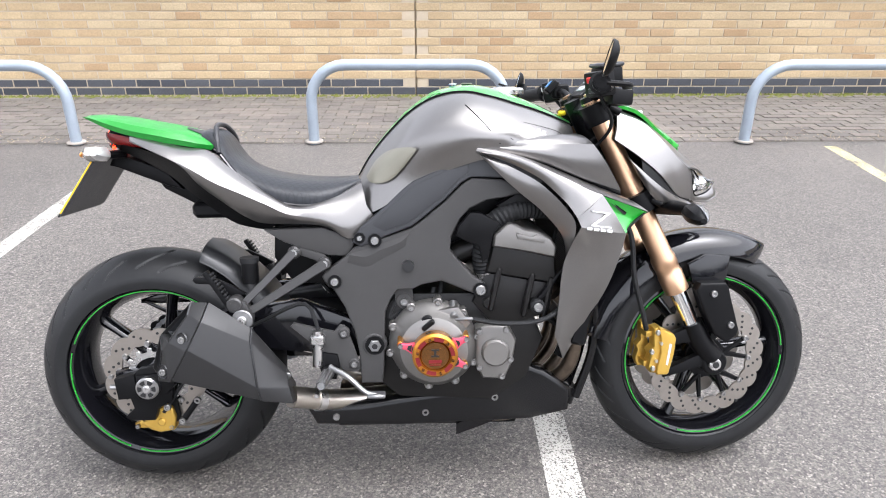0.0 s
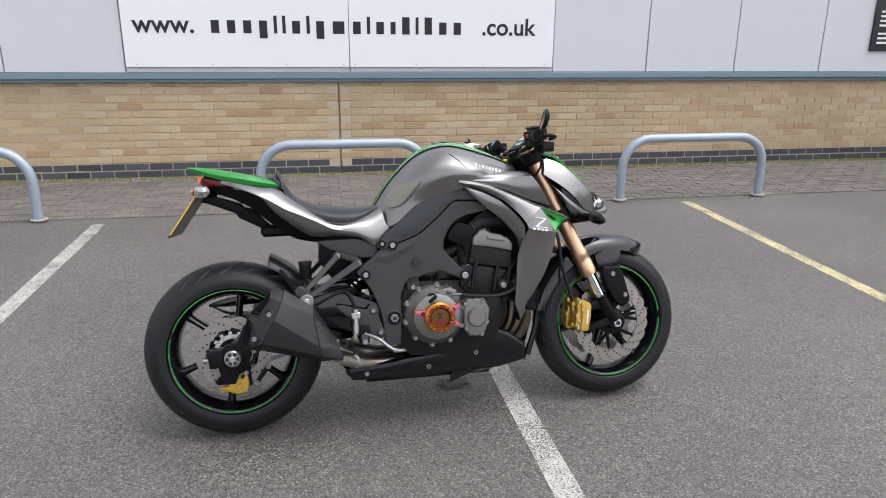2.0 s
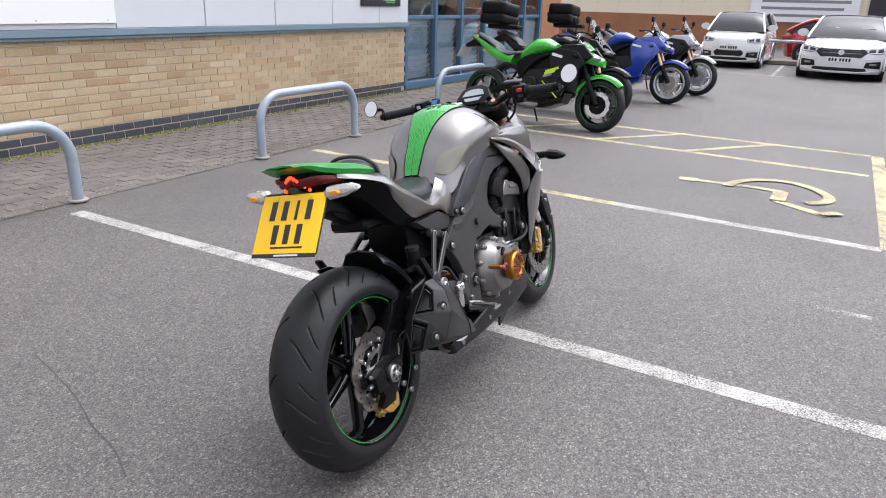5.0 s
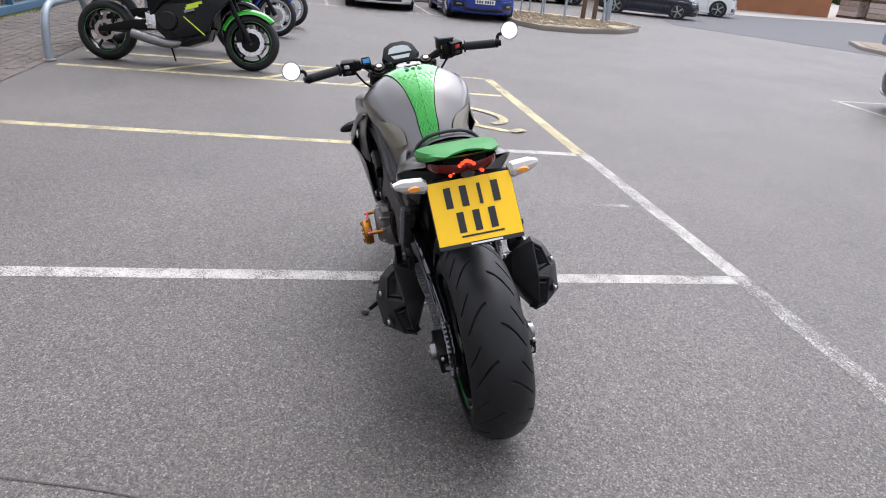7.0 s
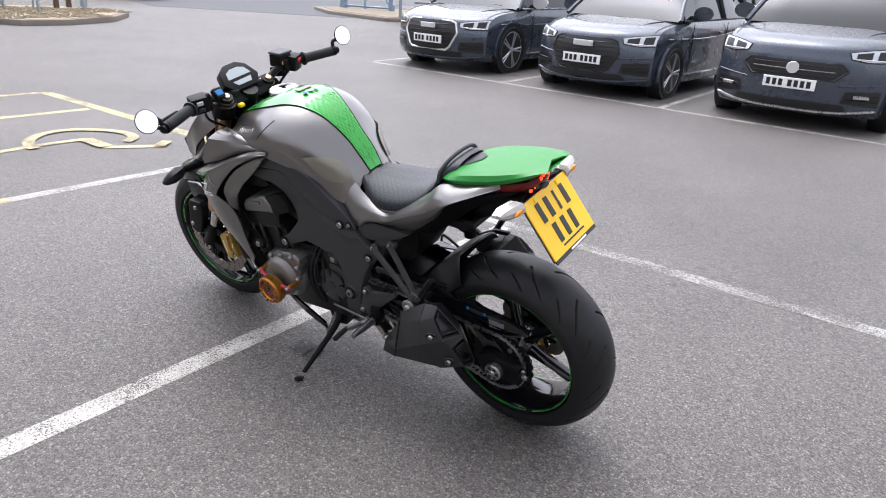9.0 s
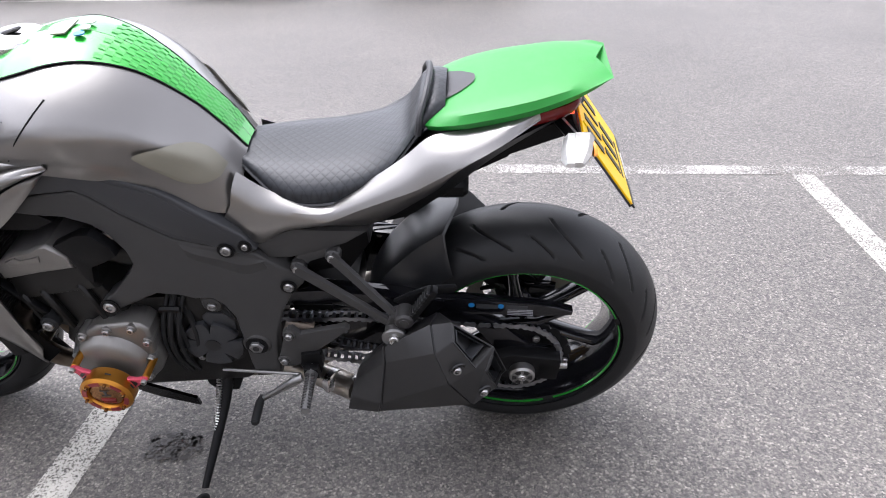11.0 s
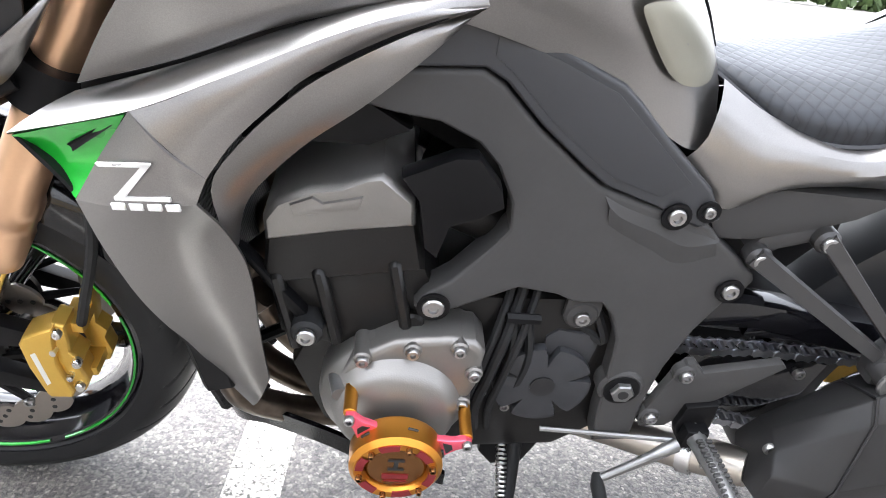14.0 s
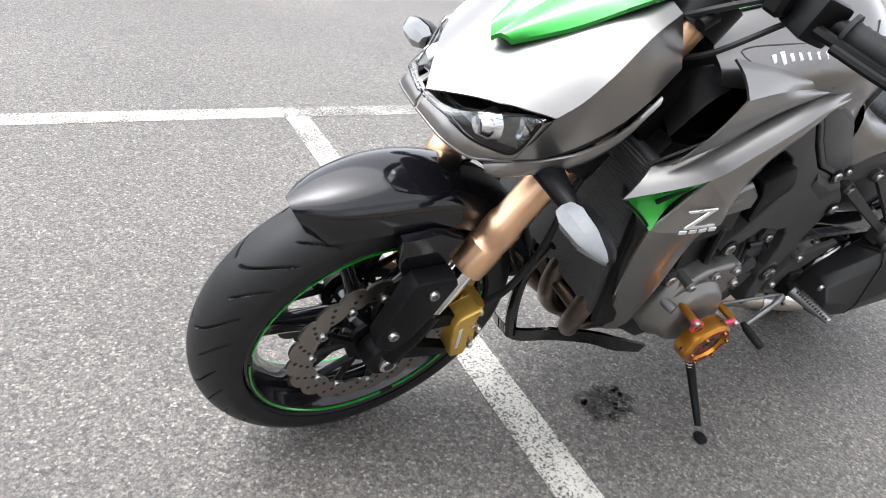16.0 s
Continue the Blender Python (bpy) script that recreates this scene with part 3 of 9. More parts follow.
for x in (7.90, 8.80, 9.70, 10.6, 11.5, 12.4):
    for z0, z1 in ((0.14, 1.09), (1.15, 2.27), (2.33, 3.55)):
        ob = part("pane", box(x + 0.04, x + 0.84, WY + 0.03, WY + 0.038, z0, z1), GLASS, front)
        ob.visible_shadow = False
    for k in range(10):
        z = 0.17 + k * 0.092
        part("slat", moved(box(-0.39, 0.39, -0.004, 0.004, -0.05, 0.05), pose(x + 0.44, WY + 0.12, z + 0.04, 24, 0, 0)), BLIND, front)
tagged(part("wall_pier", box(13.3, 14.4, WY - 0.02, WY + 2.6, 0, 4.2), FAR_BRICK), "orange brick pier at the end of the showroom", "wall", kind="structure")


# ---- galvanised cycle and parking hoops ----
def make_hoop(name, w, h, r, label, group):
    hoop = thing(name, label, "parking hoop", group)
    c = 0.25 if w > 1 else 0.17
    pts = [(0, 0, -0.02), (0, 0, h - c)] + [(c - c * math.cos(a), 0, h - c + c * math.sin(a)) for a in np.linspace(0.2, math.pi / 2, 7)]
    pts += [(w - c + c * math.sin(a), 0, h - c + c * math.cos(a)) for a in np.linspace(0, math.pi / 2 - 0.2, 7)] + [(w, 0, h - c), (w, 0, -0.02)]
    part("bar", tube(pts, r, 14), GALV, hoop)
    for x in (0, w):
        part("footing", moved(disc_y(0, 0, 0, 0.012, 0.065, 16, 0.004), pose(x, 0, 0.004, 90, 0, 0)), CONCRETE, hoop, "rough concrete footing")
    return hoop


HL = "galvanised steel tube hoop set in the paving"
hoop = make_hoop("parking_hoop", 1.36, 0.545, 0.038, HL, "parking hoops along the building")
hoop.matrix_basis = pose(2.95, 3.30, 0.008)
for x, y in ((-0.15, 3.33), (6.06, 3.32), (-3.20, 3.32), (-6.3, 3.32), (9.2, 3.32)):
    copy_thing(hoop, pose(x, y, 0.008))

# ---- motorcycle materials ----
def make_flake(name, col, rough, metal, coat=1.0):
    """Metallic paint under lacquer, with fine flake and faint swirl marks."""
    n = Nodes(name)
    fl = n.noise(900, 2, 0.8)
    sw = n.noise(7, 3)
    c = n.mix(fl, tuple(v * 0.72 for v in col), tuple(min(1, v * 1.25) for v in col))
    n.bump(fl, 0.05, 0.0005)
    return n.set(Base_Color=c, Metallic=metal, Roughness=n.math("ADD", n.math("MULTIPLY", sw, 0.1), rough - 0.05), Coat_Weight=coat, Coat_Roughness=0.07)


def make_quilt():
    """Black vinyl pressed in small diamonds."""
    n = Nodes("quilted_black_vinyl")
    sep = n.node("SeparateXYZ", Vector=n.co)
    u = n.math("ADD", sep.outputs[0], sep.outputs[1])
    v = n.math("SUBTRACT", sep.outputs[0], sep.outputs[1])
    a = n.math("ABSOLUTE", n.math("SINE", n.math("MULTIPLY", u, 165.0)))
    b = n.math("ABSOLUTE", n.math("SINE", n.math("MULTIPLY", v, 165.0)))
    h = n.math("POWER", n.math("MINIMUM", a, b), 0.45)
    h = n.math("ADD", h, n.math("MULTIPLY", n.noise(600, 2), 0.15))
    n.bump(h, 0.20, 0.002)
    # shade in the pressed creases is put into the colour, following the height
    c = n.mix(h, (0.007, 0.0075, 0.009), (0.020, 0.022, 0.026))
    return n.set(Base_Color=c, Roughness=0.36, Specular_IOR_Level=0.32)


def make_rubber(name, rough=0.6):
    n = Nodes(name)
    c = n.mix(n.noise(30, 4), (0.0065, 0.0068, 0.0074), (0.0135, 0.0138, 0.0146))
    n.bump(n.noise(500, 2), 0.15, 0.001)
    return n.set(Base_Color=c, Roughness=n.math("ADD", n.math("MULTIPLY", n.noise(14, 3), 0.2), rough - 0.1), Specular_IOR_Level=0.29)


def make_header():
    """Heat-coloured steel pipe."""
    n = Nodes("heat_stained_steel")
    c = n.ramp(n.noise(11, 4), [(0.25, (0.07, 0.055, 0.045)), (0.5, (0.17, 0.135, 0.105)), (0.75, (0.32, 0.27, 0.22))])
    return n.set(Base_Color=c, Metallic=0.95, Roughness=0.36)


def make_core():
    """Radiator core: fine fins."""
    n = Nodes("radiator_core")
    sep = n.node("SeparateXYZ", Vector=n.co)
    s = n.math("SINE", n.math("MULTIPLY", sep.outputs[2], 1300.0))
    n.bump(s, 0.7, 0.003)
    # the shade between the fins is painted into the colour with the same wave
    return n.set(Base_Color=n.mix(n.math("ADD", n.math("MULTIPLY", s, 0.5), 0.5), (0.006, 0.006, 0.007), (0.05, 0.05, 0.052)), Roughness=0.6)


GRAPHITE = make_flake("graphite_metallic_paint", (0.212, 0.204, 0.198), 0.31, 0.92, 0.5)
LIME = make_flake("metallic_lime_green_paint", (0.014, 0.33, 0.026), 0.28, 0.35)
LIME_SOFT = mat("green_vinyl", srgb(26, 126, 42), 0.42, var=0.08, scale=30, bump=0.2, bscale=900)
QUILT = make_quilt()
VINYL = mat("black_vinyl", (0.02, 0.02, 0.023), 0.5, var=0.2, scale=30, bump=0.25, bscale=900)
FRAME = mat("dark_grey_satin_frame", (0.046, 0.045, 0.0445), 0.44, 0.0, var=0.16, scale=18, bump=0.12, bscale=700, spec=0.14)
SILENCER = mat("satin_black_silencer", (0.0195, 0.0192, 0.0196), 0.37, 0.15, var=0.2, scale=22, bump=0.12, bscale=700, spec=0.35)
STRUT = mat("satin_grey_steel", (0.034, 0.033, 0.033), 0.42, 0.2, var=0.14, scale=18, bump=0.1, bscale=700)
COVER = mat("dark_blue_grey_plastic", (0.030, 0.031, 0.034), 0.38, var=0.12, scale=20, bump=0.15, bscale=900, spec=0.35)
HUGGER = mat("satin_black_blade", (0.012, 0.0125, 0.014), 0.33, var=0.15, scale=14, spec=0.5)
PLASTIC = mat("black_plastic", (0.0040, 0.0040, 0.0045), 0.40, var=0.25, scale=30, bump=0.15, bscale=900, spec=0.14)
GLOSS = mat("gloss_black_paint", (0.005, 0.005, 0.0065), 0.10, var=0.2, coat=0.25, rvar=0.06, spec=0.4)
BELLY_BLACK = mat("satin_gloss_black", (0.004, 0.004, 0.0045), 0.22, var=0.2, spec=0.35)
PEG_ALLOY = mat("worn_grey_alloy", (0.24, 0.24, 0.24), 0.44, 0.9, var=0.2, scale=60)
ENGINE = mat("black_engine_paint", (0.010, 0.0095, 0.0092), 0.36, 0.2, var=0.25, scale=40, bump=0.2, bscale=400, spec=0.28)
CASE = mat("silver_grey_casting", (0.20, 0.192, 0.182), 0.40, 0.75, var=0.12, scale=40, bump=0.2, bscale=600)
ZINC = mat("dull_zinc_steel", (0.36, 0.355, 0.35), 0.34, 1.0, var=0.15, scale=60)
STEEL = mat("bright_steel", (0.62, 0.61, 0.60), 0.28, 1.0, var=0.12, scale=60)
CHROME = mat("polished_chrome", (0.78, 0.79, 0.80), 0.08, 1.0, var=0.04, rvar=0.05)
DISC = mat("brushed_disc_steel", (0.34, 0.308, 0.278), 0.38, 1.0, var=0.18, scale=50, bump=0.1, bscale=500)
BRONZE = mat("bronze_fork_anodising", (0.66, 0.42, 0.265), 0.34, 0.95, var=0.08, scale=30)
CALIPER = mat("gold_caliper_paint", (0.56, 0.35, 0.07), 0.36, 0.6, var=0.12, scale=60, bump=0.1)
ORANGE = mat("orange_anodised_alloy", (0.52, 0.225, 0.035), 0.30, 0.9, var=0.1, scale=60)
PINK = mat("pink_red_anodised_alloy", (0.72, 0.10, 0.16), 0.3, 0.6, var=0.1, scale=60)
BRASS = mat("darker_bronze_cap", (0.22, 0.10, 0.035), 0.25, 0.9, var=0.12, scale=60)
TYRE = make_rubber("tyre_rubber", 0.46)
RUBBER = make_rubber("soft_black_rubber", 0.65)
HEAT = make_header()
CORE = make_core()
TITAN = mat("brushed_titanium_pipe", (0.50, 0.46, 0.41), 0.3, 1.0, var=0.15, scale=25)
LENS = make_glass("clear_plastic_lens", (0.96, 0.97, 0.98), 0.03)
AMBER = mat("amber_bulb", (0.75, 0.28, 0.03), 0.3, var=0.1)
LAMP_BACK = mat("smoky_lamp_bowl", (0.10, 0.105, 0.11), 0.22, 0.8, var=0.4, scale=90, bump=0.4, bscale=160)
REFLECT = mat("headlamp_reflector", (0.75, 0.76, 0.78), 0.12, 1.0, var=0.08, scale=60)
RED_LENS = mat("red_lamp_lens", (0.45, 0.012, 0.01), 0.12, var=0.1, coat=1.0)
SMOKE_RED = mat("dark_red_lamp_lens", (0.10, 0.006, 0.006), 0.14, var=0.1, coat=0.0, spec=0.3)
REAR_LENS = mat("clear_indicator_lens", (0.40, 0.385, 0.365), 0.14, var=0.3, scale=120, bump=0.3, bscale=300, coat=0.6)
MIRROR = mat("mirror_glass", (0.9, 0.9, 0.91), 0.015, 1.0, var=0.01, rvar=0.01)
PLATE_Y = mat("yellow_number_plate", srgb(246, 196, 10), 0.35, var=0.03, scale=10)
# black for print, and for the shade painted over holes, slots and gaps
INK_SHADE = mat("black_print_and_hole_shade", (0.010, 0.010, 0.011), 0.4, var=0.1)
PALE_PAD = mat("clear_knee_pad", (0.22, 0.21, 0.17), 0.34, 0.45, var=0.05, scale=40, bump=0.2, bscale=800)
DECAL = mat("silver_decal", (0.75, 0.75, 0.74), 0.3, 0.6, var=0.05)
PALE_GREEN = mat("pale_green_tank_pad", srgb(58, 160, 66), 0.35, var=0.12, scale=160, bump=0.3, bscale=300)
SCREEN = mat("dial_screen", srgb(150, 158, 160), 0.2, var=0.06, scale=40)
BLUE_MARK = mat("blue_display", srgb(30, 110, 170), 0.3, var=0.2, scale=80)
CAP_RED = mat("dark_red_cap_print", (0.22, 0.02, 0.025), 0.3, 0.5, var=0.1)
RED_MARK = mat("red_switch", srgb(190, 40, 40), 0.4, var=0.1)
YELLOW_TAG = mat("yellow_tag", srgb(240, 205, 30), 0.5, var=0.05)
CHAIN = mat("oily_chain_steel", (0.36, 0.365, 0.385), 0.35, 1.0, var=0.3, scale=120)
lamp_glow = Nodes("lit_tail_lamp")
LIT = lamp_glow.set(Base_Color=(0.8, 0.05, 0.02), Emission_Color=(1.0, 0.035, 0.010), Emission_Strength=2.2, Roughness=0.3)
drl = Nodes("lit_side_lamp")
LIT_WHITE = drl.set(Base_Color=(0.9, 0.9, 0.9), Emission_Color=(1.0, 0.98, 0.95), Emission_Strength=3.0, Roughness=0.3)


# ---- pieces shared by the motorcycles ----
def bolt(x, y, z, s, r=0.009, parent=None, material=None, name="bolt", trued=False):
    """A socket bolt whose head faces out on side s."""
    prof = [(0.0, 0.0), (r, 0.0), (r, 0.005), (r * 0.85, 0.007), (r * 0.5, 0.007), (r * 0.45, 0.003), (0.0, 0.003)]
    g = revolve([(a, b * s) for a, b in prof], 12, (x, y, z))
    if trued:
        x1, y1, z1 = true_up(([(x, y, z)], []))[0][0]
        g = moved(g, Matrix.Translation((x1 - x, y1 - y, z1 - z)))
    return part(name, g, material or ZINC, parent)


def tyre_geo(R, half, rc, rim_r, around=600, grooves=None):
    """Tyre with a round crown, sidewalls and cut tread grooves."""
    ys, rr = [], []
    for y in np.linspace(-half, half, 91):
        ys.append(y)
        rr.append(R - (rc - math.sqrt(max(rc * rc - y * y, 1e-6))))
    side_r = rr[0]
    sw = [(half * 0.995, side_r - 0.012), (half * 0.97, side_r - 0.026), (half * 0.90, (side_r + rim_r) / 2 - 0.008), (half * 0.82, rim_r + 0.004), (half * 0.74, rim_r - 0.008)]
    prof = [(-y, r, 0) for y, r in reversed(sw)] + [(y, r, 1) for y, r in zip(ys, rr)] + [(y, r, 0) for y, r in sw]
    vs, fs = [], []
    k = len(prof)
    for i in range(around):
        th = 2 * math.pi * i / around
        c, s = math.cos(th), math.sin(th)
        for y, r, tread in prof:
            if tread and grooves:
                a, sg = abs(y) / half, 1 if y > 0 else -1
                for n, off, slope, lo, hi, wid in grooves:
                    ph = th * n / (2 * math.pi) + off * sg + slope * a * a
                    d = abs((ph % 1.0) - 0.5) * 2 * math.pi * R / n
                    if lo < a < hi and d < wid:
                        r -= 0.006 * min(1.0, (wid - d) / (0.45 * wid), (a - lo) / 0.05, (hi - a) / 0.05)
                        break
            vs.append((r * c, y, r * s))
    for i in range(around):
        j = (i + 1) % around
        for q in range(k - 1):
            fs.append((i * k + q, i * k + q + 1, j * k + q + 1, j * k + q))
    return vs, fs


def ring_y(r0, r1, y0, y1, n=48, a0=0.0, a1=2 * math.pi):
    """A flat ring, or an arc of one, about the y axis."""
    full = abs(a1 - a0 - 2 * math.pi) < 1e-6
    rows = []
    m = n if full else n + 1
    for i in range(m):
        a = a0 + (a1 - a0) * i / n
        c, s = math.cos(a), math.sin(a)
        rows.append([(r0 * c, y0, r0 * s), (r1 * c, y0, r1 * s), (r1 * c, y1, r1 * s), (r0 * c, y1, r0 * s)])
    return grid(rows, close_u=full, close_v=True)


def petal_disc(ro, ri, y, th=0.005, waves=12):
    """A wave-edged brake disc."""
    rows = []
    n = waves * 12
    for i in range(n):
        a = 2 * math.pi * i / n
        w = abs(math.sin(a * waves / 2)) ** 0.6
        o, q = ro - 0.010 * (1 - w), ri + 0.006 * (1 - w)
        c, s = math.cos(a), math.sin(a)
        rows.append([(q * c, y - th / 2, q * s), (o * c, y - th / 2, o * s), (o * c, y + th / 2, o * s), (q * c, y + th / 2, q * s)])
    return grid(rows, close_u=True, close_v=True)


def drill_holes(ro, ri, y, waves, side, r=0.0036):
    geos = []
    for k in range(waves):
        for j, f in enumerate((0.16, 0.5, 0.84)):
            a = 2 * math.pi * (k + 0.25 + 0.25 * j) / waves
            rad = ri + 0.006 + (ro - ri - 0.016) * f
            geos.append(disc_y(rad * math.cos(a), rad * math.sin(a), y, y + side * 0.0006, r, 8))
    return join(*geos)


def spoke_geo(r0, r1, w0, w1, d0, d1):
    """One tapered, rounded spoke along +x."""
    secs = []
    for t in np.linspace(0, 1, 6):
        r = r0 + (r1 - r0) * t
        w = w0 + (w1 - w0) * t + 0.006 * (2 * t - 1) ** 2
        d = d0 + (d1 - d0) * t
        secs.append([(r, d * math.cos(a) * (1 if abs(math.cos(a)) < 0.8 else 0.95), w * math.sin(a)) for a in np.linspace(0, 2 * math.pi, 13)[:-1]])
    return loft(secs)


def rim_geo(half, r):
    o = [(r + 0.008, half), (r - 0.001, half + 0.004), (r - 0.010, half), (r - 0.018, half - 0.016), (r - 0.030, half * 0.35)]
    prof = o + [(a, -b) for a, b in reversed(o)]
    inner = [(r - 0.002, -half * 0.6), (r - 0.002, half * 0.6)]
    return revolve(prof + inner, 96, closed=True)


def make_wheel(name, parent, R, half, rc, rim_half, rim_r, at, grooves, spokes, stripe, spoke_mat, rim_mat, tilt=0.0):
    """Tyre, rim, spokes and rim stripe, standing at a pose under a motorcycle."""
    w = new(name)
    w.parent = parent
    w.matrix_basis = at
    part("tyre", tyre_geo(R, half, rc, rim_r, 900 if grooves else 96, grooves), TYRE, w, angle=30, fix=False)
    part("rim", rim_geo(rim_half, rim_r), rim_mat, w)
    if stripe:
        for s in (1, -1):
            for a0, a1 in ((0.1, 2.75), (2.86, 4.3), (4.42, 6.26)):
                part("rim_stripe", ring_y(rim_r - 0.0070, rim_r - 0.0040, s * (rim_half + 0.0015), s * (rim_half + 0.0052), 40, a0, a1), stripe, w)
    src = None
    for k in range(spokes):
        a = 360 / spokes * k + tilt
        if src is None:
            src = part("spoke", spoke_geo(0.035, rim_r - 0.02, 0.016, 0.010, 0.026, 0.022), spoke_mat, w)
            src.matrix_basis = pose(0, 0, 0, 0, -a, 0)
        else:
            share("spoke", src, w, pose(0, 0, 0, 0, -a, 0))
    part("hub", revolve([(0.0, -0.07), (0.030, -0.07), (0.034, -0.05), (0.046, -0.035), (0.048, 0.035), (0.034, 0.05), (0.030, 0.07), (0.0, 0.07)], 32), rim_mat, w)
    return w


def brake_disc(wheel, ro, ri, y, s, waves=12, arms=6, bolts=True):
    part("brake_disc", petal_disc(ro, ri, y, 0.005, waves), DISC, wheel)
    # the disc is uncut: flat black dots paint the dark of its holes
    tagged(part("drill_hole", drill_holes(ro, ri, y + s * 0.0026, waves, s), INK_SHADE, wheel), kind="stuff")
    part("disc_carrier", ring_y(0.034, 0.054, y - s * 0.008, y + s * 0.001, 32), PLASTIC, wheel)
    for k in range(arms):
        a = 2 * math.pi * k / arms + 0.2
        for b in (-0.24, 0.24):
            p0 = (0.050 * math.cos(a), y - s * 0.003, 0.050 * math.sin(a))
            p1 = ((ri + 0.006) * math.cos(a + b), y - s * 0.001, (ri + 0.006) * math.sin(a + b))
            part("carrier_arm", tube([p0, p1], [0.008, 0.0055], 6), PLASTIC, wheel)
    if bolts:
        for k in range(arms):
            for b in (-0.24, 0.24):
                a = 2 * math.pi * k / arms + 0.2 + b
                bolt((ri + 0.004) * math.cos(a), y + s * 0.002, (ri + 0.004) * math.sin(a), s, 0.0075, wheel)


# ---- the graphite and green motorcycle on its side stand ----
moto = thing("motorcycle", "graphite and lime green naked motorcycle leaning on its side stand", "motorcycle", at=pose(-0.02, -0.025, 0.004, -12.5, 0, 1.7))

GR = [(12, 0.2, -0.75, 0.13, 0.84, 0.0046), (12, 0.7, -0.75, 0.55, 0.92, 0.0042)]
rear = make_wheel("rear_wheel", moto, 0.311, 0.092, 0.100, 0.076, 0.222, pose(0.003, 0, 0.305), GR, 6, LIME, GLOSS, GLOSS, 22)
brake_disc(rear, 0.128, 0.084, -0.098, -1, 12, 5)
part("sensor_ring", join(ring_y(0.052, 0.066, -0.106, -0.102, 40), *[moved(box(0.064, 0.076, -0.106, -0.102, -0.006, 0.006, 0.001), pose(0, 0, 0, 0, k * 24, 0)) for k in range(15)]), STEEL, rear, "bright toothed sensor ring")
part("sprocket", join(petal_disc(0.108, 0.07, 0.110, 0.006, 20), ring_y(0.04, 0.073, 0.100, 0.110, 40)), PLASTIC, rear)
for k in range(6):
    a = k * math.pi / 3
    bolt(0.06 * math.cos(a), 0.110, 0.06 * math.sin(a), 1, 0.008, rear)
axle_z = 0.297
for s in (1, -1):
    ya = 0.170 if s > 0 else 0.166
    part("axle_cap", disc_y(0.004, axle_z, s * 0.138, s * ya, 0.028, 36, 0.004), ZINC, moto, "turned steel axle nut")
    part("chain_adjuster", prism([(-0.080, axle_z + 0.020), (-0.030, axle_z + 0.032), (-0.022, axle_z - 0.030), (-0.074, axle_z - 0.034)], s * 0.112, s * 0.150, 0.006), PLASTIC, moto)
    part("adjuster_bolt", tube([(-0.078, s * 0.131, axle_z - 0.006), (-0.096, s * 0.131, axle_z - 0.006)], 0.007, 8), ZINC, moto)
    for k in range(6):
        a = k * math.pi / 3
        part("axle_slot", moved(ring_y(0.012, 0.022, s * (ya - 0.0008), s * (ya + 0.0008), 6, a - 0.34, a + 0.34), pose(0.004, 0, axle_z)), INK_SHADE, moto)
    part("axle_centre", disc_y(0.004, axle_z, s * (ya - 0.002), s * (ya + 0.004), 0.009, 16, 0.002), STEEL, moto)


def ease(v, a, b):
    t = min(max((v - a) / (b - a), 0.0), 1.0)
    return t * t * (3 - 2 * t)


def true_up(geo):
    """The machine's outlines, drawn from its side, laid to its true length and breadth."""
    out = []
    for x, y, z in geo[0]:
        w, high = ease(x, 0.95, 1.12), ease(z, 0.83, 0.93)
        wide = (0.07 * ease(x, 0.36, 0.47) + 0.09 * ease(x, 0.62, 0.88)) * (1 - high)
        out.append((x - (0.003 + 0.008 * ease(z, 0.70, 0.85)) * (1 - w) - 0.006 * w, y * (1 + wide), z - 0.006 * w * (1 - ease(z, 0.78, 0.9))))
    return out, geo[1]


# steered front end
AX = Vector((-0.423, 0, 0.906))
PIV = Vector((1.10, 0, 0.90))
STEER = Matrix.Translation(PIV) @ Matrix.Rotation(radians(2.5), 4, AX) @ Matrix.Translation(-PIV)
GF = [(14, 0.0, -0.7, 0.12, 0.90, 0.0030), (14, 0.5, -0.7, 0.5, 0.97, 0.0026)]
front_w = make_wheel("front_wheel", moto, 0.300, 0.061, 0.064, 0.050, 0.222, STEER @ pose(1.430, 0, 0.302), GF, 6, LIME, GLOSS, GLOSS, 8)
for s in (1, -1):
    brake_disc(front_w, 0.160, 0.113, s * 0.064, s, 20, 6)


def front_up(geo):
    return [(x - 0.002 * (1 - ease(z, 0.30, 0.62)), y, z - 0.002 * (1 - ease(z, 0.45, 0.9))) for x, y, z in geo[0]], geo[1]


def fpart(name, geo, material, parent=moto, label="", angle=38):
    return part(name, moved(front_up(geo), STEER), material, parent, label, angle)


def along(p, q, t):
    return tuple(np.array(p) * (1 - t) + np.array(q) * t)


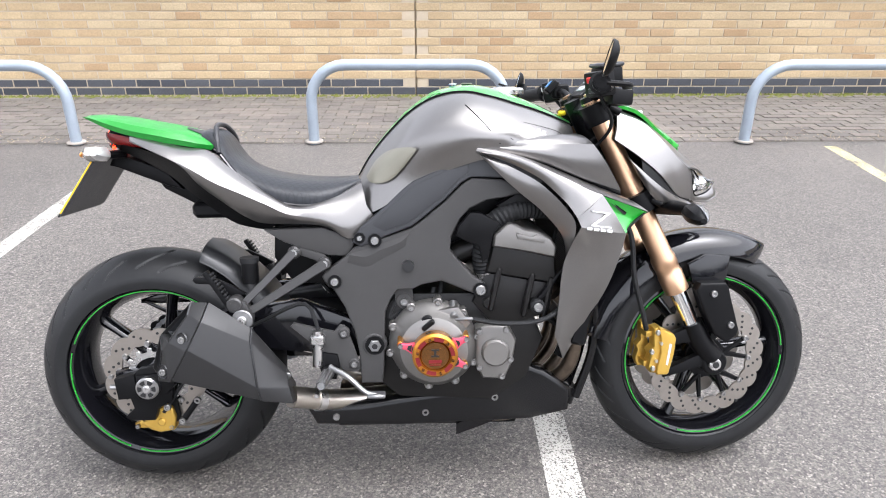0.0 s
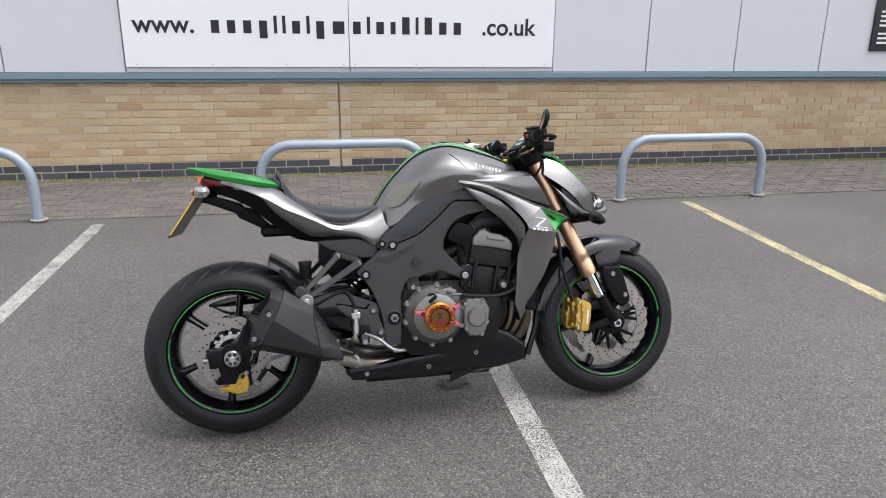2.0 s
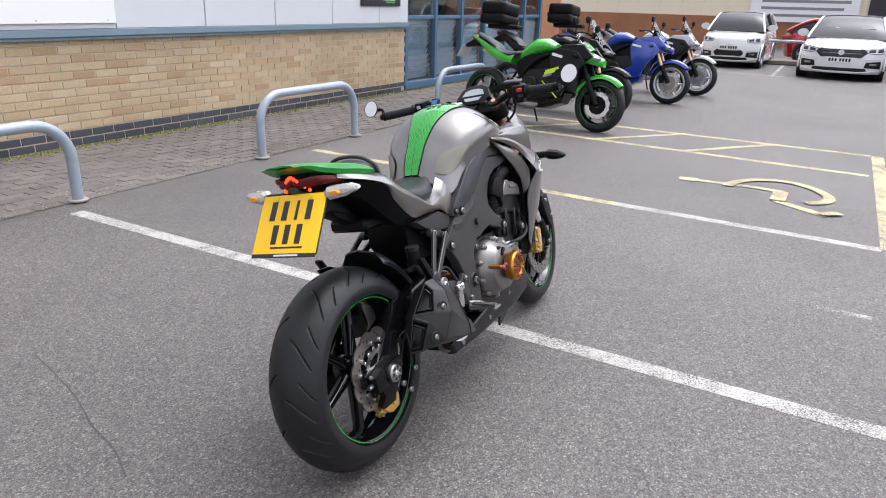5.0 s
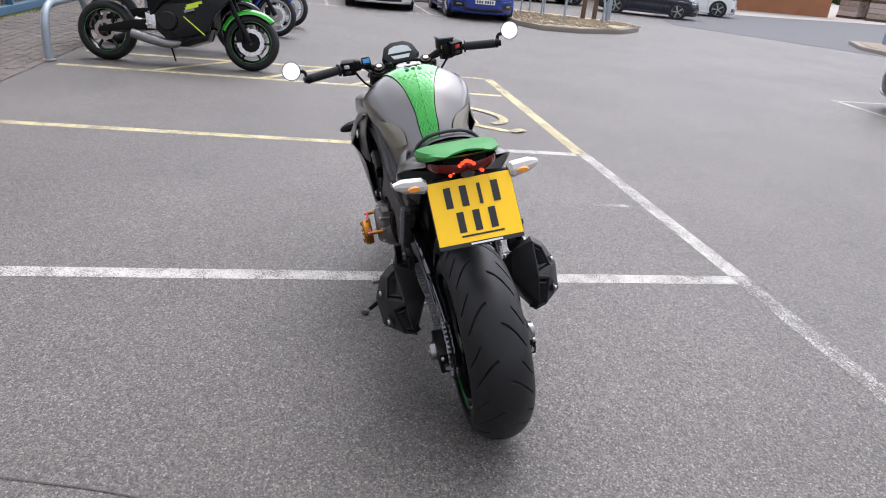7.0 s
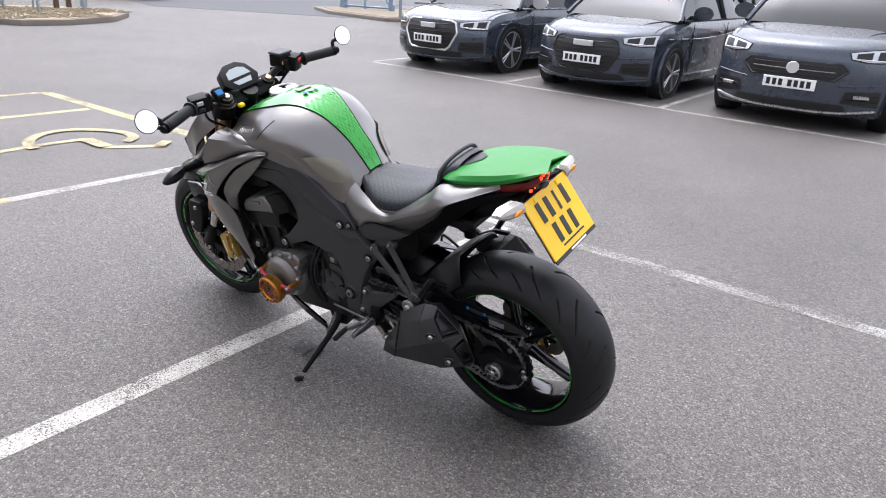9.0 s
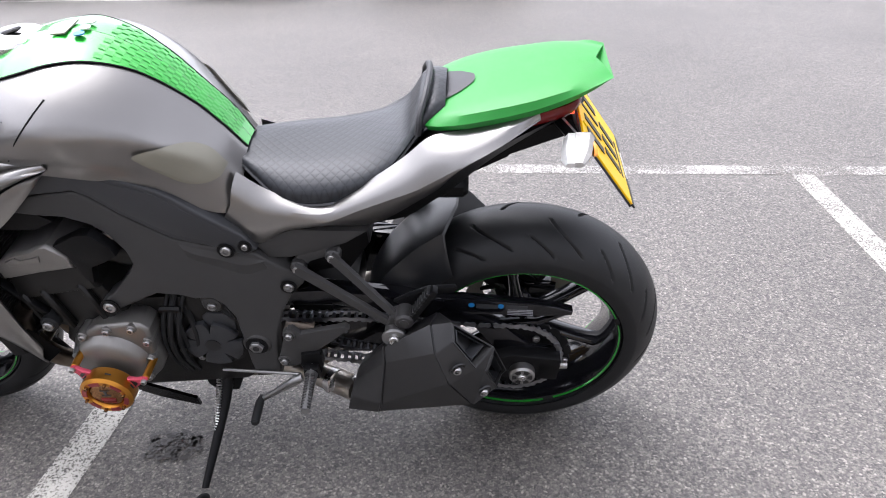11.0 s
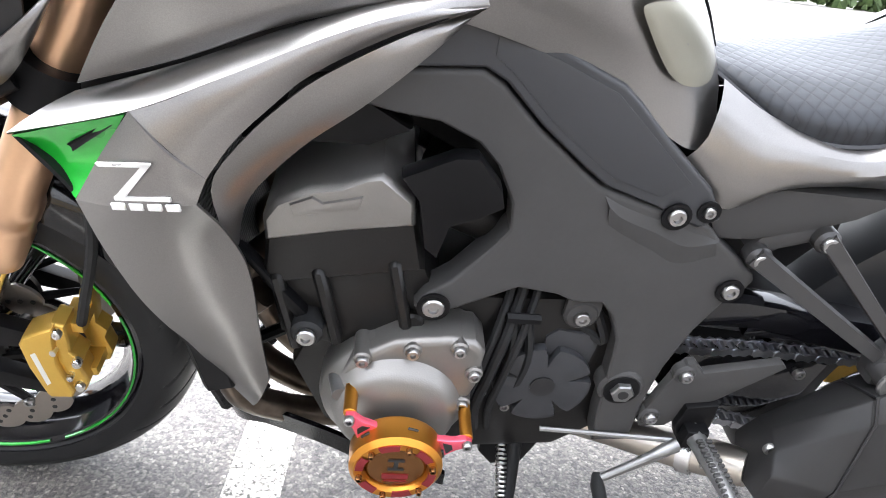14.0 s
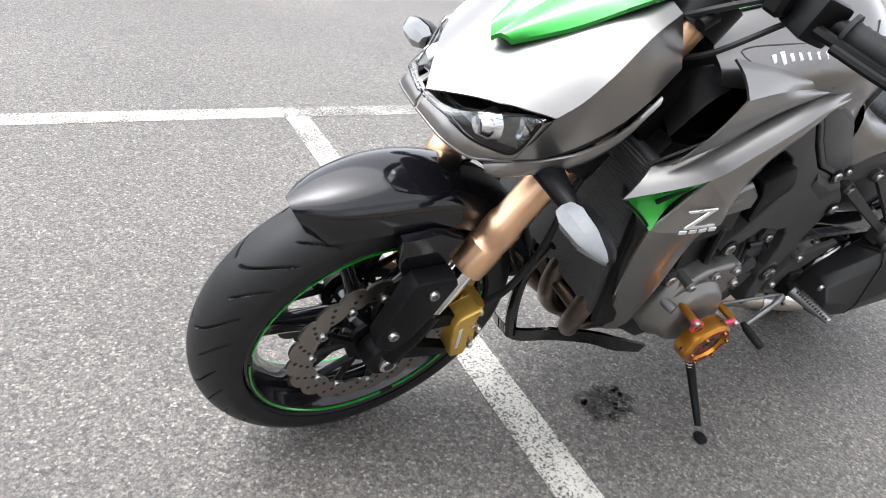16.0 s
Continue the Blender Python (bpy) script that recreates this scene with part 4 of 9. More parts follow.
for s in (1, -1):
    y = 0.098 * s
    top, bot = (1.088, y, 0.975), (1.327, y, 0.500)
    fork = fpart("fork_leg", tube([top, along(top, bot, 0.35), along(top, bot, 0.37), along(top, bot, 0.80), along(top, bot, 0.82), along(top, bot, 0.86), along(top, bot, 0.865), along(top, bot, 0.90), along(top, bot, 0.905), bot],
                                  [0.026, 0.026, 0.028, 0.028, 0.0315, 0.0315, 0.030, 0.030, 0.032, 0.031], 24), BRONZE, label="bronze anodised fork tube")
    part("slider", moved(front_up(tube([along(top, bot, 0.98), (1.380, y, 0.392)], 0.0215, 20)), STEER), CHROME, fork, "chrome fork slider")
    part("fork_foot", moved(join(tube([(1.370, y, 0.412), (1.395, y, 0.36), (1.43, y, 0.315)], [0.027, 0.029, 0.030], 16), disc_y(1.432, 0.303, y - s * 0.03, y + s * 0.018, 0.034, 24, 0.005),
                                 prism([(1.36, 0.40), (1.29, 0.375), (1.285, 0.355), (1.37, 0.36)], y - 0.012, y + 0.012, 0.004), prism([(1.43, 0.30), (1.30, 0.268), (1.295, 0.285), (1.40, 0.33)], y - 0.012, y + 0.012, 0.004)), STEER), PLASTIC, fork)
    part("axle_bolt", moved(front_up(join(disc_y(1.432, 0.303, y + s * 0.016, y + s * 0.026, 0.016, 20, 0.002))), STEER), STEEL, fork)
    part("axle_hole", moved(front_up(disc_y(1.432, 0.303, y + s * 0.0255, y + s * 0.0267, 0.009, 12)), STEER), INK_SHADE, fork)
    # caliper
    CO = [(1.262, .424), (1.318, .404), (1.327, .391), (1.322, .346), (1.306, .292), (1.300, .284), (1.262, .284), (1.258, .296), (1.272, .352), (1.268, .395)]
    CI = [(1.247, .420), (1.268, .426), (1.280, .352), (1.266, .286), (1.241, .288), (1.231, .308), (1.240, .336), (1.232, .352), (1.250, .367), (1.247, .393)]
    fc = lambda g: moved(g, STEER @ Matrix.Translation((1.288, 0, 0.342)) @ Matrix.Diagonal((0.70, 1, 0.90, 1)) @ Matrix.Translation((-1.281, 0, -0.352)))
    cal = part("brake_caliper", fc(join(prism(CO, s * 0.084, s * 0.126, 0.006, 3), prism(CI, s * 0.078, s * 0.117, 0.006, 3))), CALIPER, moto, "gold painted radial brake caliper")
    part("inner_half", fc(prism([(x - 0.02, z) for x, z in CI], s * 0.030, s * 0.060, 0.006, 2)), CALIPER, cal)
    for o in ([(1.228, .405), (1.262, .412), (1.262, .392), (1.228, .388)], [(1.222, .318), (1.255, .318), (1.255, .298), (1.222, .302)]):
        part("bridge", fc(prism(o, s * 0.05, s * 0.10, 0.004)), CALIPER, cal)
    for x, z in ((1.260, .409), (1.240, .352), (1.246, .303)):
        part("caliper_bolt", fc(disc_y(x, z, s * 0.115, s * 0.125, 0.0085, 12, 0.002)), STEEL, cal)
    for x, z in ((1.272, .378), (1.256, .326)):
        part("pin_hole", fc(disc_y(x, z, s * 0.1165, s * 0.1275, 0.0055, 12)), STEEL, cal)
    part("caliper_mark", fc(prism([(1.302, .378), (1.311, .374), (1.299, .312), (1.291, .316)], s * 0.1255, s * 0.1266)), DECAL, cal)
    # lower clamp bolts and fork cap
    fpart("fork_cap", tube([(1.090, y, 0.970), (1.081, y, 0.986)], [0.026, 0.022], 20), PLASTIC)
    fpart("fork_cap", tube([(1.081, y, 0.986), (1.078, y, 0.991)], 0.011, 6), BRONZE)
    fpart("brake_hose", tube([(1.13, y * 0.9, 0.74), (1.19, y * 1.15, 0.66), (1.205, y * 1.25, 0.54), (1.235, y * 1.2, 0.44), (1.25, y * 1.05, 0.40)], 0.0065, 8, 24), RUBBER)
    # fork guard
    g = prism([(1.446, 0.512), (1.438, 0.524), (1.372, 0.524), (1.363, 0.506), (1.388, 0.443), (1.418, 0.388), (1.450, 0.366), (1.476, 0.384), (1.480, 0.402), (1.450, 0.500)], s * 0.100, s * 0.136, 0.006, 3)
    gd = fpart("fork_guard", g, PLASTIC, label="black plastic fork guard")
    for x, z in ((1.406, 0.495), (1.455, 0.412)):
        ob = bolt(x, s * 0.136, z, s, 0.009, gd)
        ob.matrix_basis = STEER
# clamps
for t, h in ((0.06, 0.034), (0.52, 0.042)):
    c = along((1.088, 0, 0.975), (1.327, 0, 0.5), t)
    g = join(*[tube([(c[0] - 0.011, s * 0.103, c[2] + 0.022), (c[0] + 0.011, s * 0.103, c[2] - 0.022)], 0.040, 18) for s in (1, -1)],
             moved(box(-0.035, 0.02, -0.103, 0.103, -0.018, 0.018, 0.006), pose(c[0], 0, c[2], 0, 26.5, 0)))
    fpart("triple_clamp", g, PLASTIC)
    for s in (1, -1):
        fpart("clamp_bolt", tube([(c[0] + 0.02, s * 0.135, c[2] + 0.01), (c[0] + 0.045, s * 0.138, c[2] - 0.002)], 0.009, 10), PLASTIC)
fpart("steering_stem", tube([(1.075, 0, 0.98), (1.20, 0, 0.72)], 0.03, 16), PLASTIC)


# front mudguard
def arc_guard(cx, cz, r, a0, a1, half, n=28, m=14, drop=0.03, tip=0.0, th=0.004, tail=1.0):
    rows = []
    for i in range(n + 1):
        u = i / n
        a = radians(a0 + (a1 - a0) * u)
        hw = half * (1 - tip * (1 - math.sqrt(max(0.0, 1 - max(0.0, 1 - u * 3.2) ** 2.2)))) * (1 - (1 - tail) * max(0, (u - 0.6) / 0.4))
        row = []
        for j in range(m + 1):
            v = 2 * j / m - 1
            rr = r - drop * abs(v) ** 2.6
            row.append(np.array((cx + rr * math.cos(a), hw * math.sin(v * 1.35) / math.sin(1.35), cz + rr * math.sin(a))))
        rows.append(row)
    inner = [[p - np.array((math.cos(radians(a0 + (a1 - a0) * i / n)) * th, 0, math.sin(radians(a0 + (a1 - a0) * i / n)) * th)) for p in row] for i, row in enumerate(rows)]
    o, q = grid(rows), grid(inner)
    k, w = len(o[0]), m + 1
    fs = o[1] + [tuple(i + k for i in reversed(f)) for f in q[1]]
    rim = list(range(w)) + [i * w + m for i in range(1, n + 1)] + [n * w + j for j in range(m - 1, -1, -1)] + [i * w for i in range(n - 1, 0, -1)]
    for i in range(len(rim)):
        u, v = rim[i], rim[(i + 1) % len(rim)]
        fs.append((v, u, u + k, v + k))
    return o[0] + q[0], fs


fpart("front_mudguard", arc_guard(1.432, 0.303, 0.341, 60, 168, 0.079, drop=0.058, tip=0.66, tail=0.85), GLOSS, label="gloss black front mudguard")

for s in (1, -1):
    fpart("mudguard_stay", prism([(1.352, 0.566), (1.400, 0.590), (1.462, 0.585), (1.456, 0.528), (1.438, 0.498), (1.378, 0.498), (1.366, 0.520)], s * 0.083, s * 0.102, 0.006, 2), GLOSS, label="gloss black mudguard stay")

# nose cowl and headlamps
CEN = [(1.165, 0, 0.955), (1.25, 0, 0.905), (1.345, 0, 0.836), (1.392, 0, 0.802), (1.430, 0, 0.772)]
S1 = [(1.150, 0.108, 0.945), (1.205, 0.126, 0.922), (1.256, 0.140, 0.876), (1.292, 0.142, 0.838), (1.320, 0.138, 0.814)]
S2 = [(1.136, 0.139, 0.882), (1.196, 0.158, 0.838), (1.246, 0.158, 0.797), (1.300, 0.134, 0.746), (1.342, 0.116, 0.733)]


def cowl(a, b, mid_lift, n=20, m=8, th=0.004):
    """A panel between two lines, crowned along its own outward side."""
    pa, pb = curve(a, n), curve(b, n)
    rows = []
    for i in range(n):
        row = []
        for j in range(m + 1):
            v = j / m
            p = pa[i] * (1 - v) + pb[i] * v
            row.append(p + np.array(mid_lift) * math.sin(math.pi * v))
        rows.append(row)
    off = np.array(mid_lift)
    off = off / (np.linalg.norm(off) + 1e-9) * th
    inner = [[p - off for p in r] for r in rows]
    o, q = grid(rows), grid(inner)
    k, w = len(o[0]), m + 1
    fs = o[1] + [tuple(i + k for i in reversed(f)) for f in q[1]]
    rim = list(range(w)) + [i * w + m for i in range(1, n)] + [(n - 1) * w + j for j in range(m - 1, -1, -1)] + [i * w for i in range(n - 2, 0, -1)]
    for i in range(len(rim)):
        u, v = rim[i], rim[(i + 1) % len(rim)]
        fs.append((v, u, u + k, v + k))
    return o[0] + q[0], fs


nose = fpart("nose_cowl", both(cowl(CEN, S1, (0.005, 0.003, 0.008))), GRAPHITE, label="graphite painted headlamp cowl")
for f in (lambda g: g, flip_y):
    part("cowl_side", moved(front_up(f(cowl(S1, S2, (0.002, 0.003, 0.0)))), STEER), GRAPHITE, nose)
capA = [(1.165, 0, 0.972), (1.24, 0, 0.930), (1.30, 0, 0.890), (1.353, 0, 0.850)]
capB = [(1.142, 0.090, 0.968), (1.208, 0.090, 0.948), (1.278, 0.062, 0.898), (1.338, 0.026, 0.858)]
part("cowl_cap", moved(front_up(both(cowl(capA, capB, (0.003, 0.002, 0.008), th=0.008))), STEER), LIME, nose, "lime green top cap")
BL1 = [(1.160, 0.153, 0.846), (1.210, 0.160, 0.799), (1.258, 0.152, 0.763), (1.302, 0.134, 0.740), (1.344, 0.113, 0.725), (1.374, 0.099, 0.716)]
BL2 = [(1.172, 0.150, 0.832), (1.214, 0.152, 0.765), (1.248, 0.142, 0.732), (1.300, 0.125, 0.709), (1.356, 0.109, 0.698), (1.368, 0.100, 0.701)]
SUR = [(1.322, 0.136, 0.808), (1.343, 0.116, 0.731), (1.370, 0.104, 0.727), (1.397, 0.092, 0.725), (1.428, 0.068, 0.737), (1.438, 0.003, 0.742)]
for f in (lambda g: g, flip_y):
    part("chin_blade", moved(front_up(f(cowl(BL1, BL2, (0.0, 0.006, -0.002)))), STEER), GRAPHITE, nose)
part("chin_floor", moved(front_up(both(cowl([(1.25, 0.135, 0.738), (1.30, 0.125, 0.722), (1.372, 0.096, 0.712)], [(1.25, 0, 0.735), (1.33, 0, 0.722), (1.40, 0, 0.712)], (0, 0, -0.002), 10, 4))), STEER), PLASTIC, nose)
slot = cowl([(1.200, 0.150, 0.836), (1.246, 0.150, 0.806), (1.300, 0.130, 0.764), (1.338, 0.114, 0.738)], [(1.205, 0.150, 0.800), (1.256, 0.146, 0.764), (1.300, 0.130, 0.742), (1.340, 0.112, 0.727)], (0, 0.001, 0), 12, 3)
for f in (lambda g: g, flip_y):
    part("cowl_vent", moved(front_up(f(slot)), STEER), INK_SHADE, nose)
for f in (lambda g: g, flip_y):
    part("cap_screw", moved(front_up(f(moved(revolve([(0.0, 0.005), (0.006, 0.005), (0.008, 0.0)], 12), pose(1.222, 0.066, 0.944, 66, 0, 0)))), STEER), STEEL, nose)
fpart("headlamp_housing", both(join(prism([(1.16, 0.92), (1.25, 0.87), (1.31, 0.80), (1.325, 0.77), (1.31, 0.73), (1.26, 0.74), (1.17, 0.80)], 0.0, 0.060, 0.01),)), PLASTIC)
HT = [(1.330, 0.131, 0.809), (1.348, 0.121, 0.804), (1.378, 0.092, 0.791), (1.403, 0.069, 0.782), (1.424, 0.047, 0.775), (1.431, 0.003, 0.770)]
HB = [(1.332, 0.129, 0.800), (1.347, 0.118, 0.746), (1.376, 0.099, 0.744), (1.403, 0.081, 0.752), (1.424, 0.050, 0.766), (1.432, 0.003, 0.764)]
for f in (lambda g: g, flip_y):
    part("lamp_tray", moved(front_up(f(cowl(HB, SUR, (0.003, 0.002, -0.001), 26, 4))), STEER), GRAPHITE, nose, "graphite painted surround below the headlamp")
for s in (1, -1):
    g = cowl(HT, HB, (0.008, 0.003, 0.0), 14, 8, 0.003)
    lens = fpart("headlamp_lens", g if s > 0 else flip_y(g), LENS, label="clear headlamp lens")
    lens.visible_shadow = False
    back = cowl([(x - 0.026, y * 0.94, z - 0.002) for x, y, z in HT], [(x - 0.026, y * 0.94, z + 0.002) for x, y, z in HB], (-0.006, 0.0, 0.0), 12, 4)
    fpart("headlamp_back", back if s > 0 else flip_y(back), LAMP_BACK)
    px, py, pz = 1.372, s * 0.080, 0.768
    fpart("projector", moved(revolve([(0.0, -0.022), (0.012, -0.020), (0.019, -0.010), (0.021, 0.0), (0.023, 0.006), (0.020, 0.01)], 20), pose(px, py, pz, 0, 0, 90)), REFLECT, label="bright projector lamp")
    fpart("side_lamp", moved(revolve([(0.0, -0.008), (0.008, -0.006), (0.010, 0.0)], 14), pose(px + 0.012, py, pz, 0, 0, 90)), LIT_WHITE)
    fpart("reflector", moved(revolve([(0.0, 0.010), (0.012, 0.008), (0.018, -0.004)], 18), pose(1.338, s * 0.108, 0.778, 0, 0, 60 * s)), REFLECT)
    bez = tube(HB, 0.0022, 6, 30)
    fpart("headlamp_bezel", bez if s > 0 else flip_y(bez), PLASTIC)
    lip = tube(SUR[1:], 0.0022, 6, 24)
    fpart("headlamp_bezel", lip if s > 0 else flip_y(lip), GRAPHITE)
# front indicators
for s in (1, -1):
    fpart("indicator_stalk", loft([[(1.272 + 0.026 * t + 0.03 * (1 - 0.6 * t) * math.cos(a), s * (0.085 + 0.125 * t), 0.715 + 0.004 * t + (0.022 - 0.008 * t) * math.sin(a)) for a in np.linspace(0, 2 * math.pi, 11)[:-1]] for t in (0, 0.3, 0.7, 1.0)]), PLASTIC)
    secs = []
    for t, hw, hh in ((0, 0.018, 0.014), (0.2, 0.025, 0.022), (0.6, 0.024, 0.021), (0.9, 0.014, 0.012), (1, 0.006, 0.005)):
        secs.append([(1.302 + hw * math.cos(a) * 1.2 - 0.012 * t, s * (0.206 + 0.092 * t), 0.718 + hh * math.sin(a) - 0.012 * t) for a in np.linspace(0, 2 * math.pi, 9)[:-1]])
    ind = fpart("front_indicator", loft([[(min(x, 1.298), y, z) for x, y, z in sec] for sec in secs]), PLASTIC, label="front indicator with a clear lens")
    lz = [[(max(x, 1.2985), y, (z - 0.712) * 0.95 + 0.712) for x, y, z in sec] for sec in secs]
    part("lens", moved(front_up(loft(lz)), STEER), mat("frosted_clear_lens", (0.15, 0.154, 0.162), 0.18, var=0.3, scale=60, spec=0.35), ind)

# handlebar, grips, mirrors, levers
bar = fpart("handlebar", tube([(1.014, 0.405, 1.000), (1.058, 0.255, 1.006), (1.085, 0.165, 1.002), (1.092, 0.10, 0.978), (1.094, 0, 0.974), (1.092, -0.10, 0.978), (1.085, -0.165, 1.002), (1.058, -0.255, 1.006), (1.014, -0.405, 1.000)], 0.0125, 12, 60), PLASTIC)
for s in (1, -1):
    gp = [(1.057, s * 0.262, 1.006), (1.022, s * 0.380, 1.001)]
    g = tube([along(*gp, t) for t in np.linspace(0, 1, 25)], [0.0165 + 0.0012 * (k % 2) for k in range(25)], 16)
    part("grip", moved(g, STEER), RUBBER, bar, "black rubber grip")
    part("grip_flange", moved(front_up(tube([along(*gp, -0.02), along(*gp, 0.03)], 0.024, 16)), STEER), RUBBER, bar)
    part("bar_end", moved(front_up(tube([along(*gp, 1.02), along(*gp, 1.12)], 0.018, 14)), STEER), PLASTIC, bar)
    end = along(*gp, 1.10)
    tip = (1.014, s * 0.428, 1.034)
    mir = fpart("bar_end_mirror", join(tube([end, (end[0] + 0.01, end[1] + s * 0.008, end[2] + 0.03), (tip[0] + 0.012, tip[1] + s * 0.002, tip[2])], 0.007, 8, 8),
                                       moved(revolve([(0.0, -0.012), (0.022, -0.011), (0.033, -0.004), (0.036, 0.004), (0.034, 0.006)], 32), pose(tip[0] + 0.004, tip[1] + s * 0.018, tip[2] + 0.008, 16, 0, 84 if s > 0 else 78))), PLASTIC, label="round bar-end mirror")
    part("mirror_glass", moved(revolve([(0.0, 0.0050), (0.0335, 0.0050), (0.0335, 0.004)], 32), STEER @ pose(tip[0] + 0.004, tip[1] + s * 0.018, tip[2] + 0.008, 16, 0, 84 if s > 0 else 78)), MIRROR, mir)
    # switch box
    c = along((1.085, s * 0.16, 1.012), gp[0], 0.6)
    sw = fpart("switch_box", moved(box(-0.022, 0.024, -0.028, 0.028, -0.030, 0.026, 0.008, 2), pose(*c, 0, -10, -20 * s)), PLASTIC)
    part("switch", moved(box(-0.026, -0.02, -0.01, 0.012, 0.002, 0.016, 0.002), STEER @ pose(*c, 0, -10, -20 * s)), RED_MARK if s < 0 else DECAL, sw)
    part("switch", moved(box(-0.026, -0.02, -0.012, 0.010, -0.02, -0.008, 0.002), STEER @ pose(*c, 0, -10, -20 * s)), COVER, sw)
    fpart("lever", tube([(1.075, s * 0.19, 1.0), (1.085, s * 0.24, 0.998), (1.055, s * 0.33, 0.992), (1.035, s * 0.385, 0.990)], [0.009, 0.008, 0.006, 0.007], 8, 16), PLASTIC)
    fpart("lever_guard", tube([end, (end[0] + 0.05, end[1] + s * 0.004, end[2] - 0.004), (1.09, s * 0.36, 0.995), (1.105, s * 0.28, 0.997)], 0.006, 8, 14), PLASTIC)
    fpart("lever_clamp", moved(box(-0.018, 0.03, -0.016, 0.016, -0.02, 0.02, 0.006), pose(1.078, s * 0.185, 1.008)), PLASTIC)
    fpart("control_cable", tube([(1.09, s * 0.17, 1.0), (1.14, s * 0.13, 0.96), (1.13, s * 0.06, 0.90), (1.06, s * 0.05, 0.84)], 0.005, 6, 18), RUBBER)
    fpart("control_cable", tube([(1.075, s * 0.20, 0.985), (1.12, s * 0.16, 0.92), (1.10, s * 0.09, 0.86), (1.02, s * 0.07, 0.80)], 0.0045, 6, 18), RUBBER)
    fpart("bar_clamp", moved(box(-0.02, 0.02, -0.016, 0.016, -0.035, 0.02, 0.006), pose(1.094, s * 0.055, 0.974)), PLASTIC)
res = fpart("brake_reservoir", moved(box(-0.026, 0.026, -0.032, 0.032, -0.002, 0.042, 0.008, 2), pose(1.098, -0.185, 1.004, 4, -6, 6)), PLASTIC, label="black brake fluid reservoir with an amber window")
part("reservoir_window", moved(box(-0.0285, -0.025, -0.024, 0.024, 0.008, 0.022, 0.002), STEER @ pose(1.098, -0.185, 1.004, 4, -6, 6)), AMBER, res)
part("reservoir_cap", moved(box(-0.029, 0.029, -0.035, 0.035, 0.041, 0.051, 0.004), STEER @ pose(1.098, -0.185, 1.004, 4, -6, 6)), COVER, res)
disp = fpart("gear_display", moved(box(-0.010, 0.010, -0.018, 0.018, -0.02, 0.020, 0.004), pose(1.050, 0.150, 1.018, 0, 40, 0)), PLASTIC)
part("display_face", moved(box(-0.0115, -0.009, -0.013, 0.013, -0.010, 0.010, 0.001), STEER @ pose(1.050, 0.150, 1.018, 0, 40, 0)), BLUE_MARK, disp)
# instrument cluster
tilt = pose(1.120, 0.0, 1.006, 0, 48, 0)
hexa = [(-0.078, -0.01), (-0.060, 0.042), (-0.028, 0.062), (0.028, 0.062), (0.060, 0.042), (0.078, -0.01), (0.052, -0.045), (-0.052, -0.045)]
dial = fpart("instrument_panel", moved(prism(hexa, -0.018, 0.018, 0.008, 2), tilt @ pose(0, 0, 0, 0, 0, -90)), PLASTIC, label="hexagonal digital instrument panel")
scr = [(-0.060, -0.008), (-0.046, 0.034), (-0.020, 0.048), (0.020, 0.048), (0.046, 0.034), (0.060, -0.008), (0.040, -0.032), (-0.040, -0.032)]
part("dial_upper", moved(prism([(-0.050, 0.002), (-0.040, 0.028), (-0.018, 0.038), (0.018, 0.038), (0.040, 0.028), (0.050, 0.002)], -0.0195, -0.0175), STEER @ tilt @ pose(0, 0, 0, 0, 0, -90)), SCREEN, dial)
part("dial_lower", moved(prism([(-0.040, -0.010), (0.040, -0.010), (0.030, -0.028), (-0.030, -0.028)], -0.0195, -0.0175), STEER @ tilt @ pose(0, 0, 0, 0, 0, -90)), SCREEN, dial)
fpart("warning_tag", box(1.050, 1.068, 0.052, 0.075, 0.940, 0.953, 0.003), YELLOW_TAG)

def facets(sections, bevel=0.0035):
    """A hard-edged cast shape through cross-sections, its edges slightly eased."""
    v, f = loft(sections)
    bm = bmesh.new()
    vs = [bm.verts.new(p) for p in v]
    for q in f:
        bm.faces.new([vs[i] for i in q])
    bmesh.ops.recalc_face_normals(bm, faces=bm.faces[:])
    if bevel:
        hard = [e for e in bm.edges if len(e.link_faces) == 2 and e.calc_face_angle() > 0.12]
        bmesh.ops.bevel(bm, geom=hard, offset=bevel, segments=2, affect="EDGES", profile=0.6, clamp_overlap=True)
    bm.verts.index_update()
    return from_bm(bm)


def mpart(name, geo, material, parent=moto, label="", angle=38, fix=True):
    return part(name, true_up(geo), material, parent, label, angle, fix)


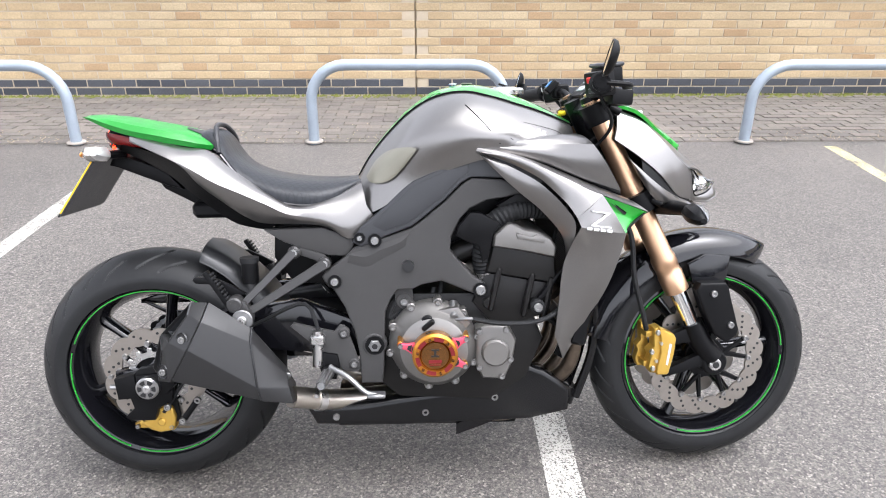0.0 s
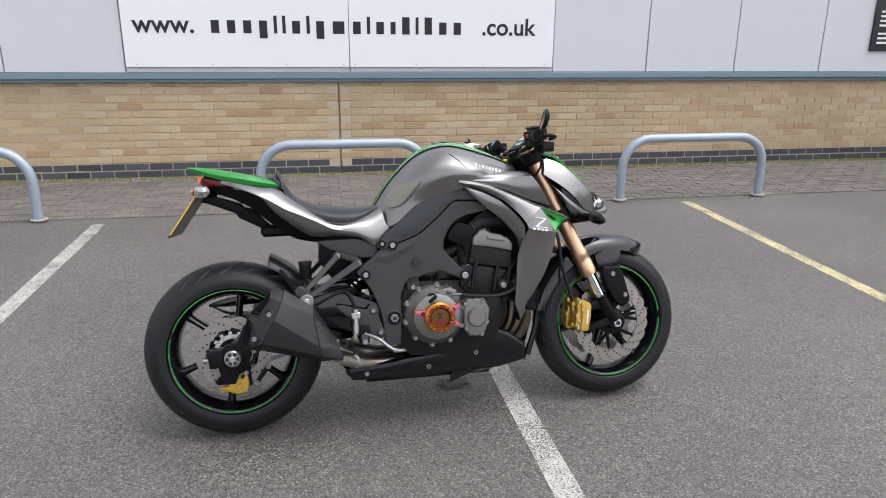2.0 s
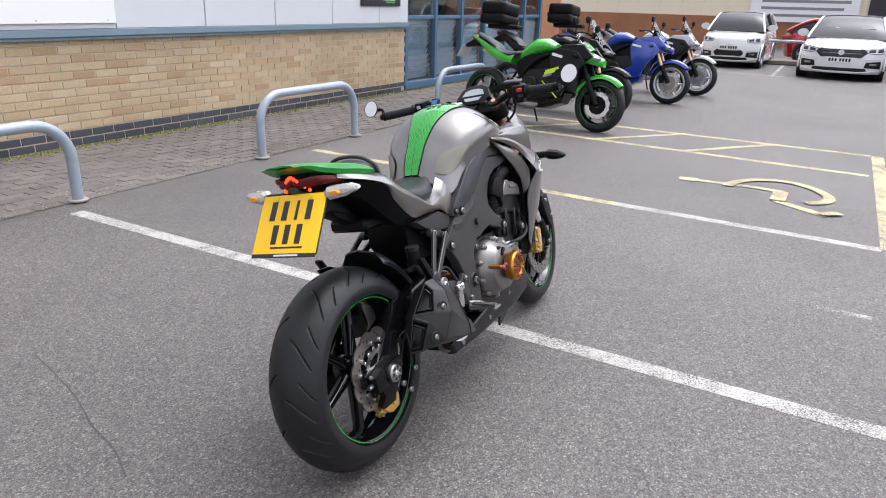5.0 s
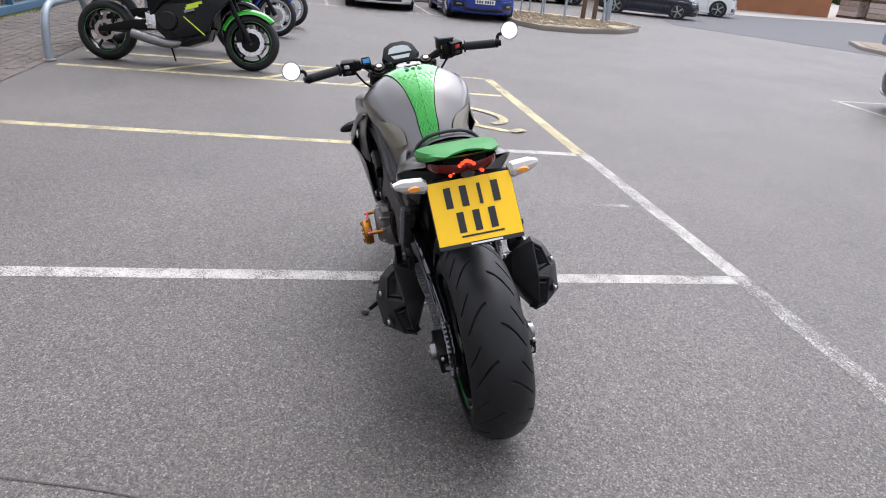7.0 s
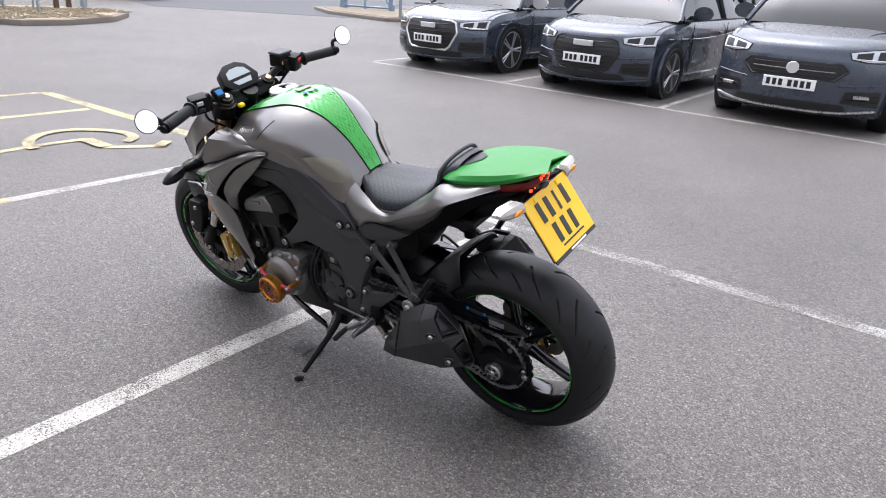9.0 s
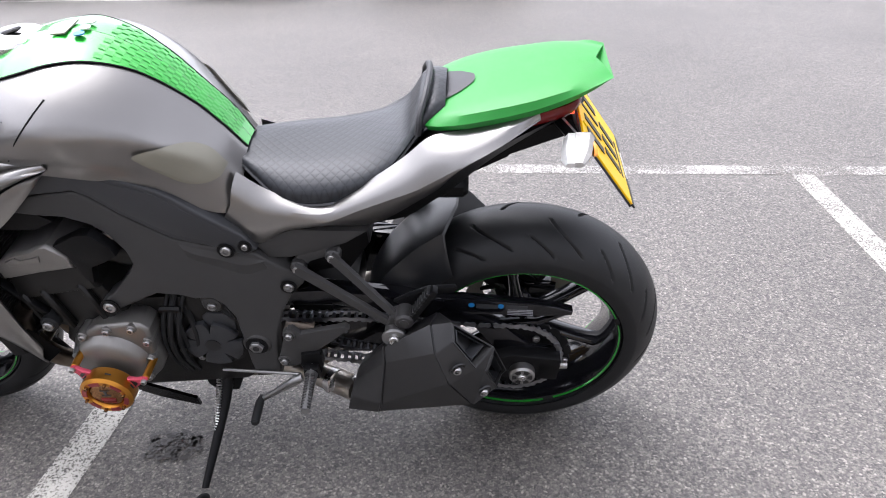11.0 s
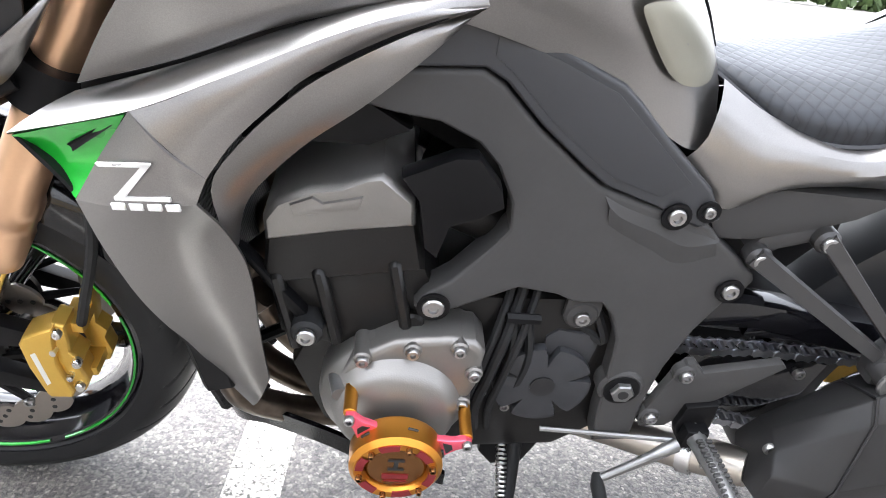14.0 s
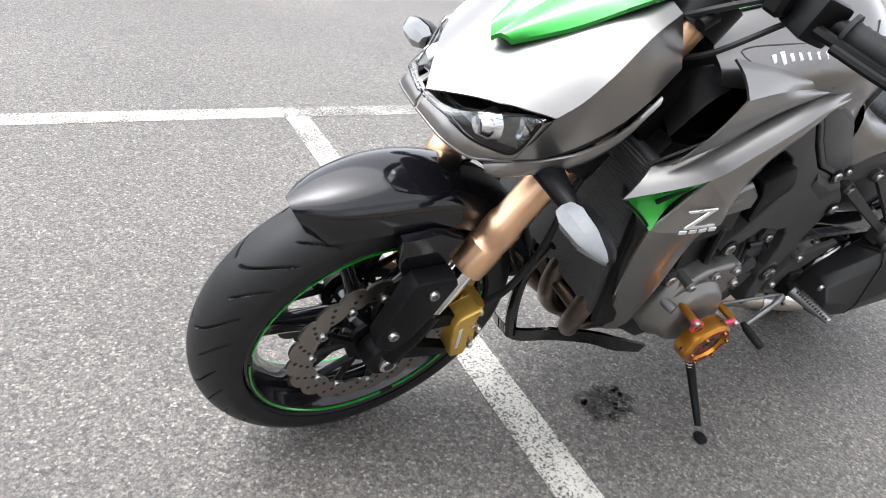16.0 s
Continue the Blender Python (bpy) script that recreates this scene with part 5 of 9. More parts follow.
# ---- tank ----
TANK = [(0.535, [(0, .797), (.030, .795), (.046, .787), (.066, .772), (.082, .752), (.096, .735), (.106, .714)]),
        (0.570, [(0, .852), (.033, .849), (.058, .832), (.086, .806), (.100, .780), (.112, .752), (.122, .720)]),
        (0.620, [(0, .912), (.038, .908), (.078, .886), (.118, .850), (.122, .815), (.127, .780), (.134, .748)]),
        (0.670, [(0, .961), (.044, .956), (.104, .932), (.150, .892), (.147, .850), (.142, .808), (.142, .775)]),
        (0.730, [(0, .999), (.052, .993), (.124, .965), (.177, .918), (.174, .876), (.154, .838), (.146, .808)]),
        (0.800, [(0, 1.016), (.060, 1.009), (.138, .978), (.192, .928), (.192, .894), (.172, .864), (.158, .835)]),
        (0.870, [(0, 1.008), (.066, 1.000), (.138, .965), (.187, .920), (.190, .898), (.178, .876), (.164, .852)]),
        (0.940, [(0, .984), (.066, .977), (.118, .950), (.154, .920), (.166, .900), (.168, .882), (.160, .862)]),
        (1.000, [(0, .958), (.062, .951), (.104, .932), (.130, .908), (.146, .892), (.152, .878), (.150, .862)]),
        (1.056, [(0, .930), (.056, .923), (.092, .908), (.108, .890), (.124, .880), (.132, .870), (.132, .858)])]
cols = []
for x, prof in TANK:
    cols.append(curve([(x, a, b) for a, b in prof], 25))
cols = np.array(cols)
dense = np.array([curve(cols[:, j], 48) for j in range(cols.shape[1])]).transpose(1, 0, 2)


def band(row, a, b, n):
    """The part of one rib of the tank between two places on it."""
    return [np.array([np.interp(u, range(25), row[:, k]) for k in range(3)]) for u in np.linspace(a, b, n)]


def stripe_edge(x):
    return float(np.interp(x, [.535, .60, .68, .76, .84, .92, 1.05], [4.2, 3.6, 4.4, 6.2, 8.6, 10.2, 10.8]))


lim = grid([[p + np.array((0, 0.0006, 0.003)) for p in band(r, 0, stripe_edge(r[0][0]), 9)] for r in dense])
tank = mpart("fuel_tank", both(grid([band(r, stripe_edge(r[0][0]), 24, 24) for r in dense])), GRAPHITE, moto, "sculpted graphite metallic fuel tank")
mpart("tank_stripe", both(lim), LIME, tank, "lime green centre stripe")
edge = [band(r, stripe_edge(r[0][0]), 24, 2)[0] for r in dense]
mpart("tank_front", both(grid([[dense[47][j] for j in range(25)], [dense[47][j] + np.array((0.02, -0.01 * j / 24, -0.06)) for j in range(25)]])), PLASTIC, tank)
seam = both(tube([tuple(p + np.array((0, 0.001, 0.002))) for p in edge], 0.0020, 6))
mpart("stripe_seam", seam, PLASTIC, tank)


def on_tank(x, z, lift=0.0):
    """The place on the tank's flank at a given length and height."""
    i = int(np.clip(np.searchsorted(dense[:, 0, 0], x), 1, 47))
    t = (x - dense[i - 1, 0, 0]) / (dense[i, 0, 0] - dense[i - 1, 0, 0])
    row = dense[i - 1] * (1 - t) + dense[i] * t
    zz = row[:, 2][::-1]
    return (x, float(np.interp(z, zz, row[:, 1][::-1])) + lift, z)


# chequered grip pad down the stripe: small raised squares
squares = []
for i in range(2, 22):
    for j in range(6):
        if (i + j) % 2 == 0:
            a, b = dense[i], dense[i + 1]
            w = stripe_edge(a[0][0]) * 0.92 / 6
            q = [band(a, j * w, (j + 1) * w, 2), band(b, j * w, (j + 1) * w, 2)]
            squares.append(grid([[p + np.array((0, 0.0006, 0.0045)) for p in r] for r in q]))
tagged(mpart("pad_square", both(join(*squares)), PALE_GREEN, tank, "pale green chequered tank pad"), kind="stuff")
KNEE = [(.556, .800), (.582, .838), (.612, .862), (.648, .872), (.680, .870), (.672, .855), (.648, .825), (.622, .800), (.596, .788), (.566, .788)]
COVER_SEAM = [(.795, .968), (.818, .945), (.845, .915), (.872, .880)]
EMBLEM = [(.868, .938), (.960, .920), (1.022, .900), (1.005, .890), (.905, .888), (.885, .905), (.868, .938)]
for s in (1, -1):
    f = (lambda g: g) if s > 0 else flip_y
    ring = curve(KNEE + KNEE[:1], 65)
    mid = np.mean(ring, axis=0)
    kp = [[on_tank(*(mid + (p - mid) * k), 0.0003 + 0.0010 * min(1, 5 * (1 - k))) for p in ring] for k in (1.0, 0.96, 0.9, 0.8, 0.7, 0.6, 0.5, 0.4, 0.3, 0.2, 0.1, 0.02)]
    mpart("knee_pad", f(grid(kp)), PALE_PAD, tank, "clear milky knee pad")
    mpart("tank_seam", f(tube([on_tank(x, z, 0.0006) for x, z in COVER_SEAM], 0.0016, 6, 16)), PLASTIC, tank)
    mpart("badge_edge", f(tube([on_tank(x, z, 0.0004) for x, z in EMBLEM], 0.0014, 6, 40)), FRAME, tank)
    # name badge as plain bars
    for k in range(8):
        x = 0.885 + 0.0135 * k
        h = 0.017 if k in (0, 6) else 0.011
        px, py, pz = on_tank(x, .925 - 0.24 * (x - .885), 0.001)
        mpart("badge_bar", moved(box(-0.0042, 0.0042, -0.0012, 0.0012, -h / 2, h / 2, 0.0008), pose(px, s * py, pz, s * 38, 14, 0)), DECAL, tank)
cap = mpart("filler_cap", moved(revolve([(0.0, 0.012), (0.026, 0.012), (0.030, 0.009), (0.046, 0.009), (0.050, 0.004), (0.050, -0.006)], 36), pose(0.905, 0, 1.000, 90, 0, 0) @ pose(0, 0, 0, 0, 0, 0)), STEEL, tank, "bright round fuel filler cap")
mpart("cap_key", moved(box(-0.02, 0.02, -0.008, 0.008, 0.012, 0.017, 0.003), pose(0.905, 0, 1.000, 0, 16, 0)), PLASTIC, tank)
for k in range(3):
    mpart("tank_label", moved(revolve([(0.0, 0.001), (0.009, 0.001), (0.009, -0.001)], 16), pose(0.775, -0.024 + 0.024 * k, 1.0195, 90, 0, 0)), BLUE_MARK if k == 2 else DECAL, tank)
mpart("tank_label", moved(box(-0.012, 0.012, -0.028, 0.028, -0.001, 0.001), pose(0.81, 0, 1.0205, 0, 2, 0)), PALE_PAD, tank)

# ---- seat, tail ----
SEAT = [(0.165, .070, .915, .885), (0.185, .084, .918, .875), (0.208, .094, .905, .862), (0.240, .104, .852, .822), (0.280, .118, .822, .775), (0.335, .130, .803, .748),
        (0.400, .128, .793, .736), (0.460, .110, .791, .742), (0.510, .080, .794, .765), (0.548, .052, .797, .785)]
secs = []
for x, w, zt, ze in SEAT:
    half = curve([(x, 0, zt), (x, w * 0.55, zt - 0.004), (x, w * 0.88, zt - (zt - ze) * 0.35), (x, w, (zt + ze) / 2 - 0.006), (x, w * 0.99, ze)], 12)
    secs.append(half)
secs = np.array(secs)
dseat = np.array([curve(secs[:, j], 44) for j in range(12)]).transpose(1, 0, 2)
mpart("seat", both(grid(dseat)), QUILT, moto, "black diamond-quilted rider seat")
mpart("seat_piping", both(tube([tuple(dseat[i][11]) for i in range(44)], 0.004, 6)), GLOSS, moto)
mpart("seat_strap", tube([(0.212, -0.098, 0.862), (0.208, -0.090, 0.892), (0.198, -0.055, 0.918), (0.194, 0, 0.926), (0.198, 0.055, 0.918), (0.208, 0.090, 0.892), (0.212, 0.098, 0.862)], 0.006, 8, 28), VINYL, moto, "black seat strap")
GP = [(-0.112, .066, .953, .947), (-0.085, .084, .952, .937), (-0.04, .098, .948, .918), (0.02, .110, .937, .901), (0.09, .116, .923, .887), (0.15, .112, .907, .876), (0.195, .096, .891, .868), (0.212, .070, .881, .865)]
secs = np.array([curve([(x, 0, zt), (x, w * 0.6, zt - 0.002), (x, w * 0.93, zt - 0.008), (x, w, zt - 0.022 if zt - ze > 0.03 else (zt + ze) / 2), (x, w * 0.94, ze)], 10) for x, w, zt, ze in GP])
dgp = np.array([curve(secs[:, j], 30) for j in range(10)]).transpose(1, 0, 2)
for i in range(5):
    dgp[i, :, 0] += 0.022 * (1 - i / 5) * np.clip(1 - dgp[i, :, 1] / 0.06, 0, 1)
gp = both(grid(dgp))
under = [[(x, 0, ze - 0.002), (x, w * 0.94, ze)] for x, w, zt, ze in GP]
mpart("pillion_pad", join(gp, both(grid(under)), both(grid([[dgp[0][j] for j in range(10)], [(dgp[0][j][0], dgp[0][j][1], .947) for j in range(10)]]))), LIME_SOFT, moto, "lime green vinyl pillion pad")
ins = [[(dgp[i][j][0], dgp[i][j][1] * f, dgp[i][j][2] + 0.003) for j in range(0, 5)] for i, f in ((20, 0.25), (22, 0.62), (24, 0.85), (26, 0.95), (28, 1.0))]
mpart("pillion_insert", both(grid(ins)), VINYL, moto, "black vinyl insert")

# folded tail panel: inner edge by the seat, outer crease, lower edge
TAIL = [((.000, .085, .902), (-.005, .098, .893), (-.005, .094, .888)), ((.065, .098, .890), (.065, .148, .871), (.065, .144, .866)), ((.130, .106, .876), (.130, .170, .843), (.130, .164, .836)),
        ((.180, .112, .868), (.165, .171, .822), (.165, .155, .792)), ((.222, .115, .833), (.205, .169, .797), (.212, .146, .752)), ((.274, .118, .795), (.255, .166, .774), (.262, .139, .714)),
        ((.318, .120, .766), (.310, .162, .748), (.300, .136, .697)), ((.375, .122, .737), (.370, .157, .719), (.385, .138, .694)), ((.440, .118, .745), (.440, .150, .714), (.454, .142, .686)),
        ((.489, .105, .760), (.500, .142, .708), (.511, .140, .656)), ((.535, .092, .785), (.548, .128, .735), (.568, .128, .705))]
ed = [curve([r[k] for r in TAIL], 48) for k in range(3)]
shoulder = [[tuple(a + (b - a) * u + np.array((0, 0.006, 0.006)) * math.sin(math.pi * u)) for u in np.linspace(0, 1, 6)] for a, b in zip(ed[0], ed[1])]
lower = [[tuple(a + (b - a) * u + np.array((0, 0.004, 0)) * math.sin(math.pi * u)) for u in np.linspace(0, 1, 6)] + [tuple(b - np.array((0, 0.012, -0.004)))] for a, b in zip(ed[1], ed[2])]
for side_y in (1, -1):
    tp = join(grid(shoulder), grid(lower))
    part("tail_panel", tp if side_y > 0 else flip_y(tp), GRAPHITE, moto, "folded graphite painted tail panel", 20)
ub = [(-.030, .088, .884), (.065, .140, .864), (.130, .160, .834), (.165, .150, .790), (.212, .141, .750), (.262, .134, .712), (.33, .126, .690)]
ul = [(-.050, .050, .868), (.030, .085, .838), (.090, .105, .806), (.135, .108, .766), (.185, .108, .726), (.235, .108, .692), (.31, .104, .674)]
part("undertail", join(both(shell(ub, ul, 24, 4, 0.0, 0.004)), grid([[(x, -y, z), (x, 0, z), (x, y, z)] for x, y, z in ul]), grid([[(x, -y, z), (x, 0, z), (x, y, z)] for x, y, z in [(-.03, .06, .885), (.08, .09, .86), (.28, .1, .74), (.48, .09, .70)]])), PLASTIC, moto)
# tail lamp
mpart("tail_lamp", join(prism([(-.062, .905), (-.045, .93), (.05, .905), (.03, .86), (-.04, .872)], -0.058, 0.058, 0.006)), PLASTIC, moto)
lamp = mpart("tail_lens", both(cowl([(-.070, 0.0, .905), (-.067, .035, .908), (-.050, .078, .911), (.045, .102, .891)], [(-.066, 0.0, .885), (-.062, .033, .880), (-.040, .077, .884), (.030, .101, .876)], (-0.004, 0.002, 0.0), 14, 5)), SMOKE_RED, moto, "dark red tail lamp lens")
mpart("lamp_centre", moved(revolve([(0.0, -0.006), (0.012, -0.005), (0.016, 0.0)], 20), Matrix.Translation((-.071, 0, .878)) @ Matrix.Diagonal((1, 1.25, 0.62, 1)) @ pose(0, 0, 0, 0, 0, -90)), COVER, lamp)
for s in (1, -1):
    for k in range(6):
        t = k / 5
        mpart("lit_diode", moved(revolve([(0.0, -0.004), (0.0042, -0.003), (0.0052, 0.002)], 10), pose(-.073 + 0.020 * t * t, s * (0.003 + 0.041 * t), .914 - 0.040 * t ** 1.4, 0, 0, -90)), LIT, lamp)
    # rear indicators
    mpart("indicator_stalk", tube([(-.03, s * 0.045, .858), (-.055, s * 0.118, .860)], 0.010, 8), PLASTIC, moto)
    secs = []
    for t, hw, hh in ((0, 0.014, 0.009), (0.12, 0.020, 0.018), (0.72, 0.018, 0.015), (1, 0.008, 0.005)):
        o = [(1, 0.2), (0.6, 1), (-0.6, 1), (-1, 0.3), (-1, -0.4), (-0.5, -1), (0.5, -1), (1, -0.4)]
        secs.append([(-.064 + hw * a + 0.016 * t, s * (0.112 + 0.088 * t), .862 + hh * b + 0.007 * t) for a, b in o])
    ind = mpart("rear_indicator", loft(secs), REAR_LENS, moto, "rear indicator with a clear lens", 25)
    back = [[(x + 0.012, y, (z - .866) * 0.92 + .866) for x, y, z in sec] for sec in secs]
    mpart("housing", loft(back), DECAL, ind)
    mpart("bulb", moved(revolve([(0.0, -0.003), (0.007, -0.002), (0.009, 0.004)], 12), Matrix.Translation((-.0805, s * 0.148, .864)) @ Matrix.Diagonal((1, 2.2, 0.9, 1)) @ pose(0, 0, 0, 0, 0, -90)), AMBER, ind)
# number plate: its characters are plain bars
PL = Matrix.Translation((-0.119, 0, 0.795)) @ Matrix(((0, 0.60, -0.80, 0), (-1, 0, 0, 0), (0, 0.80, 0.60, 0), (0, 0, 0, 1)))
plate = mpart("number_plate", moved(box(-0.114, 0.114, -0.089, 0.089, -0.002, 0.002, 0.0008), PL), PLATE_Y, moto, "yellow number plate with two rows of dark bars")
for row, zz, n in ((0, 0.040, 4), (1, -0.032, 3)):
    for k in range(n):
        cx = (k - (n - 1) / 2) * 0.043
        wd = 0.009 if (row == 0 and k == 2) else 0.019
        mpart("plate_bar", moved(box(cx - wd / 2, cx + wd / 2, zz - 0.029, zz + 0.029, 0.0015, 0.0030), PL), INK_SHADE, plate)
mpart("plate_bar", moved(box(-0.05, 0.065, -0.074, -0.069, 0.0015, 0.003), PL), INK_SHADE, plate)
mpart("plate_strip", moved(box(-0.114, 0.114, -0.100, -0.0885, -0.002, 0.002, 0.0008), PL), INK_SHADE, plate)
mpart("plate_bar", moved(box(-0.03, 0.055, -0.097, -0.092, 0.0015, 0.003), PL), DECAL, plate)
mpart("plate_backing", moved(box(-0.116, 0.116, -0.092, 0.091, -0.006, -0.002, 0.001), PL), COVER, plate)
mpart("plate_bracket", join(prism([(-.055, .86), (.06, .82), (.10, .77), (.06, .78), (-.05, .825), (-.07, .83)], -0.045, 0.045, 0.006), prism([(.02, .82), (.10, .80), (.16, .73), (.14, .72), (.05, .77)], -0.03, 0.03, 0.005)), PLASTIC, moto)
for s in (1, -1):
    mpart("plate_screw", moved(disc_y(0, 0, 0, 0.003, 0.006, 10), PL @ pose(s * 0.06, 0.078, 0.002, 90, 0, 0)), YELLOW_TAG, plate)
    mpart("wire", tube([(-.02, s * 0.02, .845), (.03, s * .03, .80), (.08, s * .02, .775), (.15, 0, .74)], 0.004, 6, 12), RUBBER, moto)

# ---- frame, both sides ----
def canted(geo, s):
    """The frame's flanks open towards the steering head and close towards the top."""
    return [(x, y + s * (0.115 * (x - 0.5) - 0.06 * (z - 0.5)), z) for x, y, z in geo[0]], geo[1]


def flank(x, z, lift=0.0):
    """How far out the frame's flank lies."""
    return 0.157 + lift + 0.115 * (x - 0.5) - 0.06 * (z - 0.5)


SPAR = [(.565, .655), (.594, .661), (.657, .684), (.681, .702), (.736, .747), (.777, .788), (.797, .800), (.862, .798), (.960, .785), (.970, .765), (.905, .764), (.874, .756), (.832, .749), (.792, .729), (.769, .704), (.749, .663), (.746, .632), (.763, .609), (.800, .568), (.829, .549), (.838, .534), (.826, .517), (.801, .526), (.724, .557), (.677, .547), (.655, .536), (.620, .534), (.602, .512), (.588, .478), (.585, .413), (.583, .345), (.578, .302), (.526, .300), (.522, .377), (.512, .430), (.490, .490), (.465, .532), (.442, .553), (.437, .563), (.441, .572), (.498, .616), (.519, .637)]
COVR = [(.512, .648), (.533, .684), (.598, .738), (.637, .775), (.659, .793), (.730, .826), (.785, .850), (.830, .862), (.930, .850), (.960, .820), (.960, .789), (.862, .801), (.797, .803), (.775, .791), (.734, .750), (.679, .705), (.655, .687), (.594, .664), (.565, .650), (.535, .637)]
PLATE = [(.560, .692), (.606, .734), (.665, .786), (.735, .817), (.790, .835), (.79, .815), (.768, .797), (.728, .757), (.672, .713), (.650, .697), (.592, .676)]
HEEL = [(.488, .448), (.478, .450), (.463, .433), (.367, .457), (.359, .449), (.429, .386), (.485, .332), (.518, .329), (.524, .340), (.518, .365), (.500, .425)]


def strut(p, q, w0, w1, th):
    """A flat tapered bar between two points."""
    p, q = np.array(p), np.array(q)
    d = (q - p) / np.linalg.norm(q - p)
    n = np.cross(d, (0, 1, 0))
    n /= np.linalg.norm(n)
    o = np.cross(n, d) * th / 2
    ring = lambda c, w: [tuple(c + n * w * u + o * v) for u, v in ((-.5, -.5), (-.40, 1), (.40, 1), (.5, -.5), (.4, -1), (-.4, -1))]
    return loft([ring(p, w0), ring(p * 0.6 + q * 0.4, w0 * 0.55 + w1 * 0.45), ring(q, w1)])


for s in (1, -1):
    fr = part("frame_spar", canted(prism(SPAR, s * 0.115, s * 0.156, 0.006, 3), s), FRAME, moto, "dark grey cast frame spar")
    CH1 = [(.657, s * 0.152, .684), (.594, s * 0.152, .661), (.565, s * 0.152, .654), (.519, s * 0.152, .637), (.500, s * 0.152, .618)]
    CH2 = [(.645, s * 0.1598, .664), (.627, s * 0.1598, .650), (.585, s * 0.1598, .633), (.543, s * 0.1598, .615), (.508, s * 0.1598, .619)]
    CH3 = [(.640, s * 0.1560, .640), (.620, s * 0.1560, .628), (.585, s * 0.1560, .610), (.545, s * 0.1560, .590), (.500, s * 0.1560, .600)]
    part("spar_chamfer", canted(cowl(CH1, CH2, (0, s * 0.0005, 0), 20, 2, 0.003), s), FRAME, fr)
    part("spar_chamfer", canted(cowl(CH2, CH3, (0, s * 0.0005, 0), 20, 4, 0.003), s), FRAME, fr)
    part("spar_lug", join(disc_y(.634, .503, s * 0.145, s * 0.156, 0.022, 24, 0.004), prism([(.612, .503), (.612, .54), (.655, .54), (.656, .503)], s * 0.145, s * 0.154, 0.003)), FRAME, fr)
    bolt(.634, s * 0.155, .501, s, 0.010, fr)
    part("pivot_boss", disc_y(.561, .397, s * 0.14, s * 0.171, 0.030, 32, 0.004), FRAME, fr)
    part("pivot_well", disc_y(.561, .397, s * 0.170, s * 0.1722, 0.0235, 32), PLASTIC, fr)
    part("pivot_nut", disc_y(.561, .397, s * 0.168, s * 0.180, 0.0155, 6, 0.002), PEG_ALLOY, fr)
    part("pivot_socket", disc_y(.561, .397, s * 0.1795, s * 0.1808, 0.007, 12), INK_SHADE, fr)
    cv = part("frame_cover", canted(prism(COVR, s * 0.120, s * 0.159, 0.006, 3), s), COVER, moto, "dark blue-grey plastic cover below the tank")
    part("textured_panel", canted(prism(PLATE, s * 0.150, s * 0.1605, 0.003, 2), s), COVER, cv)
    for x, z, r in ((.468, .554, .0105), (.567, .654, .0105), (.817, .536, .0125), (.531, .660, .007)):
        y = flank(x, z, 0.003 if r < 0.011 else 0.0)
        bolt(x, s * y, z, s, r, fr)
        part("bolt_recess", moved(ring_y(r + 0.001, r + 0.006, 0, s * 0.003, 20), pose(x, s * y, z)), PLASTIC, fr)
    if s < 0:
        part("frame_hole", disc_y(.646, .594, -0.150, -0.1775, 0.0135, 22), INK_SHADE, fr)
    # seat rail cover and hanger
    part("rail_cover", prism([(.300, .680), (.443, .684), (.512, .660), (.517, .640), (.500, .612), (.455, .614), (.385, .634), (.345, .650)], s * 0.085, s * 0.136, 0.008, 2), FRAME, moto)
    part("rail_bridge", prism([(.392, .640), (.445, .618), (.455, .600), (.440, .588), (.418, .604), (.378, .618), (.362, .630)], s * 0.095, s * 0.134, 0.005, 2), FRAME, moto)
    hg = part("peg_hanger", join(strut((.452, s * 0.147, .601), (.256, s * 0.196, .487), 0.026, 0.018, 0.011), strut((.377, s * 0.147, .631), (.243, s * 0.196, .500), 0.022, 0.016, 0.011),
                                 prism([(.232, .512), (.246, .530), (.266, .520), (.280, .490), (.276, .462), (.250, .458), (.234, .478)], s * 0.172, s * 0.205, 0.006)), STRUT, moto, "satin grey pillion footrest hanger")
    for x, z in ((.444, .596), (.373, .625)):
        part("hanger_boss", disc_y(x, z, s * 0.128, s * 0.1485, 0.0155, 18, 0.004), STRUT, hg)
        bolt(x, s * 0.147, z, s, 0.0105, hg)
    part("hanger_collar", disc_y(.260, .484, s * 0.19, s * 0.221, 0.0205, 28, 0.003), STRUT, hg)
    part("hanger_washer", disc_y(.260, .484, s * 0.221, s * 0.226, 0.0245, 32, 0.002), PEG_ALLOY, hg)
    bolt(.260, s * 0.2258, .484, s, 0.011, hg, STEEL)
    part("peg_pivot", join(disc_y(.240, .516, s * 0.178, s * 0.214, 0.019, 18, 0.004), moved(revolve([(0.0, 0.0), (0.009, 0.0), (0.010, -0.004)], 14), pose(.240, s * 0.2155, .516, 0, 0, 0 if s > 0 else 180))), STRUT, hg)
    PEG = Matrix.Translation((.203, s * 0.200, .553)) @ Matrix.Rotation(radians(59), 4, "Y")
    peg = part("pillion_peg", moved(box(-0.050, 0.048, -0.010, 0.010, -0.006, 0.006, 0.003, 2), PEG), PLASTIC, hg, "black ribbed rubber pillion peg")
    for k in range(9):
        part("peg_rib", moved(box(-0.0026, 0.0026, -0.012, 0.012, -0.003, 0.003, 0.001), PEG @ Matrix.Translation((-0.038 + 0.0095 * k, 0, 0.0088))), RUBBER, peg)
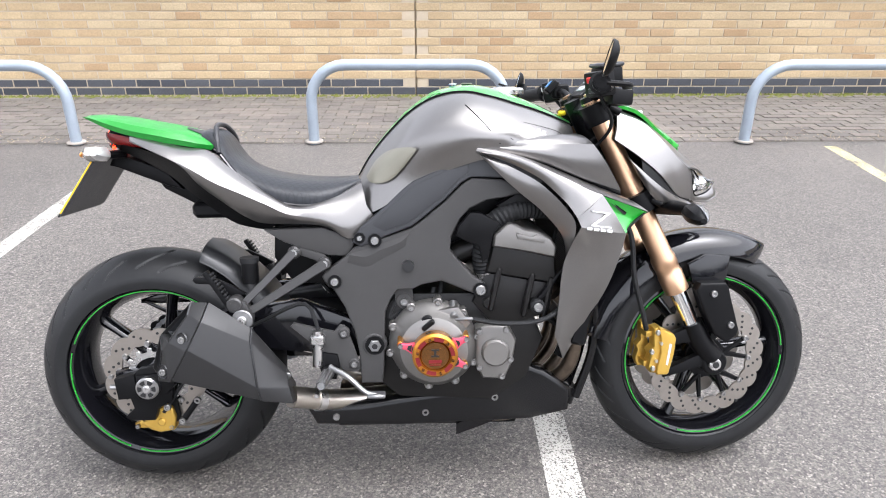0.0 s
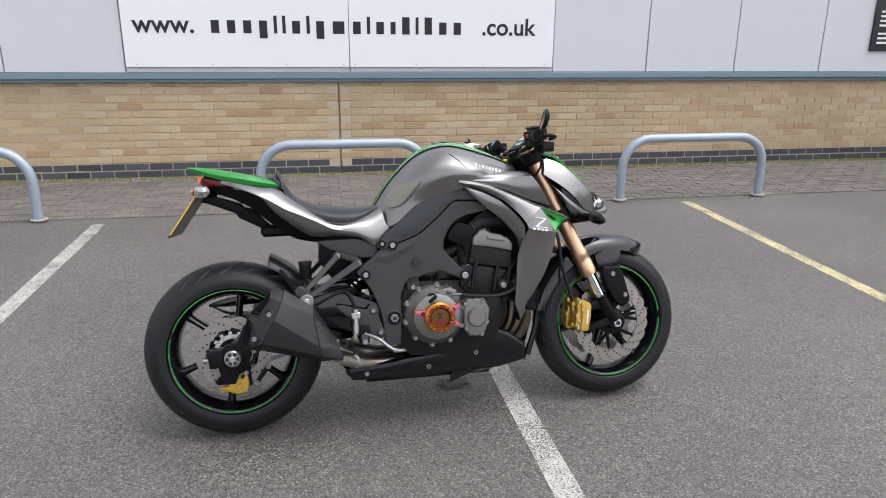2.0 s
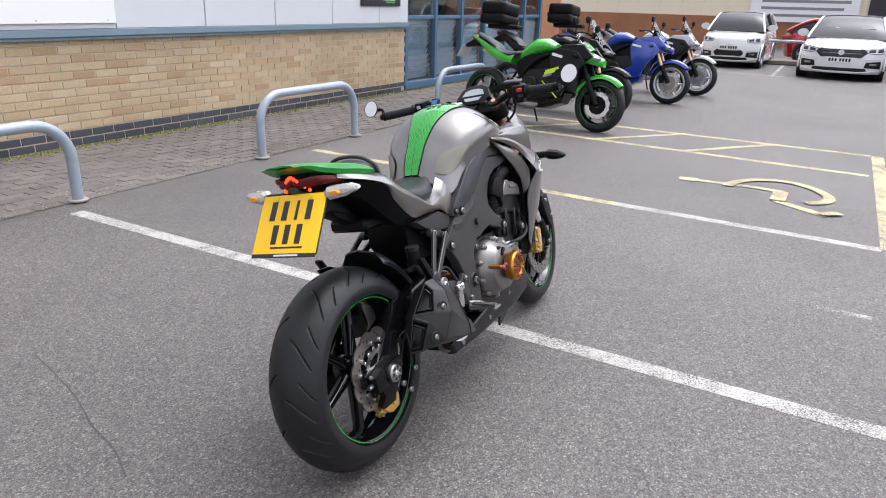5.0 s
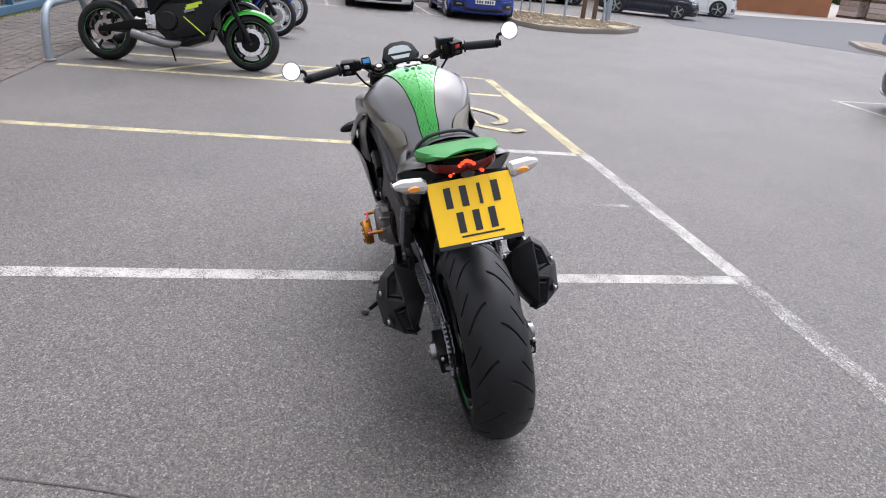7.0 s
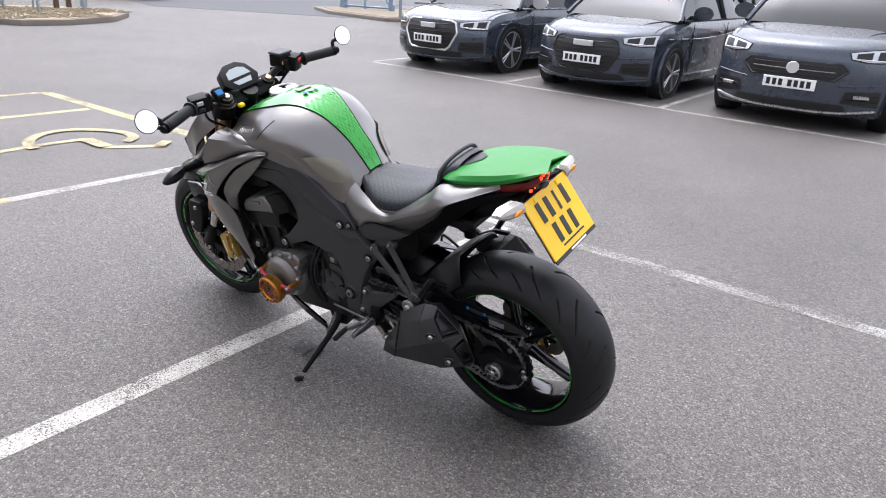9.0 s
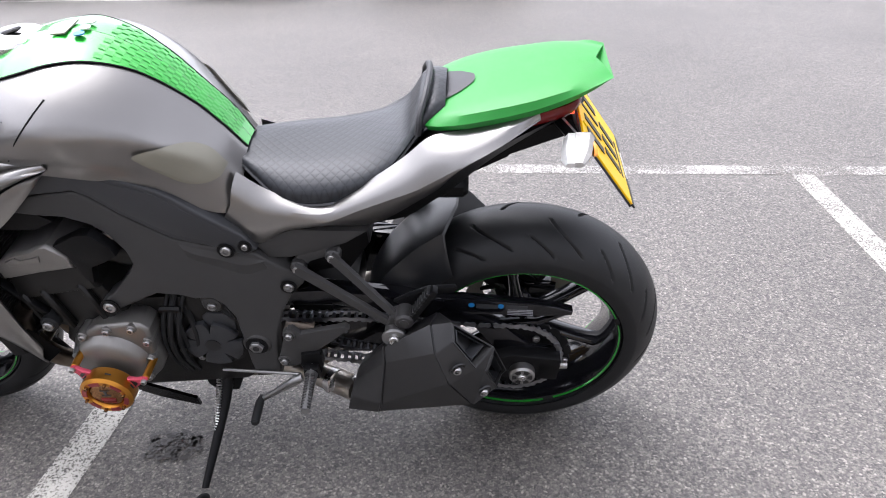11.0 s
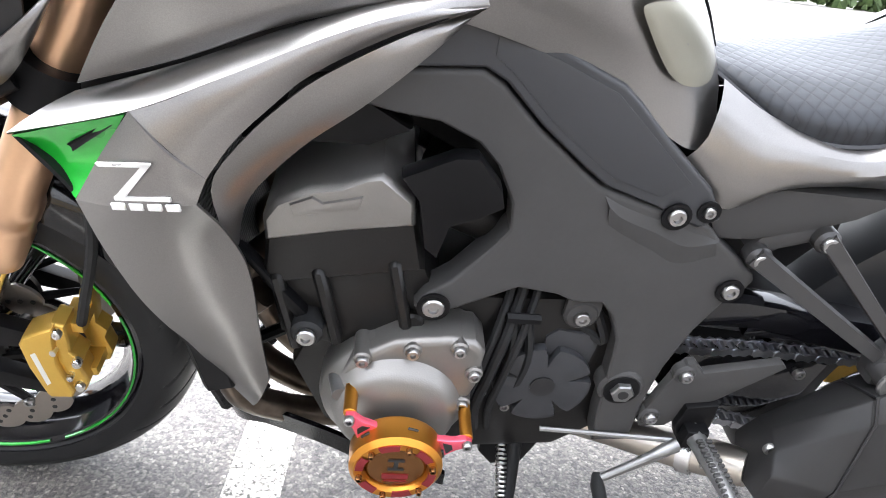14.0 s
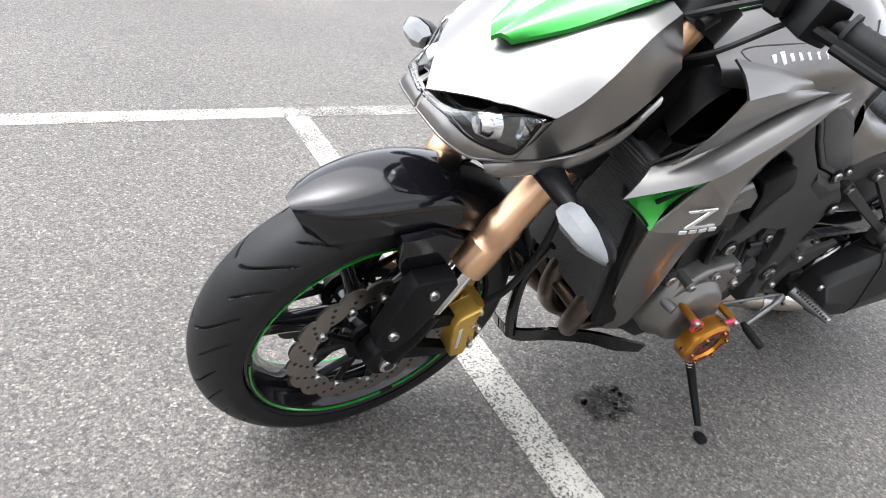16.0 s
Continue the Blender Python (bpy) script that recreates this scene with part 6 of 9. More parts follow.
    part("peg_plate", prism([(.262, .535), (.232, .553), (.192, .572), (.142, .576), (.138, .570), (.146, .561), (.185, .558), (.222, .520)], s * 0.165, s * 0.177, 0.003), PLASTIC, hg)
    # heel guard and rider peg
    hl = part("heel_plate", prism(HEEL, s * 0.156, s * 0.171, 0.004, 2), FRAME, moto, "dark grey heel plate")
    for x, z in ((.487, .430), (.510, .351)):
        part("heel_boss", disc_y(x, z, s * 0.160, s * 0.1735, 0.0145, 18, 0.003), FRAME, hl)
        bolt(x, s * 0.173, z, s, 0.0085, hl)
    rp = part("rider_peg", tube([(.450, s * 0.170, .338), (.450, s * 0.195, .338), (.449, s * 0.205, .339), (.444, s * 0.298, .347)], [0.014, 0.014, 0.0125, 0.0085], 12), PEG_ALLOY, moto, "knurled alloy rider footpeg")
    for k in range(12):
        for q in (-0.006, 0.006):
            part("peg_tooth", moved(box(-0.0042, 0.0042, -0.0026, 0.0026, 0.0, 0.006, 0.001), pose(.4485 - 0.0005 * k + q, s * (0.210 + 0.0073 * k), .348)), STRUT, rp)
    part("peg_mount", join(prism([(.428, .385), (.470, .378), (.476, .345), (.466, .318), (.434, .318), (.426, .345)], s * 0.158, s * 0.180, 0.005), prism([(.436, .352), (.466, .352), (.468, .322), (.434, .322)], s * 0.178, s * 0.198, 0.004)), PLASTIC, moto)

# swingarm, shock, hugger
def hugger_geo():
    """A deep blade over the tyre, kicked up at its rear lip."""
    rows = []
    for i in range(23):
        u = i / 22
        a = radians(70 - 50 * u)
        kick = 0.015 * max(0.0, 1 - u * 2.2) ** 1.4
        row = []
        for j in range(19):
            v = 2 * j / 18 - 1
            a = radians(70 - 50 * u - 9 * (1 - u) * max(0.0, v))
            drop = (0.075 if v > 0 else 0.018) * max(0.0, abs(v) - 0.55) / 0.45 + 0.012 * v * v
            rr = 0.341 + kick * (1 - 0.7 * abs(v)) - drop
            row.append(np.array((0.024 + rr * math.cos(a + 0.10 * abs(v) ** 3 * (u - 0.3)), 0.096 * math.sin(v * 1.45) / math.sin(1.45), 0.305 + rr * math.sin(a))))
        rows.append(row)
    o = grid(rows)
    q = grid([[p - np.array((0.004, 0, 0.005)) for p in r] for r in rows])
    k = len(o[0])
    lip = [(j, j + 1, k + j + 1, k + j) for j in range(18)]
    return o[0] + q[0], o[1] + [tuple(i + k for i in reversed(f)) for f in q[1]] + lip


for s in (1, -1):
    outline = [(.60, .51), (.42, .515), (.16, .480), (.05, .41), (-.01, .345), (-.085, .328), (-.085, .283), (.0, .278), (.05, .31), (.11, .40), (.22, .425), (.40, .470), (.60, .470)] if s > 0 else None
    arm = mpart("swingarm", join(prism(outline or [(.60, .445), (.50, .455), (.38, .500), (.13, .470), (.05, .39), (-.01, .335), (-.085, .325), (-.085, .283), (.0, .278), (.06, .31), (.12, .365), (.30, .375), (.50, .350), (.60, .36)], s * 0.082, s * 0.122, 0.010, 2)), GLOSS, moto, "black swingarm")
    mpart("axle_block", prism([(-.075, .330), (.03, .345), (.07, .330), (.065, .275), (.01, .262), (-.07, .286)] if s > 0 else [(-.025, .326), (.06, .332), (.07, .30), (.05, .276), (-.02, .276)], s * 0.11, s * 0.150, 0.006), PLASTIC, arm)
    bolt(-.085, s * 0.138, .322, s, 0.006, arm, trued=True)
mpart("swingarm_bridge", box(.36, .50, -0.09, 0.09, .385, .455, 0.02, 2), PLASTIC, moto)
mpart("shock", join(tube([(.43, 0.0, .50), (.56, 0.0, .60)], 0.022, 14)), STEEL, moto)
turns = [tuple(Vector(along((.43, 0, .50), (.55, 0, .595), k / 112)) + Matrix.Rotation(radians(-38), 3, "Y") @ Vector((0, 0.030 * math.cos(k * 0.45), 0.030 * math.sin(k * 0.45)))) for k in range(113)]
mpart("shock_spring", tube(turns, 0.005, 6), PLASTIC, moto, "black coil spring")
mpart("rear_hugger", hugger_geo(), HUGGER, moto, "black rear hugger")
mpart("inner_fender", join(prism([(.315, .60), (.32, .69), (.46, .70), (.50, .62), (.44, .53), (.36, .535)], -0.080, 0.080, 0.01), box(.12, .30, -0.07, 0.07, .70, .74, 0.01)), PLASTIC, moto)
part("swingarm_web", prism([(.452, .400), (.300, .405), (.235, .388), (.250, .325), (.310, .292), (.420, .290), (.470, .330)], 0.050, 0.098, 0.010, 2), GLOSS, moto)
bolt(.276, 0.098, .372, 1, 0.009, moto)
part("swingarm_top", prism([(.470, .500), (.416, .492), (.257, .468), (.180, .452), (.180, .432), (.249, .432), (.403, .446), (.470, .452)], 0.060, 0.106, 0.012, 3), HUGGER, moto)
cg = part("chain_guard", prism([(.400, .476), (.213, .469), (.146, .486), (.133, .489), (-.021, .472), (-.060, .463), (-.096, .451), (-.095, .440), (-.020, .438), (.213, .449), (.400, .456)], 0.100, 0.122, 0.004), GLOSS, moto, "black chain guard with small stickers")
part("guard_blade", prism([(-.093, .443), (-.060, .424), (-.032, .409), (.090, .404), (.090, .411), (-.025, .418), (-.070, .438)], 0.106, 0.118, 0.002), GLOSS, cg)
for x in (.112, .052):
    part("sticker", disc_y(x, .468 + 0.06 * (x - 0.05), 0.1215, 0.1226, 0.0065, 14), BLUE_MARK, cg)
    part("sticker", moved(box(-0.022, 0.022, -0.0006, 0.0006, -0.006, 0.006), pose(x - 0.032, 0.1222, .464 + 0.06 * (x - 0.05), 0, -4, 0)), COVER, cg)
for k in range(4):
    part("sticker", moved(box(-0.026, 0.026, -0.0006, 0.0006, -0.0009, 0.0009), pose(.012, 0.1222, .445 + 0.0048 * k - 0.002, 0, -3, 0)), SIGN_GREY, cg)


def chain_geo(x0, z0, r0, x1, z1, r1, y, pitch=0.0155):
    """A roller chain round two sprockets: side plates and rollers."""
    d = math.hypot(x1 - x0, z1 - z0)
    base = math.atan2(z1 - z0, x1 - x0)
    off = math.acos((r0 - r1) / d)
    pts = []
    for a in np.linspace(base + off, base - off + 2 * math.pi, 60):
        pts.append((x0 + r0 * math.cos(a), z0 + r0 * math.sin(a)))
    for a in np.linspace(base - off, base + off, 30):
        pts.append((x1 + r1 * math.cos(a), z1 + r1 * math.sin(a)))
    pts.append(pts[0])
    p = np.array(pts)
    seg = np.concatenate([[0], np.cumsum(np.linalg.norm(np.diff(p, axis=0), axis=1))])
    n = int(seg[-1] / pitch) // 2 * 2
    q = [(np.interp(seg[-1] * k / n, seg, p[:, 0]), np.interp(seg[-1] * k / n, seg, p[:, 1])) for k in range(n + 1)]
    geos = []
    for k in range(n):
        (ax, az), (bx, bz) = q[k], q[k + 1]
        ang = math.atan2(bz - az, bx - ax)
        hw = 0.0095 if k % 2 else 0.0075
        for sd in (1, -1):
            ln, c, s2 = 0.0125, math.cos(ang), math.sin(ang)
            mx, mz = (ax + bx) / 2, (az + bz) / 2
            ol = [(-ln, -0.003), (-ln * 0.7, -0.007), (0, -0.0045), (ln * 0.7, -0.007), (ln, -0.003), (ln, 0.003), (ln * 0.7, 0.007), (0, 0.0045), (-ln * 0.7, 0.007), (-ln, 0.003)]
            ring = [(mx + u * c - v * s2, y + sd * hw, mz + u * s2 + v * c) for u, v in ol]
            ring2 = [(a, b + sd * 0.002, e) for a, b, e in ring]
            geos.append((ring + ring2, [tuple(range(10)), tuple(range(19, 9, -1))] + [(i, (i + 1) % 10, 10 + (i + 1) % 10, 10 + i) for i in range(10)]))
        geos.append(revolve([(0.0045, -0.007), (0.0045, 0.007)], 6, (ax, y, az)))
    return join(*geos)


mpart("drive_chain", chain_geo(0.024, 0.305, 0.102, 0.66, 0.405, 0.040, 0.112), CHAIN, moto, "bright oily drive chain", fix=False)

# ---- engine ----
mpart("crankcase", join(prism([(.56, .45), (.62, .52), (.80, .52), (.95, .47), (.98, .40), (.94, .30), (.85, .24), (.62, .25), (.55, .31)], -0.135, 0.135, 0.012, 2)), ENGINE, moto, "black engine crankcase")
cyl = mpart("cylinder_block", join(prism([(.802, .50), (.832, .575), (1.002, .545), (.99, .47), (.86, .43)], -0.150, 0.150, 0.010, 2), prism([(.832, .575), (.848, .650), (1.000, .615), (1.006, .545)], -0.160, 0.160, 0.012, 3)), ENGINE, moto, "black cylinder block")
for s in (1, -1):
    for x in (.875, .955, 1.0):
        mpart("block_rib", moved(box(-0.007, 0.007, -0.008, 0.008, -0.055, 0.055, 0.004), pose(x - 0.02, s * 0.156, .535 - (x - .875) * 0.2, 0, 12, 0)), ENGINE, cyl)
    mpart("block_lug", disc_y(.840, .500, s * 0.13, s * 0.160, 0.014, 14, 0.003), ENGINE, cyl)
    bolt(.995, s * 0.146, .565, s, 0.007, cyl, trued=True)
    mpart("head_cover", prism([(.848, .640), (.851, .670), (.884, .697), (.900, .694), (.924, .682), (.955, .676), (.986, .660), (1.000, .640), (.998, .612), (.920, .628)], s * 0.02, s * 0.170, 0.010, 3), CASE, cyl, "silver cam cover end")
    mpart("head_cover_cap", prism([(.902, .674), (.940, .664), (.950, .670), (.972, .660), (.968, .648), (.905, .660)], s * 0.165, s * 0.1735, 0.003, 2), CASE, cyl)
# right clutch cover
cc = mpart("clutch_cover", join(revolve([(0.0, -0.130), (0.106, -0.130), (0.108, -0.150), (0.104, -0.168), (0.094, -0.178), (0.080, -0.205), (0.058, -0.214), (0.0, -0.214)], 56, (.706, 0, .400)),
                               prism([(.68, .485), (.765, .50), (.795, .46), (.78, .44)], -0.13, -0.185, 0.006)), CASE, moto, "silver clutch cover")
for k in range(10):
    a = k * 0.628 + 0.2
    mpart("cover_lug", disc_y(.706 + 0.106 * math.cos(a), .400 + 0.106 * math.sin(a), -0.13, -0.168, 0.011, 12, 0.002), CASE, cc)
    bolt(.706 + 0.106 * math.cos(a), -0.168, .400 + 0.106 * math.sin(a), -1, 0.007, cc, trued=True)
mpart("filler_plug", moved(box(-0.018, 0.018, -0.012, 0.0, -0.006, 0.006, 0.003), pose(.693, -0.205, .464, 0, -40, 0)), PLASTIC, cc)
mpart("filler_plug", disc_y(.693, .464, -0.19, -0.206, 0.020, 20, 0.003), PLASTIC, cc)


def crash_cover(x, z, y0, s, parent, arms):
    """Anodised crash protector: ring, cap, slots and arms."""
    y = y0
    pr = part("crash_protector", join(revolve([(0.034, y), (0.051, y), (0.053, y + s * 0.004), (0.0525, y + s * 0.030), (0.047, y + s * 0.036), (0.038, y + s * 0.036), (0.035, y + s * 0.028)], 48, (x, 0, z))), ORANGE, parent, "orange anodised crash protector")
    part("protector_cap", join(disc_y(x, z, y, y + s * 0.031, 0.0365, 40, 0.005)), BRASS, pr)
    for k in range(6):
        a = k * math.pi / 3 + 0.3
        part("protector_slot", moved(ring_y(0.0365, 0.0455, y + s * 0.0350, y + s * 0.0372, 8, a - 0.27, a + 0.27), pose(x, 0, z)), CAP_RED, pr)
        b = a + 0.52
        bolt(x + 0.0415 * math.cos(b), y + s * 0.036, z + 0.0415 * math.sin(b), s, 0.0036, pr, BRASS)
        part("ring_notch", moved(box(-0.0022, 0.0022, -0.0015, 0.0015, -0.006, 0.006, 0.0008), Matrix.Translation((x + 0.0525 * math.cos(b), y + s * 0.018, z + 0.0525 * math.sin(b))) @ Matrix.Rotation(-b, 4, "Y")), INK_SHADE, pr)
    # mark on the cap as plain bars
    for k, (u, v, w, h) in enumerate(((0, 0.014, 0.018, 0.004), (0, 0.006, 0.005, 0.012), (0, -0.001, 0.018, 0.004), (0, -0.014, 0.030, 0.008), (0, -0.022, 0.026, 0.002))):
        part("cap_mark", box(x + u - w / 2, x + u + w / 2, min(y + s * 0.0305, y + s * 0.0322), max(y + s * 0.0305, y + s * 0.0322), z + v - h / 2, z + v + h / 2), CAP_RED if k > 2 else INK_SHADE, pr)
    for a, far in arms:
        c, d = math.cos(a), math.sin(a)
        p = lambda r, w: (x + r * c - w * d, z + r * d + w * c)
        outer = [p(0.048, 0.016), p(far - 0.014, 0.008), p(far, 0.007), p(far + 0.006, 0.0), p(far, -0.007), p(far - 0.014, -0.008), p(0.048, -0.016)]
        hole = [p(0.056, 0.009), p(far - 0.017, 0.0035), p(far - 0.017, -0.0035), p(0.056, -0.009)]
        part("protector_arm", prism(outer, y + s * 0.004, y + s * 0.014, 0.003), PINK, pr, "pink anodised arm")
        part("arm_slot", prism(hole, y + s * 0.0137, y + s * 0.0147), INK_SHADE, pr)
        part("standoff", disc_y(x + far * c, z + far * d, y - s * 0.045, y + s * 0.006, 0.0075, 12, 0.001), ORANGE, pr)
        bolt(x + far * c, y + s * 0.013, z + far * d, s, 0.006, pr)


crash_cover(.704, .405, -0.245, -1, moto, ((2.9, .082), (0.42, .080), (-0.45, .078)))
# right front ignition cover
ic = mpart("ignition_cover", join(prism([(.807, .441), (.827, .452), (.886, .450), (.906, .413), (.897, .355), (.877, .312), (.824, .316), (.806, .352)], -0.13, -0.175, 0.010, 3), disc_y(.854, .384, -0.17, -0.186, 0.034, 32, 0.005)), CASE, moto, "silver ignition cover")
for x, z in ((.816, .436), (.880, .440), (.892, .365), (.871, .322), (.816, .345)):
    bolt(x, -0.174, z, -1, 0.0075, ic, trued=True)
# left generator cover
gc = part("generator_cover", join(revolve([(0.0, 0.150), (0.090, 0.150), (0.092, 0.186), (0.088, 0.198), (0.078, 0.206), (0.070, 0.226), (0.060, 0.234), (0.0, 0.236)], 48, (.848, 0, .395)),
                                 prism([(.752, .484), (.765, .500), (.794, .504), (.855, .496), (.902, .466), (.918, .430), (.80, .375), (.776, .372), (.756, .430)], 0.150, 0.210, 0.010, 3)), CASE, moto, "silver generator cover")
for a in (0.35, 0.9, 1.5, 2.1, 2.6):
    part("cover_web", moved(box(0.030, 0.080, -0.004, 0.010, -0.0035, 0.0035, 0.002), Matrix.Translation((.848, 0.214, .395)) @ Matrix.Rotation(-a, 4, "Y") @ Matrix.Rotation(radians(-22), 4, "Z")), CASE, gc)
for x, z in ((.835, .486), (.783, .492), (.762, .455), (.770, .405), (.890, .470), (.792, .345)):
    part("cover_lug", disc_y(x, z, 0.15, 0.214, 0.0105, 14, 0.002), CASE, gc)
    bolt(x, 0.213, z, 1, 0.0075, gc)
part("cover_post", tube([(.920, .185, .425), (.912, .225, .425)], [0.012, 0.010], 12), PEG_ALLOY, gc)
crash_cover(.845, .376, 0.254, 1, moto, ((0.82, .080), (2.85, .082)))
# left sprocket cover
sc = part("sprocket_cover", join(prism([(.587, .462), (.632, .476), (.690, .470), (.722, .440), (.728, .390), (.700, .335), (.640, .305), (.602, .330), (.592, .40)], 0.115, 0.146, 0.008, 2)), ENGINE, moto, "black sprocket cover")
lobes = []
for k in range(90):
    a = 2 * math.pi * k / 90
    dip = max(0.0, math.cos(5 * (a - 0.35))) ** 14
    r = 0.064 - 0.028 * dip
    lobes.append((.660 + r * math.cos(a), .386 + r * math.sin(a)))
part("cover_plate", prism(lobes, 0.145, 0.1605, 0.0035, 2), COVER, sc, "dark five-lobed cover plate")
part("cover_tongue", prism([(.600, .452), (.612, .468), (.655, .474), (.668, .462), (.668, .430), (.604, .420)], 0.140, 0.150, 0.004, 2), COVER, sc)
part("cover_hole", disc_y(.660, .386, 0.1560, 0.1625, 0.0165, 24), INK_SHADE, sc)
for x, z in ((.735, .36), (.71, .47), (.700, .335)):
    bolt(x, 0.148, z, 1, 0.0075, sc)
for dx, r in ((0.0, 0.0065), (-0.018, 0.005), (0.014, 0.005)):
    part("cover_cable", tube([(.690 + dx, .10, .575), (.705 + dx, .135, .535), (.722 + dx, .168, .48), (.735 + dx, .176, .42), (.742 + dx, .165, .35), (.735 + dx, .15, .29)], r, 8, 24), RUBBER, moto)
part("cable_tie", tube([(.690, .176, .512), (.730, .178, .514)], 0.0065, 6), PLASTIC, moto)

# top end clutter: hoses, injectors, harness
mpart("coolant_hose", tube([(.835, -0.12, .555), (.826, -0.135, .62), (.850, -0.14, .690), (.905, -0.14, .722), (1.0, -0.12, .72)], [0.0225 + 0.0022 * (k % 2) for k in range(64)], 14, 64), RUBBER, moto, "ribbed black coolant hose")
mpart("hose_clip", join(tube([(.838, -0.118, .55), (.834, -0.122, .575)], 0.028, 14)), STEEL, moto)
mpart("airbox", prism([(.66, .70), (.72, .80), (.88, .86), (1.02, .85), (1.03, .74), (.90, .73), (.80, .68), (.76, .60), (.68, .60)], -0.10, 0.10, 0.015), PLASTIC, moto)
for y0 in (-0.105, -0.035, 0.035, 0.105):
    mpart("throttle_body", tube([(.74, y0, .60), (.83, y0, .64)], 0.028, 14), ENGINE, moto)
for s in (1, -1):
    mpart("injector", tube([(.79, s * 0.115, .665), (.803, s * 0.12, .682)], 0.007, 8), AMBER if s < 0 else STEEL, moto)
    mpart("head_shield", prism([(.867, .698), (.817, .722), (.795, .722), (.768, .690), (.762, .668), (.785, .655), (.814, .644), (.824, .604), (.838, .617), (.848, .672)], s * 0.150, s * 0.172, 0.004), PLASTIC, moto)
    for x, z in ((.809, .713), (.772, .670)):
        bolt(x, s * 0.174, z, s, 0.0085, moto)
    part("radiator_strap", prism([(1.015, .590), (1.03, .600), (.965, .505), (.945, .480), (.938, .492)], s * 0.170, s * 0.190, 0.004), PLASTIC, moto)
    part("strap_bush", disc_y(.953, .494, s * 0.17, s * 0.205, 0.018, 18, 0.004), RUBBER, moto)
    bolt(.953, s * 0.204, .494, s, 0.011, moto)
    mpart("duct", prism([(.86, .735), (.93, .775), (1.03, .745), (1.02, .715), (.90, .715)], s * 0.12, s * 0.150, 0.006), PLASTIC, moto)
    for k, (a, b, c) in enumerate((((.63, .13, .53), (.60, .14, .46), (.66, .12, .50)), ((.71, .12, .53), (.69, .145, .44), (.70, .14, .36)), ((.73, .11, .54), (.715, .15, .47), (.72, .145, .38)))):
        mpart("loom", tube([(a[0], s * a[1], a[2]), (b[0], s * b[1], b[2]), (c[0], s * c[1], c[2])], 0.006, 6, 14), RUBBER, moto)
mpart("clutch_cable", tube([(.80, -0.185, .47), (.86, -0.19, .462), (.95, -0.185, .462), (1.01, -0.17, .49), (1.04, -0.13, .56), (1.05, -0.1, .75)], 0.006, 8, 26), RUBBER, moto)
mpart("clutch_arm", join(tube([(.755, -0.15, .50), (.755, -0.19, .475)], 0.010, 10), box(.755, .80, -0.192, -0.182, .468, .476, 0.003)), PEG_ALLOY, moto)
# exhaust
for k, y0 in enumerate((-0.135, -0.048, 0.048, 0.135)):
    mpart("header_pipe", tube([(1.01, y0, .515), (1.045, y0, .480), (1.062, y0 * 0.95, .41), (1.052, y0 * 0.85, .325), (1.005, y0 * 0.65, .26), (.94, y0 * 0.45, .215), (.84, y0 * 0.4, .205)], 0.0185, 14, 30), HEAT, moto, "heat-stained exhaust header")
mpart("header_link", tube([(1.058, -0.125, .37), (1.060, -0.05, .37)], 0.014, 10), HEAT, moto)
mpart("header_link", tube([(1.058, 0.125, .37), (1.060, 0.05, .37)], 0.014, 10), HEAT, moto)
mpart("collector", loft([[(x, w * math.cos(a), .205 + h * math.sin(a)) for a in np.linspace(0, 2 * math.pi, 17)[:-1]] for x, w, h in ((.90, .07, .03), (.82, .09, .042), (.60, .085, .045), (.52, .06, .04), (.46, .05, .03))]), HEAT, moto)
